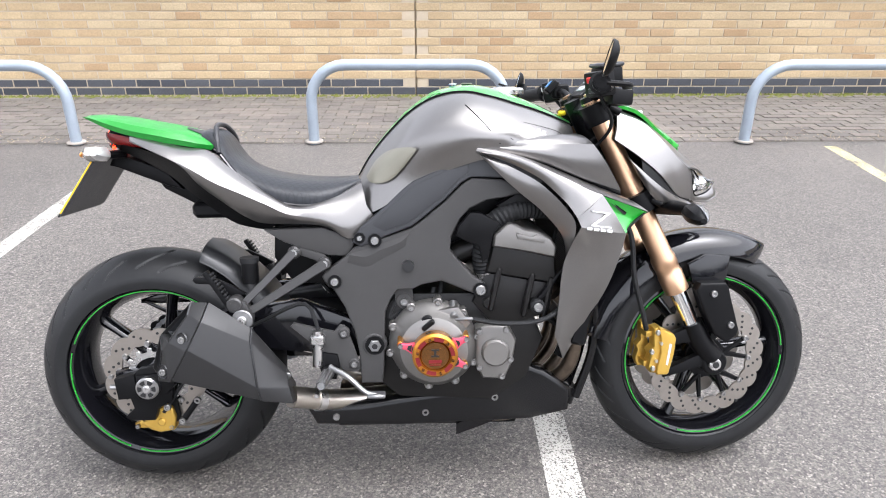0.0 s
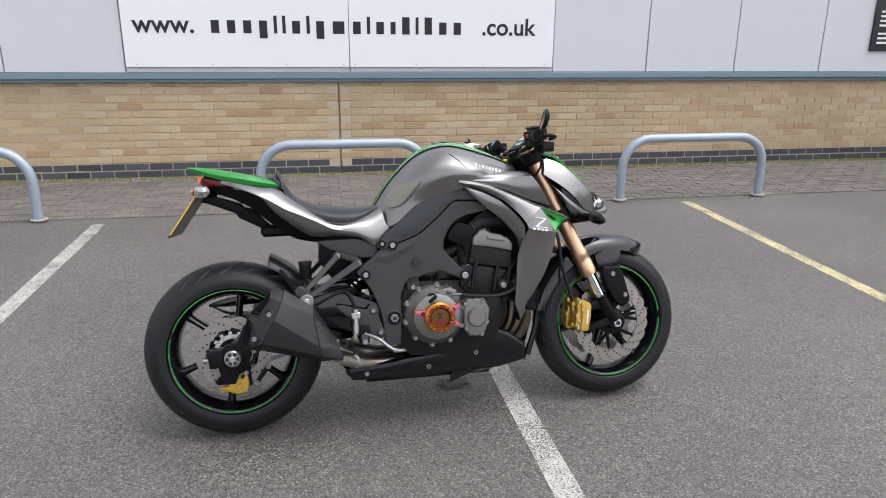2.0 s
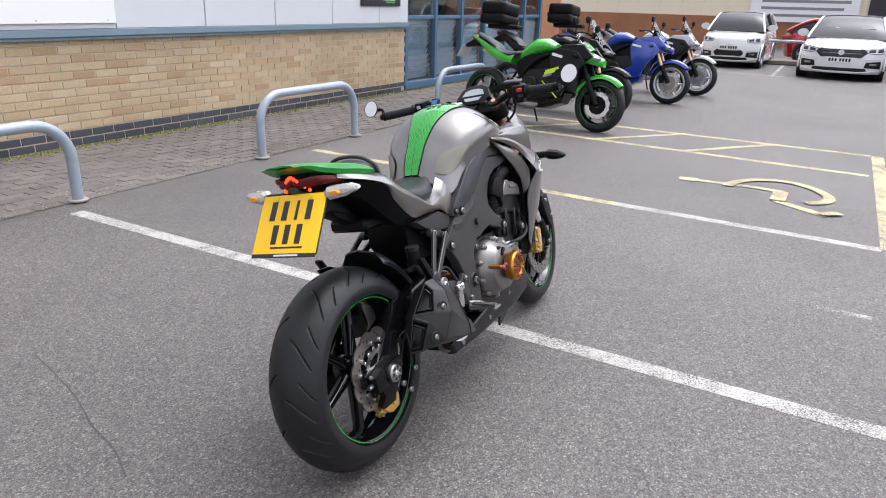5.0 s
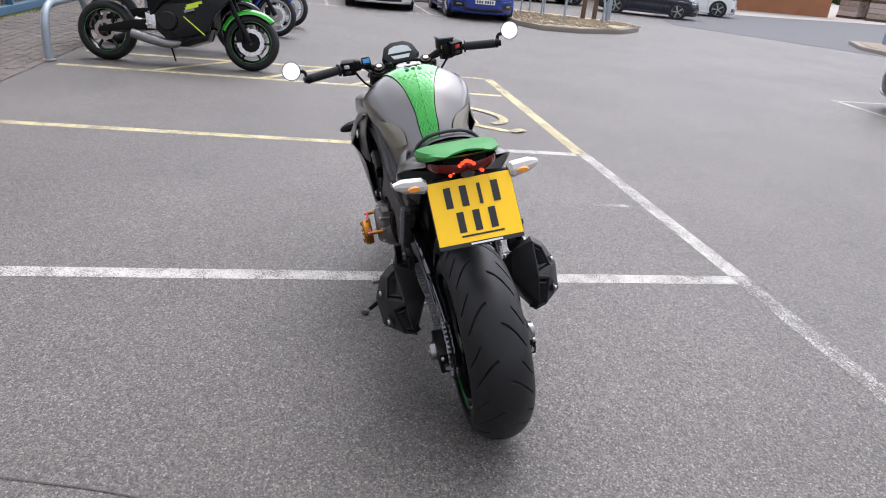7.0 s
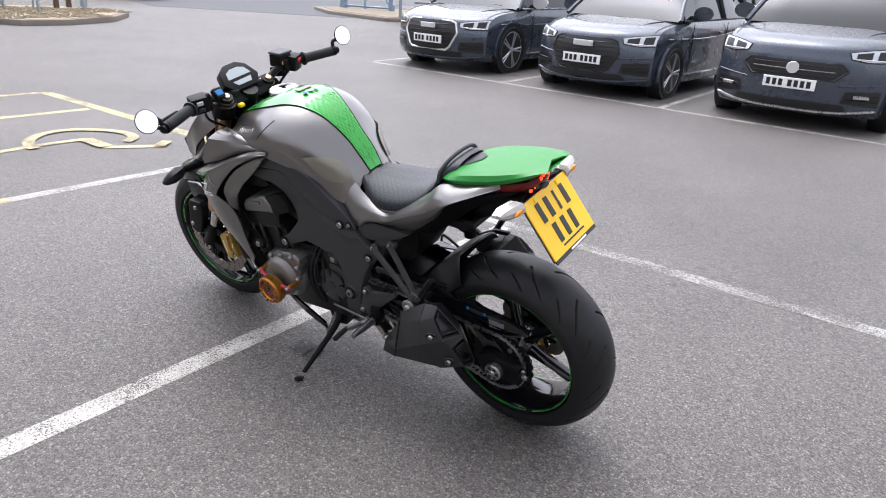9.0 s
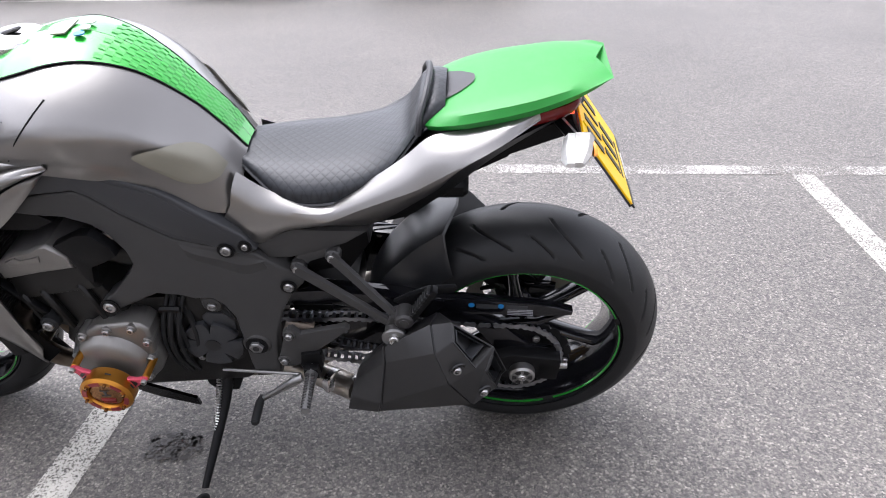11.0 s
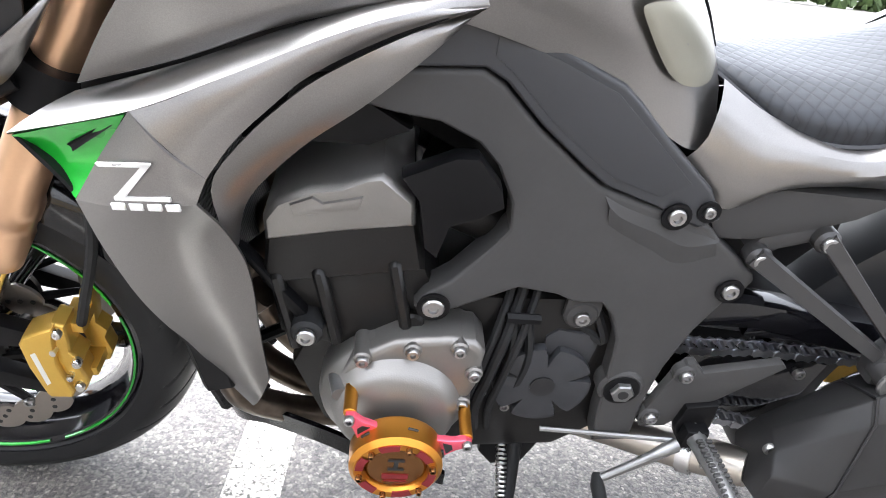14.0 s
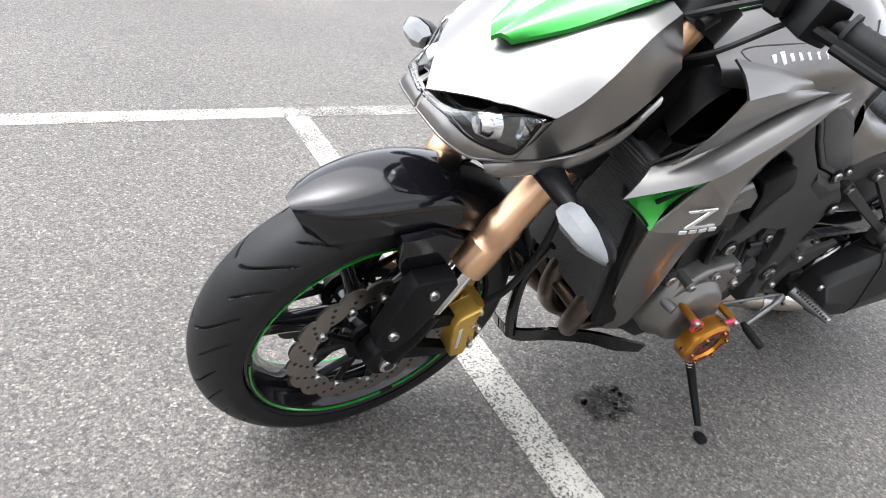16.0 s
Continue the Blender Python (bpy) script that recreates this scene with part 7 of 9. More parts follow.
for s in (1, -1):
    mp = mpart("link_pipe", tube([(.60, s * 0.05, .220), (.51, s * 0.085, .228), (.435, s * 0.130, .246), (.36, s * 0.195, .280)], 0.026, 16, 24), TITAN, moto, "brushed titanium link pipe")
    mpart("pipe_clamp", tube([(.428, s * 0.137, .249), (.413, s * 0.150, .255)], 0.029, 16), STEEL, mp)
    mpart("clamp_bolt", tube([(.420, s * 0.16, .278), (.420, s * 0.185, .278)], 0.006, 8), STEEL, mp)

    NOSE = [(.344, .150, .335), (.348, .185, .352), (.354, .215, .345), (.362, .240, .325), (.371, .246, .286), (.372, .190, .272), (.360, .145, .30)]
    FLAP = [(.270, .165, .430), (.280, .232, .468), (.278, .248, .440), (.292, .270, .338), (.299, .266, .305), (.302, .190, .270), (.290, .145, .36)]
    SEAM = [(.180, .165, .497), (.189, .230, .531), (.181, .272, .497), (.155, .298, .440), (.112, .290, .366), (.095, .190, .325), (.130, .145, .42)]
    ENDS = [(.149, .224, .531), (.147, .252, .508), (.104, .269, .450), (.085, .257, .428), (.062, .233, .343), (.050, .192, .336), (.041, .204, .366), (.068, .213, .449)]
    side = lambda sec: [(x, s * y, z) for x, y, z in sec]
    mix2 = lambda a, b, t: [tuple(np.array(p) * (1 - t) + np.array(q) * t) for p, q in zip(a, b)]
    swell = lambda sec, k: [tuple(np.array(p) + (np.array(p) - np.mean(sec, axis=0)) * k) for p in sec]
    mf = part("silencer", facets([side(mix2(NOSE, FLAP, 0.93)), side(FLAP), side(mix2(FLAP, SEAM, 0.5)), side(SEAM)]), SILENCER, moto, "faceted satin black silencer with twin outlets", angle=28)
    part("silencer_nose", facets([side(swell(NOSE, 0.03)), side(swell(mix2(NOSE, FLAP, 0.94), 0.035))]), SILENCER, mf, angle=28)
    back = lambda sec, d, k: [tuple(np.array(p) + np.array((-d, 0, -0.35 * d))) for p in swell(sec, k)]
    # black band painting the shade in the seam before the end cap
    part("silencer_gap", facets([side(back(SEAM, t, -0.035)) for t in (-0.002, 0.007)], 0), INK_SHADE, mf, angle=28)
    part("silencer_joint", tube([tuple(np.array(p) + np.array((0.003, 0, 0))) for p in side(swell(FLAP, 0.01))[:6]], 0.0020, 6), INK_SHADE, mf)
    ring, ends = side(back(SEAM, 0.004, 0.014)), side(ENDS)
    cap_faces = [(1, 2, 8, 7), (2, 3, 9, 8), (3, 4, 10, 9), (4, 11, 10), (4, 5, 12, 11), (5, 6, 13, 12), (6, 14, 13), (6, 0, 7, 14), (0, 1, 7), (9, 10, 14), (0, 6, 5, 4, 3, 2, 1)]
    bm = bmesh.new()
    cvs = [bm.verts.new(p) for p in ring + ends]
    for q in cap_faces:
        bm.faces.new([cvs[i] for i in q])
    bmesh.ops.recalc_face_normals(bm, faces=bm.faces[:])
    bmesh.ops.bevel(bm, geom=[e for e in bm.edges if len(e.link_faces) == 2 and e.calc_face_angle() > 0.15], offset=0.003, segments=2, affect="EDGES", profile=0.6, clamp_overlap=True)
    bm.verts.index_update()
    part("silencer_cap", from_bm(bm), SILENCER, mf, "black end cap with two outlets", angle=28)
    for q in ((0, 1, 2, 7), (3, 4, 5, 6, 7)):
        q = [np.array(ends[i]) for i in q]
        ctr = sum(q) / len(q)
        push = np.array((0.60, -s * 0.62, -0.30)) * 0.035
        ins = lambda f, d: [ctr + (p - ctr) * f + push * d for p in q]
        part("outlet_frame", grid([ins(1.02, 0.04), ins(0.97, -0.07), ins(0.88, -0.07), ins(0.82, 0.10), ins(0.78, 0.75)], close_v=True), SILENCER, mf, angle=20)
        part("outlet", grid([ins(0.80, 0.2), ins(0.76, 1.0), ins(0.02, 1.0)], close_v=True), INK_SHADE, mf)
        part("outlet_lip", grid([ins(0.66, 0.85), ins(0.66, 0.12), ins(0.61, 0.10), ins(0.58, 0.9)], close_v=True), COVER, mf, angle=20)
    for x, y, z in ((.138, .281, .459), (.087, .272, .381)):
        part("bolt_well", moved(revolve([(0.0, 0.0), (0.013, 0.0), (0.0155, 0.0025), (0.017, 0.0)], 22), pose(x, s * (y - 0.003), z, -6, 0, 28) if s > 0 else pose(x, s * (y - 0.003), z, 6, 0, 152)), INK_SHADE, mf)
        bolt(x, s * (y - 0.002), z, s, 0.0085, mf)
    bolt(.354, s * 0.205, .339, s, 0.009, mf)
# belly pan
BELLY = [(.382, .224), (.527, .231), (.671, .252), (.842, .275), (.904, .347), (.985, .315), (1.055, .268), (1.052, .205), (.95, .180), (.83, .176), (.613, .168), (.409, .174)]
for s in (-1,):
    bp = mpart("belly_pan", prism(BELLY, s * 0.085, s * 0.130, 0.017, 4), BELLY_BLACK, moto, "gloss black belly pan")
    for x, z in ((.685, .205), (.86, .245), (.46, .198)):
        bolt(x, s * 0.127, z, s, 0.009, bp, trued=True)
mpart("collector_pipe", tube([(1.00, -.05, .285), (.965, -.065, .225), (.92, -.075, .190), (.85, -.075, .186), (.70, -.06, .190), (.50, -.07, .195), (.40, -.10, .215)], [0.026, 0.030, 0.034, 0.034, 0.034, 0.032, 0.030], 18, 30), HEAT, moto, "heat-stained exhaust collector pipe")
mpart("belly_floor", box(.46, .92, -0.1, 0.02, .158, .170, 0.004), PLASTIC, moto)
part("belly_lip", both(shell([(1.100, 0.0, .205), (1.092, .05, .213), (1.03, .105, .258), (.95, .138, .262), (.87, .143, .225), (.76, .142, .170)], [(1.085, 0.0, .165), (1.076, .05, .173), (1.02, .098, .214), (.94, .130, .216), (.86, .138, .178), (.76, .138, .140)], 24, 4, 0.0, 0.008)), BELLY_BLACK, moto, "black blade along the belly pan")
for s in (1, -1):
    part("chin_strut", tube([(1.088, s * 0.045, .195), (1.122, s * 0.05, .30), (1.134, s * 0.055, .40), (1.122, s * 0.07, .48)], [0.013, 0.012, 0.010, 0.009], 8, 16), BELLY_BLACK, moto)

# radiator
mpart("radiator", moved(box(-0.018, 0.018, -0.155, 0.155, -0.175, 0.185, 0.006), pose(1.092, 0, .575, 0, 12, 0)), CORE, moto, "black finned radiator")
for s in (1, -1):
    mpart("radiator_tank", moved(box(-0.022, 0.022, s * 0.165 - 0.012, s * 0.165 + 0.012, -0.18, 0.19, 0.008), pose(1.092, 0, .575, 0, 12, 0)), PLASTIC, moto)
    mpart("radiator_bracket", tube([(1.07, s * 0.12, .40), (.98, s * 0.13, .46)], 0.008, 8), PLASTIC, moto)
mpart("radiator_shroud", join(prism([(1.03, .76), (1.10, .78), (1.14, .72), (1.10, .70)], -0.14, 0.14, 0.008), prism([(1.04, .80), (1.09, .86), (1.15, .78), (1.12, .75)], -0.11, 0.11, 0.008)), PLASTIC, moto)

# side shrouds
CREASE = [(1.204, .215, .722), (1.088, .243, .766), (1.010, .238, .801), (.923, .228, .841), (.866, .214, .858), (.805, .197, .865)]
TOP_EDGE = [(1.150, .190, .755), (1.052, .200, .794), (.962, .196, .832), (.893, .192, .856), (.841, .190, .869), (.812, .188, .872)]
SLIT = [(1.036, .266, .696), (1.028, .258, .717), (1.007, .247, .747), (.976, .238, .778), (.946, .230, .804), (.879, .212, .838), (.805, .197, .864)]
ARCH = [(1.018, .205, .612), (1.014, .206, .640), (1.004, .208, .670), (.982, .208, .699), (.948, .208, .734), (.905, .208, .769), (.859, .204, .811), (.808, .194, .862)]
FRONT = [(1.147, .239, .675), (1.134, .232, .614), (1.111, .224, .545), (1.074, .206, .465), (1.019, .188, .357)]
INNER = [(1.036, .266, .696), (1.020, .240, .650), (1.006, .226, .600), (.999, .218, .500), (.994, .208, .425)]
for s in (1, -1):
    f = (lambda g: g) if s > 0 else flip_y
    up = part("upper_shroud", f(cowl([(1.070, .216, .878), (.983, .200, .878), (.925, .192, .876), (.842, .182, .874)], [(1.138, .211, .772), (1.052, .206, .800), (.962, .198, .836), (.834, .184, .864)], (0.0, 0.008, 0.004), 22, 6)), GRAPHITE, moto, "graphite painted upper shroud")
    part("shroud_top", f(cowl([(1.070, .216, .878), (.983, .200, .878), (.925, .192, .876), (.842, .182, .874)], [(1.045, .148, .900), (.97, .166, .896), (.915, .176, .888), (.842, .178, .878)], (0.0, 0.002, 0.005), 18, 4)), GRAPHITE, up)
    # black sheet painting the shade between the upper and side shrouds
    part("shroud_gap", f(cowl([(1.140, .196, .772), (1.052, .194, .802), (.962, .186, .838), (.85, .176, .866)], [(1.150, .180, .748), (1.052, .184, .788), (.962, .182, .826), (.85, .176, .856)], (0, 0.001, 0), 14, 3)), INK_SHADE, up)
    lo = part("side_shroud", f(cowl(TOP_EDGE, [(1.204, .215, .722)] + CREASE[1:], (0.0, 0.003, 0.003), 28, 4)), GRAPHITE, moto, "graphite painted side shroud")
    part("shroud_face", f(cowl(CREASE[1:], SLIT[1:], (0.0, 0.005, 0.0), 28, 6)), GRAPHITE, lo)
    part("shroud_face", f(cowl([(1.088, .243, .766), (1.118, .243, .722), (1.147, .239, .675)], [(1.028, .258, .717), (1.032, .263, .707), (1.036, .266, .696)], (0.0, 0.010, 0.0), 16, 8)), GRAPHITE, lo)
    part("shroud_blade", f(cowl(FRONT, INNER, (0.0, 0.010, 0.0), 24, 8)), GRAPHITE, lo)
    part("shroud_arm", f(cowl([(1.026, .232, .648), (1.030, .236, .700), (1.000, .232, .744), (.970, .226, .774), (.940, .220, .798), (.872, .204, .834), (.806, .193, .861)], ARCH, (0, 0.004, 0.0), 24, 4)), GRAPHITE, lo)
    part("green_inlet", f(cowl([(1.200, .211, .720), (1.146, .226, .742), (1.092, .238, .762)], [(1.148, .235, .678), (1.147, .236, .678), (1.146, .237, .677)], (0.0, -0.012, 0.0), 16, 8)), LIME, lo, "lime green air inlet")
    part("inlet_slot", f(cowl([(1.100, .2325, .757), (1.150, .2225, .722)], [(1.106, .2325, .748), (1.146, .2235, .716)], (0, -0.002, 0), 8, 3)), PLASTIC, lo)
    part("shroud_edge", f(cowl([(1.200, .214, .719), (1.147, .237, .674), (1.111, .222, .545), (1.019, .187, .357)], [(1.160, .170, .705), (1.118, .178, .660), (1.085, .175, .545), (1.005, .160, .360)], (0.002, 0.0, -0.002), 22, 4)), PLASTIC, lo)
    # mark on the shroud: a slanted shape over four small bars
    mark = Matrix.Translation((1.082, s * 0.2635, .704)) @ Matrix.Rotation(radians(s * -10), 4, "Z") @ Matrix.Rotation(radians(9), 4, "Y")
    for o in ([(-.018, .026), (.030, .026), (.028, .0228), (-.016, .0228)], [(-.018, .025), (-.011, .025), (.024, -.006), (.014, -.006)], [(-.026, -.0055), (.024, -.0055), (.024, -.0090), (-.026, -.0090)]):
        part("shroud_mark", moved(prism([(u, v) for u, v in o] if s > 0 else [(-u, v) for u, v in o], -0.0014, 0.0014), mark), DECAL, lo)
    for k in range(4):
        part("shroud_mark", moved(box(-0.0065, 0.0065, -0.0014, 0.0014, -0.0035, 0.0035, 0.0008), mark @ pose(-0.026 + 0.0165 * k, 0, -0.0155)), DECAL, lo)
    part("head_panel", f(cowl([(1.045, .130, .880), (1.075, .115, .86), (1.09, .10, .80)], [(1.00, .150, .862), (1.07, .165, .842), (1.12, .17, .79)], (0, .004, 0), 10, 4)), PLASTIC, moto)

# rear caliper bracket and its link
bk = part("caliper_bracket", prism([(-.048, .313), (-.02, .340), (.02, .347), (.045, .405), (.078, .40), (.062, .33), (.055, .255), (.02, .236), (.008, .204), (-.05, .205), (-.062, .217), (-.040, .237), (-.052, .28)], -0.142, -0.120, 0.004, 2), PLASTIC, moto, "black rear caliper bracket")
part("brake_link", tube([(.12, -.146, .26), (.079, -.146, .206)], 0.008, 10), PLASTIC, moto)
for x, z in ((.12, .26), (.079, .206), (.045, .243)):
    bolt(x, -0.150, z, -1, 0.009, bk)
fpart("lever_block", join(moved(box(-0.026, 0.026, -0.024, 0.024, -0.018, 0.018, 0.007, 2), pose(1.122, -0.195, 0.978, 0, 4, 8)), tube([(1.10, -.165, .985), (1.13, -.13, .965), (1.15, -.10, .93)], 0.005, 8, 12)), PLASTIC)
# controls near the feet
mpart("gear_lever", join(tube([(.476, .182, .324), (.500, .190, .318), (.535, .193, .292), (.572, .196, .266)], [0.010, 0.006, 0.0055, 0.005], 10, 16), tube([(.484, .184, .312), (.508, .190, .300), (.540, .193, .280), (.568, .196, .264)], [0.006, 0.004, 0.004, 0.004], 8, 16)), PEG_ALLOY, moto, "alloy gear lever with a rubber toe piece")
mpart("toe_rubber", tube([(.572, .190, .268), (.574, .205, .266), (.574, .250, .262), (.574, .254, .262)], [0.006, 0.0095, 0.0095, 0.006], 12), RUBBER, moto)
mpart("gear_rod", tube([(.480, .178, .328), (.655, .160, .318)], 0.0034, 8), PEG_ALLOY, moto)
mpart("brake_pedal", tube([(.455, -.178, .352), (.50, -.20, .335), (.545, -.215, .300), (.575, -.215, .293)], [0.007, 0.007, 0.0065, 0.006], 10, 16), PEG_ALLOY, moto, "alloy brake pedal")
mpart("pedal_pad", box(.545, .590, -0.228, -0.202, .289, .299, 0.003), PEG_ALLOY, moto)
mpart("brake_cylinder", join(tube([(.425, -.168, .35), (.428, -.168, .44)], [0.013, 0.012], 12), box(.41, .445, -0.182, -0.155, .405, .43, 0.004)), STEEL, moto)
mpart("brake_fluid_pot", tube([(.265, -.125, .55), (.265, -.125, .60)], 0.021, 16), PLASTIC, moto)
mpart("pot_lid", tube([(.265, -.125, .60), (.265, -.125, .612)], 0.023, 16), RUBBER, moto)
mpart("brake_line", tube([(.43, -.165, .44), (.40, -.15, .50), (.30, -.14, .46), (.15, -.13, .38), (.03, -.13, .22)], 0.005, 6, 24), RUBBER, moto)
rc = part("rear_caliper", join(prism([(-.034, .190), (-.018, .196), (-.015, .218), (.0, .236), (.022, .242), (.046, .228), (.052, .200), (.046, .168), (.010, .162), (-.012, .170)], -0.086, -0.124, 0.007, 3), prism([(-.055, .184), (-.035, .193), (-.012, .184), (-.012, .172), (-.046, .171)], -0.098, -0.116, 0.005, 2)), CALIPER, moto, "gold painted rear brake caliper")
part("caliper_piston", disc_y(.018, .192, -0.120, -0.130, 0.010, 18, 0.003), CALIPER, rc)
part("caliper_piston", disc_y(.022, .225, -0.120, -0.130, 0.007, 18, 0.002), CALIPER, rc)
for x, z in ((-.044, .180), (.040, .176)):
    bolt(x, -0.118, z, -1, 0.006, rc)
mpart("caliper_bracket", prism([(.01, .27), (.055, .27), (.065, .19), (.04, .18)], -0.104, -0.112, 0.003), PLASTIC, moto)
# side stand
foot = Vector((.712, .318, .083))
st = mpart("side_stand", tube([(.672, .120, .250), (.678, .160, .205), tuple(foot + Vector((-0.004, -0.02, 0.012)))], [0.013, 0.011, 0.008], 12, 14), PLASTIC, moto, "black side stand, folded out")
mpart("stand_foot", moved(revolve([(0.0, -0.003), (0.015, -0.003), (0.016, 0.0), (0.0, 0.004)], 18), Matrix.Translation(foot) @ Matrix.Rotation(radians(10), 4, "X") @ Matrix.Rotation(radians(90), 4, "X")), PLASTIC, st)
coil = [tuple(Vector(along((.690, .128, .245), (.690, .225, .150), k / 160)) + Matrix.Rotation(radians(-50), 3, "X") @ Vector((0.0075 * math.cos(k * 0.9), 0.0, 0.0075 * math.sin(k * 0.9)))) for k in range(161)]
mpart("stand_spring", tube(coil, 0.0016, 5), STEEL, st)
mpart("stand_bracket", prism([(.622, .300), (.690, .310), (.722, .290), (.722, .225), (.700, .195), (.655, .200), (.640, .235)], 0.085, 0.128, 0.006), PLASTIC, moto)
bolt(.705, .132, .245, 1, 0.010, moto)
bolt(.665, .132, .262, 1, 0.009, moto)

# ---- parked motorcycles ----
BIKE_GREEN = make_flake("bright_green_paint", (0.03, 0.42, 0.02), 0.25, 0.1)
BIKE_BLUE = make_flake("deep_blue_paint", (0.012, 0.05, 0.34), 0.22, 0.3)
BIKE_BLACK = mat("gloss_black_fairing", (0.005, 0.005, 0.006), 0.16, var=0.2, spec=0.22)
BIKE_GREY = make_flake("pale_grey_paint", (0.50, 0.51, 0.53), 0.28, 0.3)
LIME_PRINT = mat("yellow_green_print", srgb(190, 220, 40), 0.35, var=0.05)
PALE_RIM = mat("pale_alloy_rim", (0.62, 0.63, 0.64), 0.3, 0.7, var=0.06)
SCREEN_GLASS = make_glass("wind_screen", (0.75, 0.80, 0.82), 0.03)


def fairing_side(outline, y0, y1, bevel=0.012):
    return prism(outline, y0, y1, bevel, 3)


def parked_bike(label, at, paint, dark, rim, stripe, tall=False, box_rear=False, guard=None, print_mat=None, wheelbase=1.41, top_paint=None):
    """A faired road motorcycle on its side stand; x ahead."""
    b = thing("parked_motorcycle", label, "motorcycle", "parked motorcycles by the showroom", at=at)
    W = wheelbase
    rw = make_wheel("rear_wheel", b, 0.310, 0.080, 0.088, 0.066, 0.222, pose(0, 0, 0.31), None, 6, stripe, rim, rim)
    fw = make_wheel("front_wheel", b, 0.300, 0.060, 0.064, 0.050, 0.222, pose(W, 0, 0.30), None, 6, stripe, rim, rim)
    part("brake_disc", petal_disc(0.11, 0.07, -0.085, 0.005, 10), DISC, rw)
    for s in (1, -1):
        part("brake_disc", petal_disc(0.15, 0.10, s * 0.065, 0.005, 12), STEEL, fw)
        part("disc_carrier", ring_y(0.03, 0.105, s * 0.060, s * 0.064, 24), DISC if tall else PLASTIC, fw)
        part("fork_leg", tube([(W - 0.32, s * 0.1, 0.92), (W - 0.13, s * 0.1, 0.52)], 0.026, 14), PLASTIC if not tall else BRONZE, b)
        part("fork_slider", tube([(W - 0.14, s * 0.1, 0.54), (W, s * 0.1, 0.30)], [0.03, 0.034], 14), PLASTIC, b)
        part("caliper", prism([(W - 0.16, 0.40), (W - 0.08, 0.42), (W - 0.07, 0.30), (W - 0.14, 0.29)], s * 0.07, s * 0.11, 0.01), PLASTIC, b)
        part("swingarm", prism([(0.55, 0.46), (0.3, 0.44), (-0.06, 0.34), (-0.06, 0.28), (0.3, 0.33), (0.55, 0.36)], s * 0.07, s * 0.105, 0.01), PLASTIC, b)
        part("peg", tube([(0.50, s * 0.13, 0.40), (0.50, s * 0.27, 0.40)], 0.012, 8), STEEL, b)
        part("peg_plate", prism([(0.44, 0.52), (0.56, 0.50), (0.55, 0.36), (0.46, 0.36)], s * 0.12, s * 0.14, 0.006), STEEL if not tall else PLASTIC, b)
        part("frame_tube", tube([(0.50, s * 0.12, 0.50), (0.72, s * 0.15, 0.74), (1.0, s * 0.10, 0.86)], 0.022, 10, 14), PLASTIC, b)
        part("front_indicator", loft([[(W - 0.30 + 0.03 * math.cos(a), s * (0.18 + 0.08 * t), 0.80 + 0.02 * math.sin(a) * (1 - 0.5 * t)) for a in np.linspace(0, 6.283, 9)[:-1]] for t in (0, 0.5, 1)]), PLASTIC, b)
        part("grip", tube([(W - 0.40, s * 0.24, 1.02), (W - 0.46, s * 0.36, 1.0)], 0.017, 12), RUBBER, b)
        part("lever", tube([(W - 0.37, s * 0.22, 1.0), (W - 0.39, s * 0.36, 0.985)], 0.006, 6), STEEL, b)
        mir = part("mirror", join(tube([(W - 0.34, s * 0.2, 1.03), (W - 0.30, s * 0.27, 1.14)], 0.007, 6), moved(revolve([(0.0, -0.02), (0.035, -0.015), (0.048, 0.0), (0.045, 0.008), (0.0, 0.008)], 20), pose(W - 0.31, s * 0.30, 1.17, 0, 0, 80))), PLASTIC, b)
        # fairing panels
        side = [(W - 0.62, 0.80), (W - 0.50, 0.88), (W - 0.28, 0.86), (W - 0.16, 0.74), (W - 0.34, 0.56), (W - 0.42, 0.36), (W - 0.72, 0.28), (W - 0.80, 0.34), (W - 0.55, 0.52), (W - 0.60, 0.66)]
        fs = part("fairing_side", fairing_side(side, s * 0.15, s * 0.205), dark, b)
        part("fairing_top", fairing_side([(W - 0.64, 0.84), (W - 0.45, 0.93), (W - 0.22, 0.94), (W - 0.10, 0.82), (W - 0.20, 0.76), (W - 0.40, 0.84)], s * 0.12, s * 0.185), top_paint or paint, b)
        if print_mat:
            for k in range(3):
                part("fairing_print", moved(box(-0.085 + 0.02 * k, 0.085 - 0.01 * k, -0.002, 0.002, -0.013, 0.013), pose(W - 0.56 - 0.03 * k, s * 0.207, 0.64 - 0.035 * k, 0, -18, 0)), print_mat if k < 2 else SIGN_GREY, fs)
            part("fairing_print", moved(box(-0.14, 0.14, -0.002, 0.002, -0.006, 0.006), pose(W - 0.56, s * 0.207, 0.42, 0, 38, 0)), print_mat, fs)
        part("name_bar", moved(box(-0.07, 0.07, -0.002, 0.002, -0.015, 0.015), pose(W - 0.52, s * 0.207, 0.80, 0, 10, 0)), DECAL, fs)
        part("tail_side", shell([(-0.28, s * 0.05, 1.00), (-0.08, s * 0.10, 0.92), (0.14, s * 0.13, 0.83), (0.40, s * 0.12, 0.78)], [(-0.25, s * 0.05, 0.95), (-0.04, s * 0.10, 0.82), (0.14, s * 0.13, 0.72), (0.36, s * 0.12, 0.68)], 18, 4, s * 0.01, s * 0.006), paint, b)
    # nose, lamp, screen
    rows = []
    for t in np.linspace(0, 1, 8):
        x = W - 0.36 + 0.34 * t
        hw = 0.17 * (1 - t ** 2.2 * 0.72)
        zc, hh = 0.86 - 0.10 * t, 0.10 * (1 - 0.55 * t)
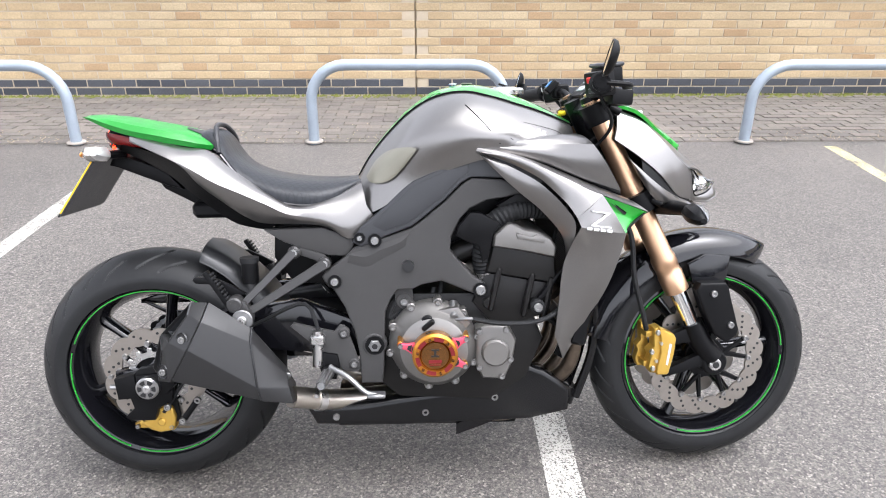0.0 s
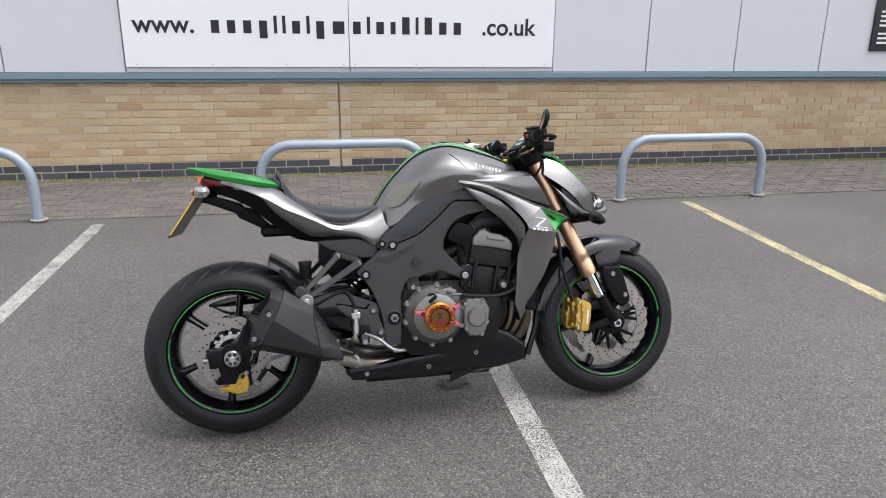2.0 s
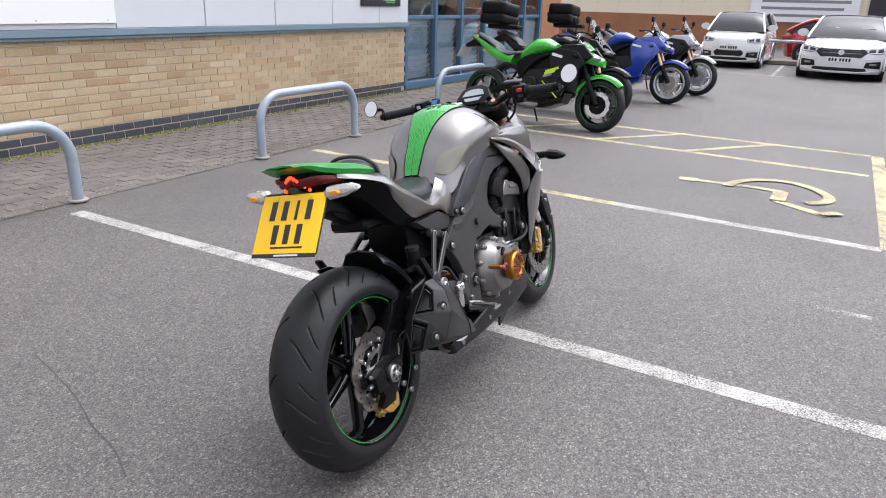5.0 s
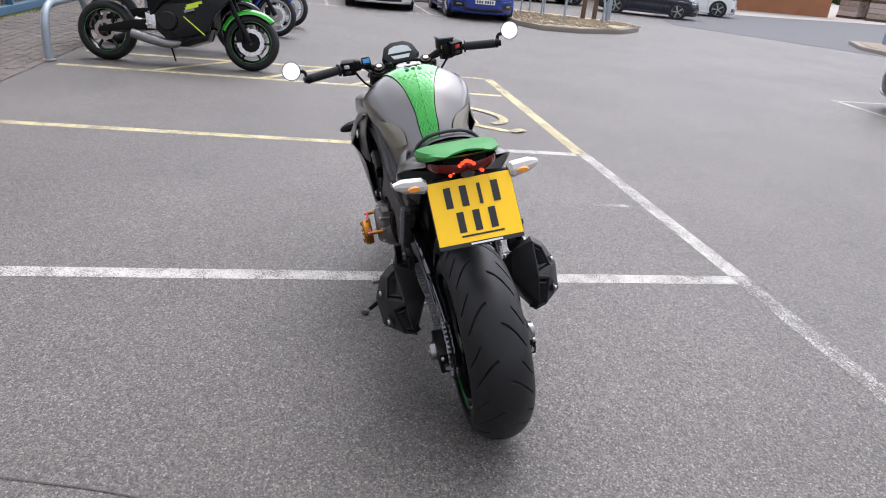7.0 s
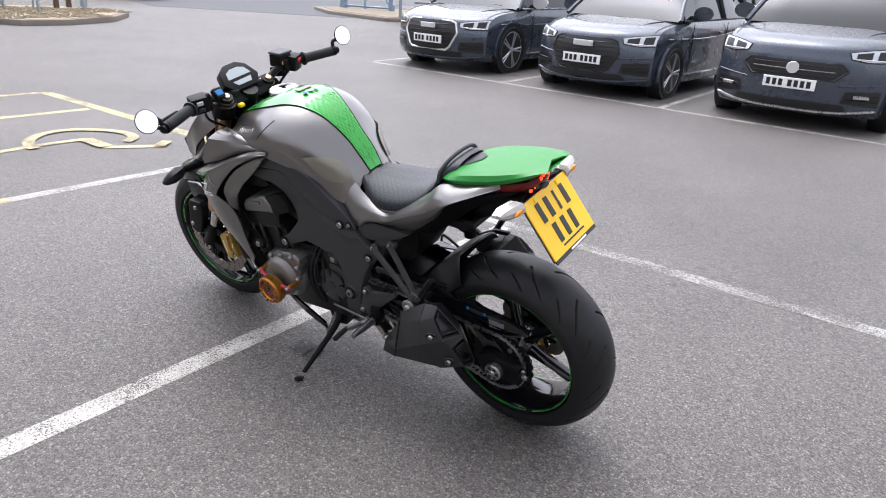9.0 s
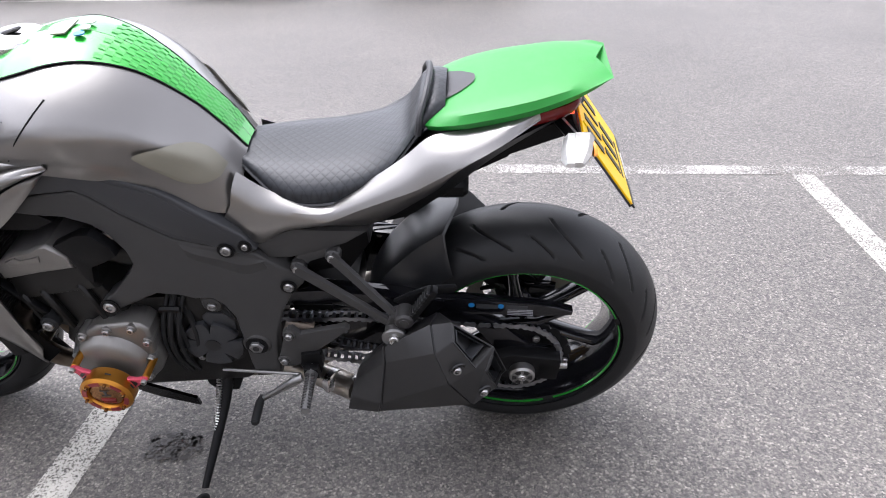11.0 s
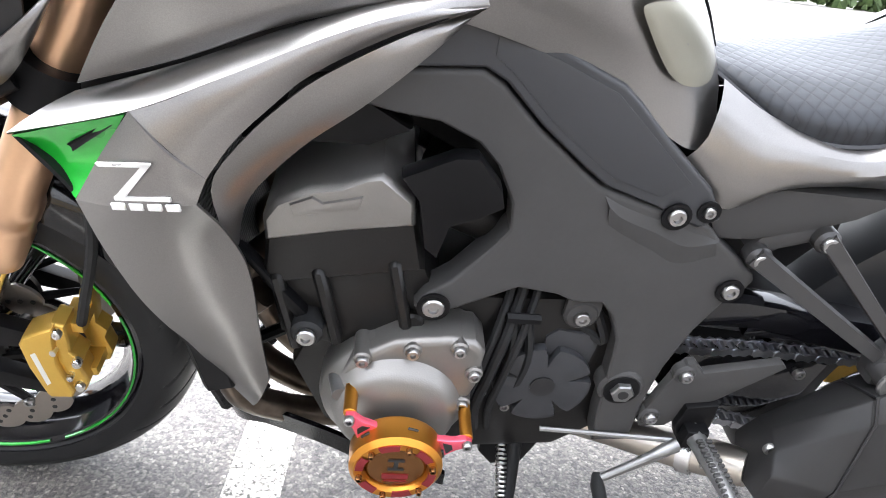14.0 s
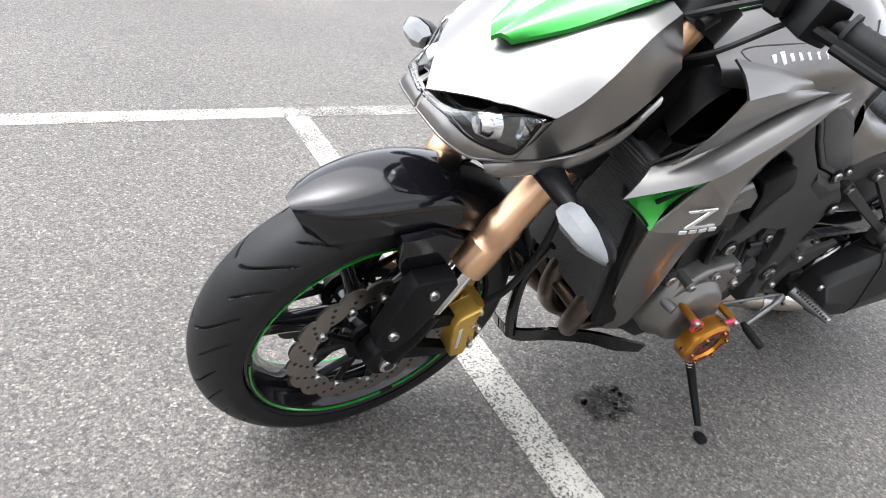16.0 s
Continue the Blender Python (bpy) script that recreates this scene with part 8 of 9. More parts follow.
        rows.append([(x, hw * math.cos(a), zc + hh * math.sin(a)) for a in np.linspace(0, 2 * math.pi, 17)[:-1]])
    part("nose_fairing", loft(rows), paint, b)
    for s in (1, -1):
        part("headlamp", moved(loft([[(0.03 * q, 0.055 * math.cos(a) * (1 - 0.4 * q), 0.026 * math.sin(a) * (1 - 0.4 * q)) for a in np.linspace(0, 6.283, 13)[:-1]] for q in (0, 1)]), pose(W - 0.085, s * 0.085, 0.80, s * -14, 24, s * 38)), bpy.data.materials["frosted_clear_lens"], b)
    h = 0.30 if tall else 0.17
    scr = [[(W - 0.16 - 0.22 * t, math.sin(v) * (0.15 - 0.03 * t), 0.90 + h * t - 0.05 * (1 - math.cos(v)) * 2) for v in np.linspace(-1.2, 1.2, 11)] for t in np.linspace(0, 1, 6)]
    part("windscreen", grid(scr), SCREEN_GLASS, b).visible_shadow = False
    # tank, seats, engine, exhaust
    secs = []
    for x, hw, zt, zb in ((0.46, 0.08, 0.84, 0.72), (0.54, 0.13, 0.93, 0.74), (0.66, 0.165, 1.00, 0.78), (0.80, 0.165, 1.00, 0.82), (0.92, 0.12, 0.94, 0.84)):
        secs.append([(x, hw * math.cos(a), (zt + zb) / 2 + (zt - zb) / 2 * math.sin(a)) for a in np.linspace(0, 2 * math.pi, 19)[:-1]])
    part("fuel_tank", loft(secs), paint, b)
    secs = []
    for x, hw, zt in ((-0.20, 0.05, 1.02), (-0.05, 0.10, 0.97), (0.10, 0.12, 0.90), (0.16, 0.13, 0.83), (0.32, 0.15, 0.81), (0.48, 0.09, 0.84)):
        secs.append([(x, hw * math.cos(a), zt - 0.03 + 0.04 * math.sin(a)) for a in np.linspace(0, 2 * math.pi, 15)[:-1]])
    part("seat", loft(secs), VINYL, b)
    part("engine", join(prism([(0.52, 0.50), (0.62, 0.62), (0.90, 0.66), (1.0, 0.50), (0.92, 0.30), (0.66, 0.26), (0.54, 0.36)], -0.14, 0.14, 0.02), disc_y(0.68, 0.45, -0.13, -0.18, 0.10, 28, 0.012), disc_y(0.70, 0.45, 0.13, 0.18, 0.09, 28, 0.012)), ENGINE, b)
    part("exhaust", tube([(0.92, -0.05, 0.30), (0.72, -0.10, 0.22), (0.50, -0.13, 0.25), (0.30, -0.15, 0.30)], [0.03, 0.045, 0.052, 0.048], 16, 20), PEG_ALLOY if not tall else TITAN, b)
    part("air_box", prism([(0.42, 0.70), (0.60, 0.82), (0.95, 0.84), (1.04, 0.62), (0.95, 0.42), (0.62, 0.46), (0.48, 0.52)], -0.11, 0.11, 0.03), PLASTIC, b)
    part("radiator", box(W - 0.42, W - 0.37, -0.15, 0.15, 0.42, 0.78, 0.01), PLASTIC, b)
    part("tail_lamp", prism([(-0.30, 0.99), (-0.24, 1.0), (-0.22, 0.95), (-0.27, 0.94)], -0.045, 0.045, 0.008), RED_LENS, b)
    part("plate_holder", join(prism([(-0.26, 0.94), (-0.16, 0.92), (-0.20, 0.86), (-0.38, 0.84), (-0.38, 0.87)], -0.05, 0.05, 0.008)), PLASTIC, b)
    part("number_plate", moved(box(-0.003, 0.003, -0.11, 0.11, -0.085, 0.085, 0.001), pose(-0.41, 0, 0.79, 0, 28, 0)), PLATE_Y if tall else DECAL, b)
    part("front_mudguard", arc_guard(W, 0.30, 0.345, 45, 160, 0.075, drop=0.05, tip=0.4), guard or paint, b)
    part("handlebar", tube([(W - 0.46, 0.36, 1.0), (W - 0.38, 0.2, 1.02), (W - 0.36, 0, 1.0), (W - 0.38, -0.2, 1.02), (W - 0.46, -0.36, 1.0)], 0.012, 8, 24), PLASTIC, b)
    part("dash", box(W - 0.34, W - 0.28, -0.08, 0.08, 0.96, 1.04, 0.01), PLASTIC, b)
    part("side_stand", tube([(0.60, 0.10, 0.30), (0.64, 0.24, 0.03)], [0.012, 0.01], 8), PLASTIC, b)
    part("lower_body", prism([(W - 0.78, 0.34), (W - 0.40, 0.40), (W - 0.44, 0.28), (W - 0.66, 0.20), (0.62, 0.19), (0.60, 0.26)], -0.12, 0.12, 0.02), dark, b)
    if box_rear:
        bx = part("top_box", join(box(-0.50, -0.10, -0.22, 0.22, 1.08, 1.22, 0.05, 3), box(-0.50, -0.10, -0.21, 0.21, 1.20, 1.38, 0.06, 3)), PLASTIC, b, "black top box with red reflectors")
        for s in (1, -1):
            part("reflector", box(-0.51, -0.49, s * 0.15 - 0.05, s * 0.15 + 0.05, 1.18, 1.24, 0.004), RED_LENS, bx)
        part("rack", box(-0.44, 0.05, -0.08, 0.08, 1.03, 1.09, 0.015), PLASTIC, b)
    return b


parked_bike("bright green and black sports motorcycle on its stand", pose(6.37, 2.82, 0, -9, 0, -96.5), BIKE_GREEN, BIKE_BLACK, GLOSS, LIME, guard=BIKE_GREEN, print_mat=LIME_PRINT, wheelbase=1.53, top_paint=BIKE_BLACK)
parked_bike("black road motorcycle with a top box", pose(7.55, 3.05, 0, -8, 0, -97), BIKE_BLACK, BIKE_BLACK, GLOSS, None, True, True, GLOSS, wheelbase=1.52)
parked_bike("deep blue faired touring motorcycle with white rims", pose(9.35, 2.75, 0, -8, 0, -92), BIKE_BLUE, BIKE_BLUE, PALE_RIM, None, True, True, BIKE_BLUE, wheelbase=1.53)
parked_bike("pale grey touring motorcycle with white rims", pose(10.8, 2.6, 0, -8, 0, -94), BIKE_GREY, BIKE_BLACK, PALE_RIM, None, True, False, BIKE_GREY, wheelbase=1.53)

# ---- parked cars ----
CAR_GLASS = mat("dark_car_glass", (0.020, 0.023, 0.025), 0.06, 0.0, var=0.2, scale=2, coat=0.0, rvar=0.02, spec=0.34)
CAR_TRIM = mat("black_car_trim", (0.010, 0.010, 0.011), 0.35, var=0.2)
CAR_SLATE = make_flake("dark_slate_blue_car_paint", (0.050, 0.062, 0.084), 0.28, 0.45, 0.8)
CAR_WHITE = make_flake("white_car_paint", (0.78, 0.78, 0.77), 0.25, 0.0)
CAR_BLUE = make_flake("royal_blue_car_paint", (0.012, 0.045, 0.30), 0.22, 0.35)
CAR_RED = make_flake("red_car_paint", (0.42, 0.012, 0.015), 0.22, 0.2)
CAR_DARK = make_flake("dark_navy_car_paint", (0.010, 0.013, 0.024), 0.22, 0.1, 0.35)
CAR_LAMP = mat("car_headlamp", (0.52, 0.54, 0.57), 0.10, 0.25, var=0.15, scale=40, coat=1.0)
ALLOY = mat("grey_alloy_wheel", (0.48, 0.49, 0.51), 0.3, 0.8, var=0.1)
PAPER = mat("white_paper", (0.8, 0.8, 0.79), 0.7, var=0.03)
CAR_GRILLE = mat("black_grille", (0.008, 0.008, 0.009), 0.3, var=0.3, scale=80)


def make_car(label, at, paint, L=4.2, W=1.78, H=1.43, hood=0.92, nose_len=1.05, cab=(1.0, 1.75, 3.3, 4.0), wheel_r=0.325, wb=(0.86, 3.48), grille="wide", plate=None, papers=0, silver_mirror=False, roof=None, rear_plate=False, dark_bumper=False):
    """A car that looks along -x from its front at x = 0; y to its left and right."""
    c = thing("car", label, "car", "parked cars", at=at)
    hw = W / 2
    beltz = hood + 0.02
    # nose and bonnet: a path from under the bumper up and back, swept round at the corners
    A = [(0.07, 0.17, 0.30, 0.88), (0.015, 0.24, 0.30, 0.91), (0.0, 0.36, 0.30, 0.925), (0.0, 0.52, 0.30, 0.93), (0.025, hood - 0.25, 0.30, 0.925), (0.06, hood - 0.175, 0.30, 0.915), (0.13, hood - 0.125, 0.29, 0.905),
         (0.36, hood - 0.070, 0.17, 0.905), (0.72, hood - 0.025, 0.03, 0.92), (nose_len, hood + 0.005, 0.0, 0.93)]

    def bend(v):
        return abs(v) ** 2.6

    path = curve(A, 40)
    edge = path[:, 3]
    skin = [[(x + w * bend(v), v * e * hw, z - 0.035 * v ** 4 * min(1, max(0, (z - 0.5) * 4))) for v in np.linspace(0, 1, 15)] for x, z, w, e in path]
    nf = int(np.argmin(abs(path[:, 0] - 0.13) + 10 * (path[:, 1] < hood - 0.2)))
    fx, fz, fw, fe = path[:nf + 1, 0], path[:nf + 1, 1], path[:nf + 1, 2], edge[:nf + 1]

    def face_x(y, z):
        return float(np.interp(z, fz, fx) + np.interp(z, fz, fw) * bend(y / (hw * np.interp(z, fz, fe))))

    def on_face(top, bot, off, n=16, m=5):
        """A sheet that follows the nose between two edges given as (y, z)."""
        tp, bt = np.array(top, float), np.array(bot, float)
        u = np.linspace(0, 1, n)
        tt = [np.interp(u, np.linspace(0, 1, len(tp)), tp[:, k]) for k in (0, 1)]
        bb = [np.interp(u, np.linspace(0, 1, len(bt)), bt[:, k]) for k in (0, 1)]
        rows = []
        for i in range(n):
            q = [(tt[0][i] + (bb[0][i] - tt[0][i]) * k / m, tt[1][i] + (bb[1][i] - tt[1][i]) * k / m) for k in range(m + 1)]
            rows.append([(face_x(y, z) - off, y, z) for y, z in q])
        return grid(rows)

    def face_line(pts, r, off=0.004, n=30):
        p = curve([(y, z, 0) for y, z in pts], n) if len(pts) > 2 else np.linspace((*pts[0], 0), (*pts[1], 0), n)
        return tube([(face_x(y, z) - off, y, z) for y, z, _ in p], r, 6)

    # rear
    C = curve([(L - 0.28, beltz + 0.05, 0), (L - 0.08, beltz - 0.04, 0), (L - 0.02, 0.70, 0), (L - 0.03, 0.45, 0), (L - 0.09, 0.20, 0)], 16)
    back = [[(x - 0.20 * bend(v), v * 0.92 * hw, z) for v in np.linspace(0, 1, 9)] for x, z, _ in C]
    # flank
    fr = np.array([0, 0.14, 0.32, 0.52, 0.70, 0.86, 1.0])
    flank_w = np.array([0.945, 0.985, 1.0, 0.992, 1.0, 0.982, 0.93])
    col = np.array([r[-1] for r in skin[:nf + 1]])
    zz = col[0, 2] + fr * (col[-1, 2] - col[0, 2])
    rows = [[tuple(np.interp(z, col[:, 2], col[:, k]) for k in range(3)) for z in zz]]
    bx, bz, by = [r[-1][0] for r in skin[nf:]], [r[-1][2] for r in skin[nf:]], [r[-1][1] for r in skin[nf:]]
    for x in [0.50, 0.62, 0.75, 0.9, nose_len, 1.3, 1.7, L * 0.5, L * 0.62, L * 0.75, L - 0.60, L - 0.42]:
        zt, yt = (float(np.interp(x, bx, bz)), float(np.interp(x, bx, by))) if x <= nose_len else (beltz - 0.03 + 0.05 * (x - nose_len) / L, 0.935 * hw)
        f = min(1, (x - 0.35) / 0.4)
        rows.append([(x, yt if i == 6 else hw * (0.93 + (w - 0.93) * f if x < 0.75 else w), 0.185 + q * (zt - 0.185)) for i, (q, w) in enumerate(zip(fr, flank_w))])
    cb = np.array([r[-1] for r in back])[::-1]
    rows.append([tuple(np.interp(cb[0, 2] + q * (cb[-1, 2] - cb[0, 2]), cb[:, 2], cb[:, k]) for k in range(3)) for q in fr])
    rows = np.array(rows)
    fl = np.array([curve(rows[:, j], 60) for j in range(7)]).transpose(1, 0, 2)
    fl = np.array([curve(r, 20) for r in fl])
    body = part("body", both(join(grid(skin), grid(fl), grid(back))), paint, c)
    part("underbody", box(0.45, L - 0.40, -hw * 0.9, hw * 0.9, 0.16, 0.34, 0.02), CAR_TRIM, c)
    # greenhouse: glass band and roof
    x0, x1, x2, x3 = cab
    gl = []
    for t in np.linspace(0, 1, 25):
        if t < 0.3:
            u = t / 0.3
            x, z = x0 + (x1 - x0) * u, hood + (H - hood) * (1 - (1 - u) ** 1.7)
        elif t < 0.72:
            u = (t - 0.3) / 0.42
            x, z = x1 + (x2 - x1) * u, H + 0.015 * math.sin(math.pi * u)
        else:
            u = (t - 0.72) / 0.28
            x, z = x2 + (x3 - x2) * u, H - (H - beltz - 0.02) * u ** 1.5
        k = (z - hood) / (H - hood)
        top_w = hw * (0.93 - 0.21 * max(k, 0))
        gl.append([(x, 0, z + 0.002), (x, top_w * 0.6, z - 0.004), (x, top_w * 0.92, z - 0.02 * max(k, 0) - 0.004), (x, top_w, z - 0.05 * max(k, 0) - 0.005), (x, hw * 0.93, beltz - 0.02)])
    part("window_glass", both(grid(gl)), CAR_GLASS, c, "dark reflecting glass")
    rp = [[(a[0][0], y * f, z + 0.006) for (_, y, z), f in zip(a[:4], (1, 1, 1, 1.005))] for a in gl[7:19]]
    part("roof", both(grid(rp)), roof or paint, c)
    for s in (1, -1):
        def pillar(pts, w):
            return tube([(x, s * (y + 0.006), z + 0.004) for x, y, z in pts], w, 6)
        part("pillar", pillar([gl[i][3] for i in range(0, 9)], 0.030), paint, c)
        part("pillar", pillar([gl[i][3] for i in range(17, 25)], 0.045), paint, c)
        xm = (x1 + x2) / 2 + 0.12
        part("pillar", tube([(xm, s * hw * 0.735, H - 0.05), (xm + 0.05, s * hw * 0.935, beltz - 0.01)], 0.035, 6), CAR_TRIM, c)
        part("window_trim", tube([(x0 + 0.1, s * hw * 0.945, beltz - 0.015), (x3 - 0.2, s * hw * 0.945, beltz - 0.005)], 0.010, 6), STEEL if silver_mirror else CAR_TRIM, c)
        m = part("mirror", loft([[(x0 + 0.42 + 0.075 * q, s * (hw * 0.98 + 0.11) + 0.10 * math.cos(a) * (1 - 0.3 * q), hood + 0.10 + 0.07 * math.sin(a) * (1 - 0.3 * q)) for a in np.linspace(0, 6.283, 13)[:-1]] for q in (-1, -0.4, 0.6)]), DECAL if silver_mirror else paint, c)
        part("mirror_stalk", box(x0 + 0.38, x0 + 0.46, min(s * hw * 0.9, s * (hw + 0.06)), max(s * hw * 0.9, s * (hw + 0.06)), hood + 0.01, hood + 0.07, 0.01), CAR_TRIM, m)
        for x in (xm - 0.25, xm + 0.6):
            part("door_handle", box(x, x + 0.16, s * hw - 0.012, s * hw + 0.02, beltz - 0.19, beltz - 0.165, 0.008), paint, c)
        for x in (x0 + 0.35, xm + 0.05, x3 - 0.55):
            part("door_seam", tube([(x, s * (hw + 0.001), beltz - 0.05), (x + 0.02, s * (hw + 0.001), 0.55), (x, s * hw * 0.998, 0.30)], 0.005, 4), CAR_TRIM, c)
        part("side_skirt", box(wb[0] + 0.36, wb[1] - 0.36, s * hw * 0.985 - 0.02, s * hw * 0.985 + 0.02, 0.17, 0.27, 0.012), CAR_TRIM if dark_bumper else paint, c)
        # wheels
        for x in wb:
            part("wheel_arch", disc_y(x, wheel_r, s * hw * 0.80, s * (hw + 0.004), wheel_r + 0.045, 36), CAR_TRIM, c)
            part("arch_lip", moved(ring_y(wheel_r + 0.040, wheel_r + 0.062, s * (hw - 0.03), s * (hw + 0.009), 30, -0.25, math.pi + 0.25), pose(x, 0, wheel_r)), CAR_TRIM if dark_bumper else paint, c)
            w = new("wheel")
            w.parent = c
            w.matrix_basis = pose(x, s * (hw - 0.092), wheel_r)
            R = wheel_r
            part("tyre", revolve([(R * 0.78, -0.10), (R * 0.95, -0.105), (R, -0.085), (R, 0.085), (R * 0.95, 0.105), (R * 0.78, 0.10)], 40, closed=True), TYRE, w)
            part("rim", revolve([(R * 0.80, s * 0.095), (R * 0.76, s * 0.10), (R * 0.73, s * 0.06), (R * 0.71, -s * 0.06), (R * 0.78, -s * 0.09)], 36), ALLOY, w)
            part("brake", disc_y(0, 0, -0.04 * s, 0.02 * s, R * 0.6, 24), CAR_TRIM, w)
            for k in range(5):
                a = k * 1.2566
                for d in (-0.11, 0.11):
                    part("spoke", tube([(0.02 * math.cos(a), s * 0.085, 0.02 * math.sin(a)), (R * 0.76 * math.cos(a + d), s * 0.092, R * 0.76 * math.sin(a + d))], [0.022, 0.014], 5), ALLOY, w)
            part("hub_cap", disc_y(0, 0, s * 0.06, s * 0.105, R * 0.13, 14, 0.005), ALLOY, w)
        # lamps
        lz = hood - 0.215

        def side(g):
            return g if s > 0 else flip_y(g)

        t_lamp = [(hw * 0.53, lz + 0.015), (hw * 0.70, lz + 0.045), (hw * 0.925, lz + 0.068)]
        b_lamp = [(hw * 0.56, lz - 0.050), (hw * 0.74, lz - 0.072), (hw * 0.925, lz - 0.060)]
        hl = part("headlamp", side(on_face(t_lamp, b_lamp, 0.006)), CAR_LAMP, c, "clear headlamp")
        part("lamp_rim", side(join(face_line(t_lamp, 0.006), face_line(b_lamp, 0.006), face_line([t_lamp[0], b_lamp[0]], 0.006))), CAR_TRIM, hl)
        part("lamp_bowl", side(on_face([(hw * 0.60, lz + 0.008), (hw * 0.74, lz + 0.030)], [(hw * 0.60, lz - 0.036), (hw * 0.74, lz - 0.048)], 0.010, 8, 4)), CAR_GRILLE, hl)
        part("lamp_light", side(face_line([(hw * 0.62, lz - 0.046), (hw * 0.90, lz - 0.052)], 0.007, 0.009)), DECAL, hl)
        part("lamp_bowl", side(on_face([(hw * 0.79, lz + 0.036), (hw * 0.90, lz + 0.048)], [(hw * 0.79, lz - 0.044), (hw * 0.90, lz - 0.040)], 0.010, 8, 4)), CAR_GRILLE, hl)
        crease = tube([(nose_len - 0.1, hw * 0.70, hood - 0.012), (0.72, hw * 0.62, hood - 0.030), (0.42, hw * 0.54, hood - 0.078)], 0.008, 5, 14)
        part("bonnet_crease", side(crease), paint, c)
        seam = tube([tuple(Vector(r[13]) + Vector((0, 0, 0.002))) for r in skin[nf + 2:]], 0.004, 4)
        part("bonnet_seam", side(seam), CAR_TRIM, c)
        v_top = [(hw * 0.58, 0.435), (hw * 0.90, 0.455)]
        v_bot = [(hw * 0.55, 0.315), (hw * 0.90, 0.290)]
        vent = part("bumper_vent", side(on_face(v_top, v_bot, 0.006)), CAR_TRIM, c)
        for q in (0.35, 0.65):
            part("vent_bar", side(face_line([(hw * 0.60, 0.435 - 0.125 * q), (hw * 0.89, 0.455 - 0.16 * q)], 0.007, 0.010)), CAR_GRILLE, vent)
        if grille != "deep":
            part("fog_lamp", side(face_line([(hw * 0.66, 0.385), (hw * 0.80, 0.385)], 0.022, 0.008)), STEEL, c)
        part("bumper_crease", side(face_line([(hw * 0.50, 0.485), (hw * 0.90, 0.515)], 0.010, 0.0)), paint, c)
        swage = tube([(0.55, hw * 0.992, hood - 0.20), (L * 0.5, hw * 1.004, hood - 0.215), (L - 0.4, hw * 0.985, hood - 0.13)], 0.009, 5, 20)
        part("side_crease", swage if s > 0 else flip_y(swage), paint, c)
        tl = prism([(L - 0.02, beltz - 0.12), (L - 0.30, beltz - 0.06), (L - 0.32, beltz - 0.18), (L - 0.04, beltz - 0.24)], s * hw * 0.80, s * hw * 0.985, 0.02)
        part("tail_lamp", tl, RED_LENS, c)
    # front face
    k = W / 1.78
    if grille == "deep":
        top, bot = [(-0.47, 0.56), (-0.43, 0.69), (-0.36, 0.715), (0.36, 0.715), (0.43, 0.69), (0.47, 0.56)], [(-0.47, 0.55), (-0.37, 0.36), (-0.31, 0.315), (0.31, 0.315), (0.37, 0.36), (0.47, 0.55)]
    elif grille == "wide":
        top, bot = [(-0.50, 0.64), (-0.44, 0.70), (0.44, 0.70), (0.50, 0.64)], [(-0.50, 0.63), (-0.40, 0.53), (0.40, 0.53), (0.50, 0.63)]
    else:
        top, bot = [(-0.42, 0.42), (-0.36, 0.48), (0.36, 0.48), (0.42, 0.42)], [(-0.42, 0.41), (-0.36, 0.34), (0.36, 0.34), (0.42, 0.41)]
    top, bot = [(y * k, z) for y, z in top], [(y * k, z) for y, z in bot]
    gp = part("grille", on_face(top, bot, 0.008, 24, 6), CAR_GRILLE, c, "black grille")
    zt, zb = top[2][1], bot[2][1]
    for q in range(7 if grille == "deep" else 3):
        z = zb + (zt - zb) * (q + 0.7) / (7.6 if grille == "deep" else 3.4)
        wd = 0.34 * k if z < 0.42 else 0.40 * k
        part("grille_bar", face_line([(-wd, z), (wd, z)], 0.005, 0.010), STEEL if (grille == "wide" and q == 1) else CAR_TRIM, gp)
    rim = [tuple(p) for p in top] + [tuple(p) for p in bot[::-1]] + [top[0]]
    part("grille_rim", tube([(face_x(y, z) - 0.010, y, z) for y, z in rim], 0.017 if silver_mirror else 0.012, 6), DECAL if silver_mirror else CAR_TRIM, gp)
    if grille == "deep":
        part("badge", box(-0.030, -0.012, -0.135, 0.135, 0.605, 0.675, 0.006, 2), DECAL, c, "plain silver badge")
    else:
        part("badge", moved(disc_y(0, 0, 0, 0.014, 0.062, 20, 0.003), pose(face_x(0, zt - 0.06) - 0.012, 0, zt - 0.07 if grille == "wide" else 0.62, 0, 0, 90)), DECAL, c, "plain silver badge")
    part("lower_intake", on_face([(-0.52 * k, 0.30), (0.52 * k, 0.30)], [(-0.56 * k, 0.225), (0.56 * k, 0.225)], 0.006), CAR_TRIM, c)
    part("splitter", face_line([(-hw * 0.88, 0.255), (-hw * 0.55, 0.215), (0, 0.205), (hw * 0.55, 0.215), (hw * 0.88, 0.255)], 0.016, 0.012), STEEL if dark_bumper else paint, c)
    pz = 0.455 if grille == "deep" else 0.47 if grille == "wide" else 0.56
    npl = part("number_plate", box(-0.030, -0.012, -0.26, 0.26, pz - 0.055, pz + 0.055, 0.004), PAPER, c, "white number plate with dark bars")
    for k in range(7):
        y = -0.195 + 0.062 * k + (0.03 if k > 3 else 0)
        part("plate_bar", box(-0.0325, -0.029, y - 0.02, y + 0.02, pz - 0.034, pz + 0.034), INK_SHADE, npl)
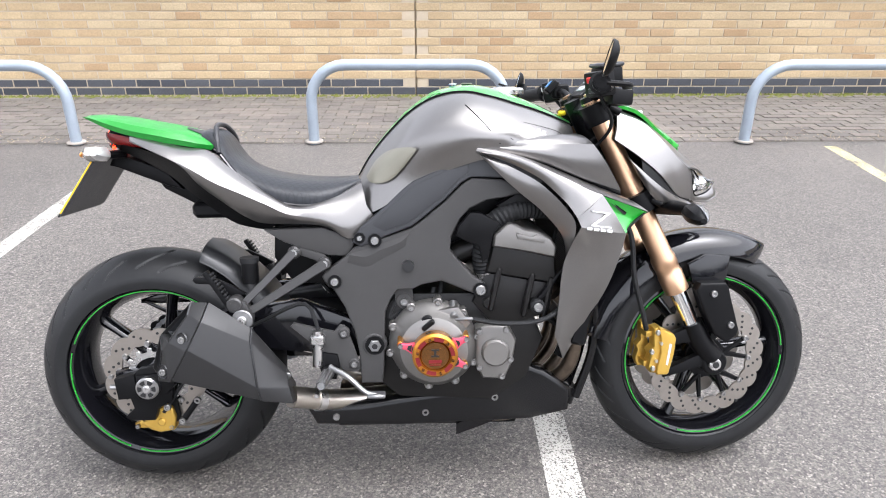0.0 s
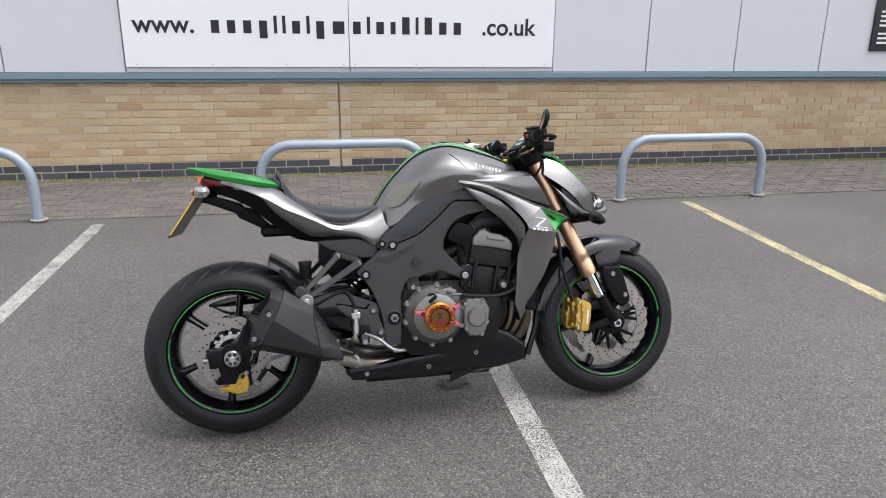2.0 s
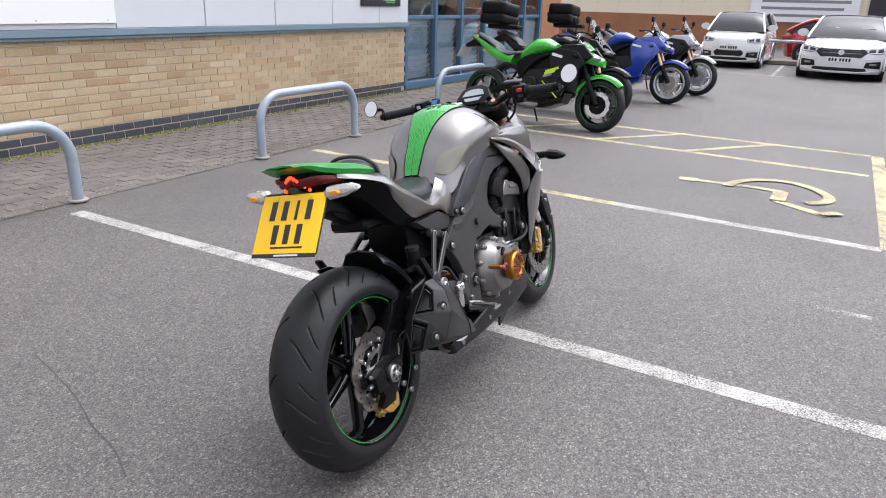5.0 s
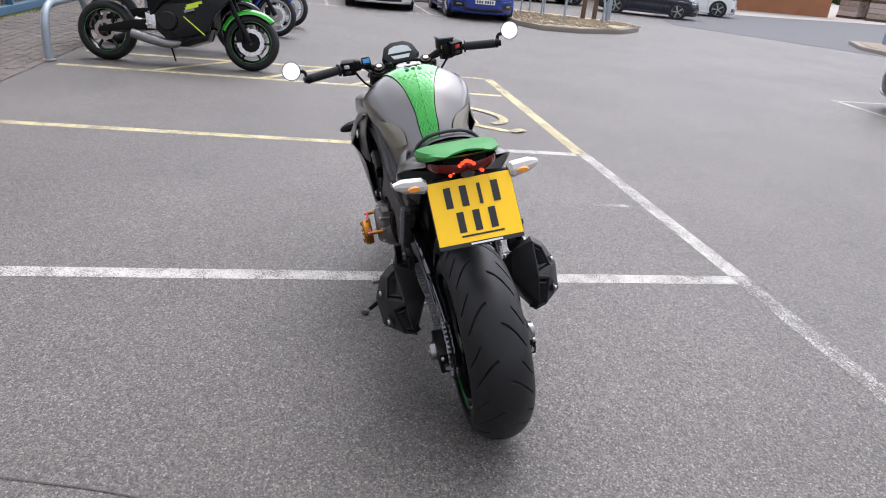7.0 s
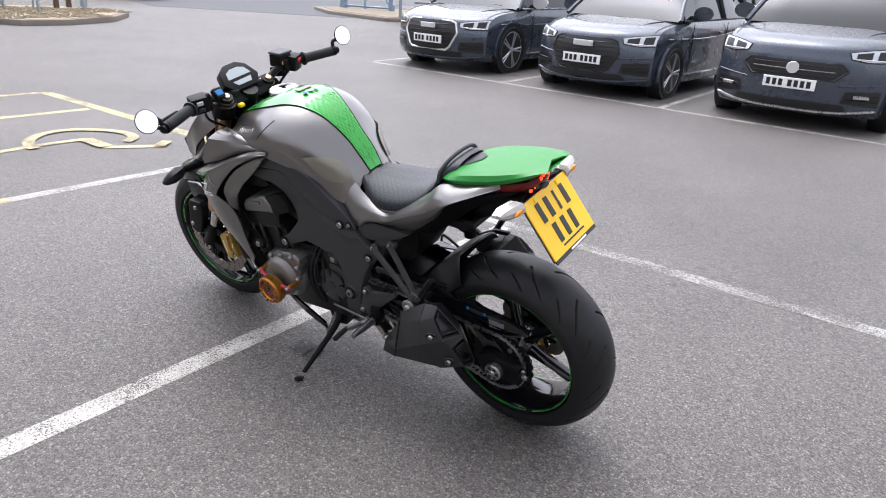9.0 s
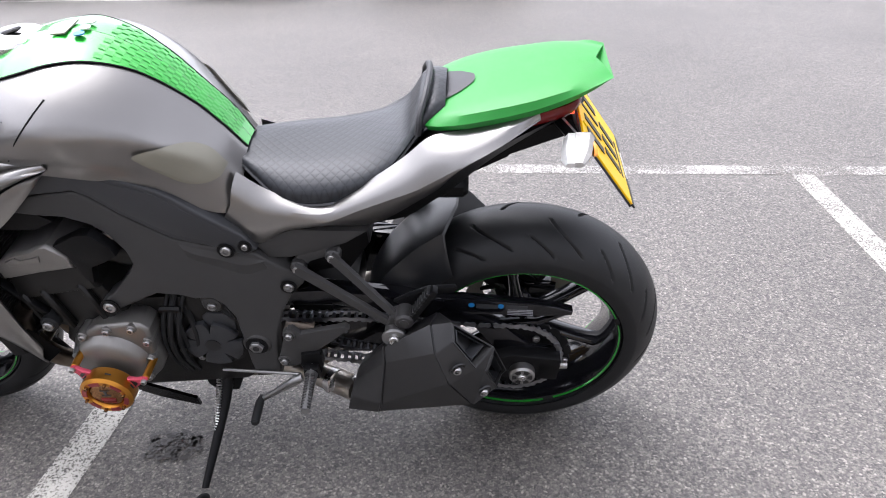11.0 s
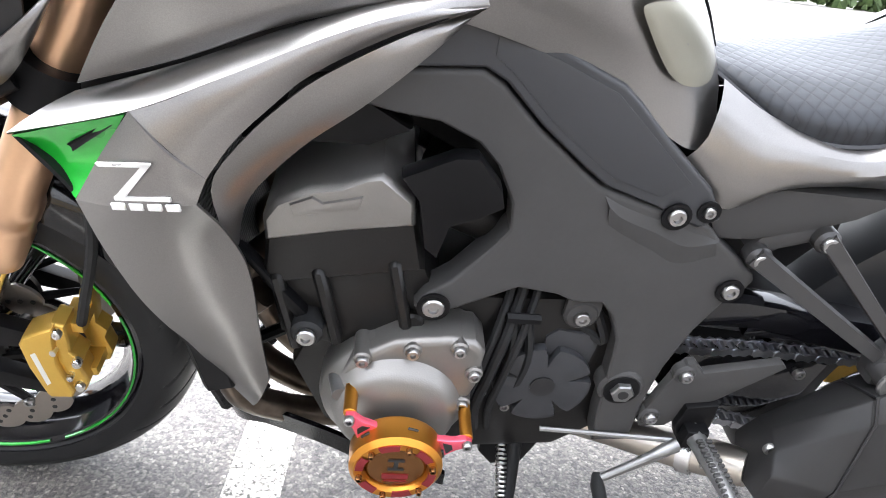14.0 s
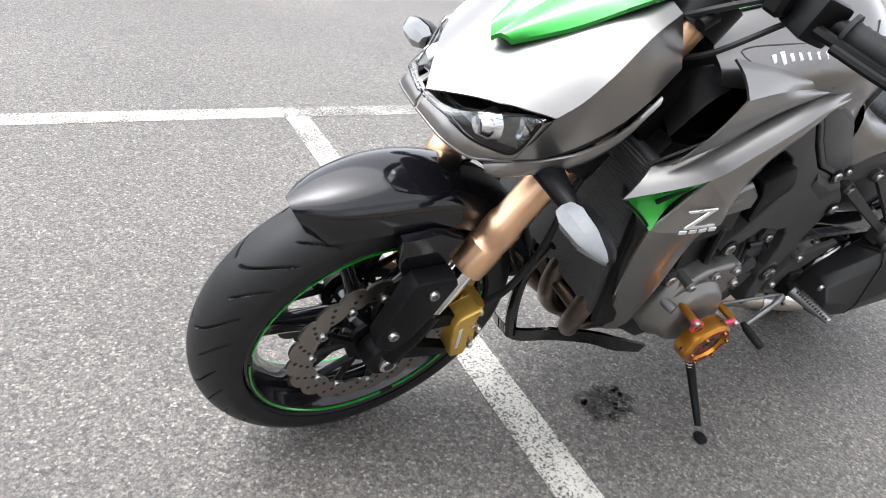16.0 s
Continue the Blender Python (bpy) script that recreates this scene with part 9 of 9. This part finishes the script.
    if rear_plate:
        part("rear_plate", box(L - 0.01, L + 0.02, -0.26, 0.26, 0.66, 0.77, 0.004), PLATE_Y, c, "yellow number plate")
    for k in range(papers):
        y = (-0.42, 0.35, 0.0)[k]
        part("price_sheet", moved(box(-0.002, 0.002, -0.13, 0.13, -0.08, 0.08), pose(x0 + 0.30, y, hood + 0.17, 0, 62 - 90, 0)), PAPER, c, "white price sheet behind the windscreen")
    part("wiper", tube([(x0 + 0.05, -0.5, hood + 0.035), (x0 + 0.09, 0.25, hood + 0.06)], 0.010, 5), CAR_TRIM, c)
    return c


# the row across the lane, noses towards the showroom
make_car("dark slate saloon car with a silver-rimmed grille", pose(5.60, -6.50, 0, 0, 0, -91.5), CAR_SLATE, 4.35, 1.80, 1.38, 0.90, 1.1, (1.05, 1.95, 3.2, 4.15), 0.335, (0.86, 3.49), "deep", silver_mirror=True)
make_car("dark slate hatchback car with papers behind its windscreen", pose(3.06, -6.42, 0, 0, 0, -92), CAR_SLATE, 3.95, 1.74, 1.43, 0.93, 1.0, (0.95, 1.75, 3.1, 3.85), 0.315, (0.78, 3.25), "deep", papers=2)
make_car("dark slate compact sports utility car", pose(0.62, -6.38, 0, 0, 0, -92), CAR_SLATE, 4.23, 1.82, 1.56, 1.02, 1.0, (0.98, 1.70, 3.4, 4.1), 0.345, (0.86, 3.45), "wide", papers=1, dark_bumper=True)
make_car("blue van-like car seen from behind", pose(4.6, -13.2, 0, 0, 0, 86 - 180), CAR_BLUE, 4.2, 1.80, 1.62, 1.02, 0.9, (0.9, 1.5, 3.7, 4.1), 0.33, (0.8, 3.4), "wide", rear_plate=True)
make_car("dark grey car in the second row", pose(7.6, -13.0, 0, 0, 0, -94), CAR_DARK, 4.3, 1.78, 1.45, grille="wide")
# the row at the end of the car park
make_car("small white city car with a round face", pose(17.2, 1.62, 0, 0, 0, -1) @ Matrix.Scale(0.88, 4), CAR_WHITE, 3.57, 1.63, 1.49, 0.98, 0.85, (0.75, 1.45, 2.9, 3.45), 0.30, (0.68, 2.98), "low", papers=2)
make_car("white saloon car with a black grille", pose(15.55, -0.84, 0, 0, 0, -2) @ Matrix.Scale(0.92, 4), CAR_WHITE, 4.65, 1.80, 1.42, 0.90, 1.15, (1.1, 2.0, 3.3, 4.3), 0.335, (0.9, 3.6), "wide", papers=2)
make_car("royal blue hatchback car", pose(14.65, -3.17, 0, 0, 0, 1) @ Matrix.Scale(0.90, 4), CAR_BLUE, 4.02, 1.75, 1.47, 0.96, 0.95, (0.9, 1.7, 3.2, 3.9), 0.32, (0.8, 3.3), "wide", papers=1)
make_car("red car parked side on beyond the kerb", pose(20.75, -2.95, 0, 0, 0, 88) @ Matrix.Scale(0.9, 4), CAR_RED, 4.1, 1.70, 1.34, 0.90, 0.95, (0.9, 1.7, 3.2, 3.95), 0.31, (0.8, 3.35), "wide")
make_car("white coupe car parked side on", pose(25.2, -9.6, 0, 0, 0, 86), CAR_WHITE, 4.6, 1.82, 1.38, 0.92, 1.2, (1.15, 2.1, 3.2, 4.25), 0.335, (0.85, 3.65), "wide")
make_car("dark navy estate car parked side on", pose(21.32, -12.14, 0, 0, 0, 62.6) @ Matrix.Scale(0.78, 4), CAR_DARK, 4.5, 1.78, 1.45, 0.95, 1.05, (1.0, 1.8, 3.7, 4.4), 0.325, (0.86, 3.5), "wide")
make_car("white pick-up style van by the brick building", pose(24.8, -15.6, 0, 0, 0, 66) @ Matrix.Scale(0.8, 4), CAR_WHITE, 4.9, 1.85, 1.75, 1.10, 1.1, (1.05, 1.7, 2.9, 3.2), 0.37, (0.9, 3.9), "wide")

# ---- end of the car park: kerb, planter, hoops, boards ----
PLANT = [(18.19, -3.84), (14.42, -3.88), (13.6, -4.25), (13.52, -5.15), (14.09, -6.38), (15.16, -7.28), (16.22, -7.44), (17.04, -6.54), (17.78, -5.15)]
planter = thing("planter_island", "raised kerbed island filled with pale gravel", "kerb", kind="structure")
part("kerb", prism(PLANT, -0.02, 0.11, 0.02, 2, "xy"), KERB, planter)
inn = [(15.8 + (x - 15.8) * 0.95, -5.55 + (y + 5.55) * 0.93) for x, y in PLANT]
part("soil", prism(inn, 0.05, 0.118, 0.0, 1, "xy"), GRAVEL, planter)
gv, gf = [], []
rnd = random.Random(21)
for i in range(2500):
    x, y = rnd.uniform(13.8, 17.6), rnd.uniform(-7.2, -3.98)
    if (x < 14.9 and y < -6.2) or x > 17.6 - 0.5 * (-4.0 - y):
        continue
    s = rnd.uniform(0.015, 0.045)
    k = len(gv)
    gv += [(x - s, y - s, 0.115), (x + s, y - s * 0.7, 0.115), (x, y + s, 0.115), (x, y, 0.12 + s * 0.8)]
    gf += [(k, k + 1, k + 3), (k + 1, k + 2, k + 3), (k + 2, k, k + 3)]
tagged(part("gravel", (gv, gf), GRAVEL, fix=False), "pale gravel in the kerbed island", "gravel", kind="stuff")
small = make_hoop("cycle_hoop", 1.15, 0.66, 0.032, "galvanised steel cycle hoop in the gravel island", "cycle hoops in the island")
small.matrix_basis = pose(15.24, -5.32, 0.10, 0, 0, -76)
for x, y in ((16.20, -5.02), (17.10, -4.72), (17.75, -4.50)):
    copy_thing(small, pose(x, y, 0.10, 0, 0, -76) @ Matrix.Diagonal((0.62, 1, 1.06, 1)))
POST = mat("brown_timber_post", srgb(92, 74, 58), 0.8, var=0.25, scale=6, bump=0.4, bscale=80)
bd = thing("notice_board", "dark notice board on two brown timber posts", "sign")
for x, y in ((16.34, -6.20), (16.62, -6.62)):
    part("post", box(x - 0.05, x + 0.05, y - 0.05, y + 0.05, 0.08, 2.3, 0.01), POST, bd)
part("panel", moved(box(-0.02, 0.02, -0.42, 0.42, 0.82, 2.3, 0.006), pose(16.42, -6.44, 0, 0, 0, 33)), SIGN_DARK, bd)
part("brace", tube([(16.30, -6.25, 2.1), (16.50, -6.70, 0.72)], 0.025, 6), GALV, bd)
gp = thing("steel_post", "galvanised square steel post", "post")
part("post", box(16.90, 17.02, -7.20, -7.08, 0.0, 2.0, 0.01), GALV, gp)
kb = thing("kerb_far", "concrete kerb at the end of the car park", "kerb", kind="structure")
part("kerb", box(19.4, 19.6, -4.7, 14, 0, 0.12, 0.02), KERB, kb)
tagged(part("pavement_far", box(19.6, 20.3, -4.7, 14, 0, 0.115), CONCRETE), "concrete footway beyond the kerb", "pavement", kind="structure")
rail = make_hoop("guard_rail", 2.3, 0.62, 0.04, "galvanised guard rail hoop at the end of the bays", "guard rails")
rail.matrix_basis = pose(19.0, 2.2, 0, 0, 0, -90)
copy_thing(rail, pose(19.0, -0.6, 0, 0, 0, -90))
tagged(part("road", prism([(18.6, -9.9), (13.6, -13.0), (11.5, -16.5), (14.5, -17.2), (30, -30), (80, -60), (80, -12), (27, -12.6)], 0.001, 0.006, 0, 1, "xy"), ROAD_GREY),
       "smooth blue-grey road beyond the entrance", "road", kind="structure")
tagged(part("yard", prism([(27.5, -17.5), (31, -30), (80, -70), (80, -20), (40, -16)], 0.004, 0.012, 0, 1, "xy"), YARD), "pale concrete builders' yard", "ground", kind="structure")
# gate and customer board
gate = thing("gate", "blue-grey steel gate folded open at the entrance", "gate")
BLUE_STEEL = mat("blue_grey_painted_steel", srgb(132, 152, 174), 0.45, 0.2, var=0.1, scale=4)
part("gate_post", box(15.9, 16.08, -15.2, -15.02, 0, 2.4, 0.01), BLUE_STEEL, gate)
part("gate_post", box(14.35, 14.5, -15.75, -15.6, 0, 2.2, 0.01), BLUE_STEEL, gate)
for z in (0.18, 1.15, 2.1):
    part("gate_rail", tube([(15.98, -15.1, z), (14.42, -15.68, z)], 0.035, 8), BLUE_STEEL, gate)
part("gate_brace", tube([(15.98, -15.1, 2.1), (14.42, -15.68, 0.18)], 0.03, 8), BLUE_STEEL, gate)
part("gate_loop", tube([(15.2, -15.3, 0.0), (15.2, -15.3, 0.7), (14.9, -15.42, 0.95), (14.5, -15.5, 0.98)], 0.04, 8, 14), BLUE_STEEL, gate)
isl = thing("gate_island", "small kerbed gravel bed round the gate post", "kerb", kind="structure")
part("kerb", prism([(16.6, -14.4), (14.9, -13.4), (12.4, -13.1), (10.6, -14.8), (12.5, -17.5), (16.4, -16.4)], -0.02, 0.10, 0.02, 2, "xy"), KERB, isl)
part("gravel_bed", prism([(16.4, -14.55), (14.8, -13.6), (12.5, -13.3), (10.9, -14.8), (12.6, -17.2), (16.2, -16.2)], 0.05, 0.112, 0.0, 1, "xy"), GRAVEL, isl)
cb = thing("customer_board", "white board with red and grey printing by the gate", "sign")
CBM = pose(11.75, -14.2, 0, 0, 0, 48)
part("panel", moved(box(-1.0, 1.0, -0.02, 0.02, 0.42, 1.75, 0.006), CBM), SIGN_WHITE, cb)
for x in (-0.8, 0.8):
    part("post", moved(box(x - 0.04, x + 0.04, 0.03, 0.09, 0.0, 1.8, 0.006), CBM), GALV, cb)
ob = lettering("letters", "CUSTOMER", 0, 0, 0.22, SIGN_RED, cb, 0)
ob.matrix_basis = CBM @ pose(0.92, 0.024, 0.60, 90, 0, 180)
for k in range(3):
    part("dot", moved(disc_y(0.86 - 0.14 * k, 1.0, 0.018, 0.026, 0.045 - 0.008 * k, 16), CBM), SIGN_RED, cb)
part("name_bar", moved(box(-0.55, 0.42, 0.018, 0.026, 0.94, 1.06), CBM), SIGN_GREY, cb)
part("small_bar", moved(box(-0.3, 0.4, 0.018, 0.026, 0.49, 0.53), CBM), SIGN_GREY, cb)

# ---- buildings in the distance ----
cream = thing("far_building", "cream clad unit with an orange brick base", "building")
part("wall", box(30.0, 30.4, -12.5, 22, 1.1, 7.0), CREAM, cream)
for y in np.arange(-12.4, 22, 0.9):
    part("cladding_rib", box(29.96, 30.0, y, y + 0.03, 1.1, 7.0), CREAM, cream)
part("brick_base", box(29.95, 30.4, -12.5, 22, 0, 1.1), FAR_BRICK, cream)
part("roof", box(29.7, 40, -12.8, 22.2, 7.0, 7.3), TRIM, cream)
part("side_wall", box(30.4, 40, -12.5, -12.1, 0, 7.0), CREAM, cream)
part("door", box(29.9, 29.97, -2.6, -1.2, 0, 3.2), SIGN_DARK, cream)
part("door_surround", box(29.85, 29.95, -3.3, -2.6, 0, 3.4), POST, cream)
part("downpipe", tube([(29.9, -4.0, 0), (29.9, -4.0, 7)], 0.06, 8), TRIM, cream)
part("banner", box(29.86, 29.92, -0.9, 2.9, 0.95, 3.0), SIGN_WHITE, cream, "white banner with pale printed lines")
for k in range(5):
    part("banner_bar", box(29.85, 29.862, -0.6 + 0.2 * (k % 2), 2.5, 1.15 + 0.26 * k, 1.25 + 0.26 * k), SIGN_GREY, cream)
brk = thing("brick_building", "low orange brick building beyond the road", "building")
part("wall", box(33, 40, -26, -14.5, 0, 3.5), FAR_BRICK, brk)
part("roof", box(32.6, 40.4, -26.4, -14.1, 3.5, 3.8), TRIM, brk)
for y in (-24, -20.5, -17):
    part("window", box(32.96, 33.0, y, y + 1.4, 1.0, 2.3), CAR_GLASS, brk)
# wrapped stacks of bricks in the builders' yard
WRAP = make_piece("wrapped_brick_stack", [srgb(176, 160, 148), srgb(150, 136, 128), srgb(196, 186, 178), srgb(136, 122, 112)], 0.6, 6, 0.5)
src = None
for r in range(2):
    for k in range(16):
        x, y = 33.5 + 0.75 * k + r * 1.2, -29.5 - 1.15 * k + r * 0.9
        for lv in range(2 + (k + r) % 2):
            if src is None:
                st = thing("brick_stack", "pale wrapped stack of bricks on a pallet", "pallet", "brick stacks in the yard")
                for q in range(3):
                    part("layer", box(-0.5, 0.5, -0.5, 0.5, 0.12 + 0.27 * q, 0.38 + 0.27 * q, 0.02), WRAP, st)
                part("pallet", join(*[box(-0.52, 0.52, a, a + 0.1, 0.0, 0.12) for a in (-0.5, -0.05, 0.4)]), POST, st)
                src = st
                st.matrix_basis = pose(x, y, 0.012, 0, 0, 34)
            else:
                copy_thing(src, pose(x, y, 0.012 + 0.94 * lv, 0, 0, 34 + 3 * math.sin(k * 3.1 + lv)))
# hedge line closing the horizon
LEAF = make_piece("hedge_leaves", [srgb(60, 78, 40), srgb(78, 96, 50), srgb(48, 64, 34)], 0.8, 5, 0.6, False)
hv, hf = [], []
rnd = random.Random(5)
for i in range(5000):
    t = rnd.random()
    x, y = -60 + 150 * t, -62 + 10 * math.sin(t * 9) + rnd.uniform(-2, 2)
    z = abs(rnd.gauss(0, 1.6)) + 0.2
    s = rnd.uniform(0.25, 0.6)
    k = len(hv)
    for q in range(3):
        a = rnd.uniform(0, 6.28)
        hv += [(x - s * math.cos(a), y - s * math.sin(a), z - s * 0.5), (x + s * math.cos(a), y + s * math.sin(a), z - s * 0.3), (x + rnd.uniform(-s, s), y + rnd.uniform(-s, s), z + s)]
        hf.append((k + 3 * q, k + 3 * q + 1, k + 3 * q + 2))
tagged(part("hedge", (hv, hf), LEAF, fix=False), "ragged green hedge along the far boundary", "hedge", kind="stuff")
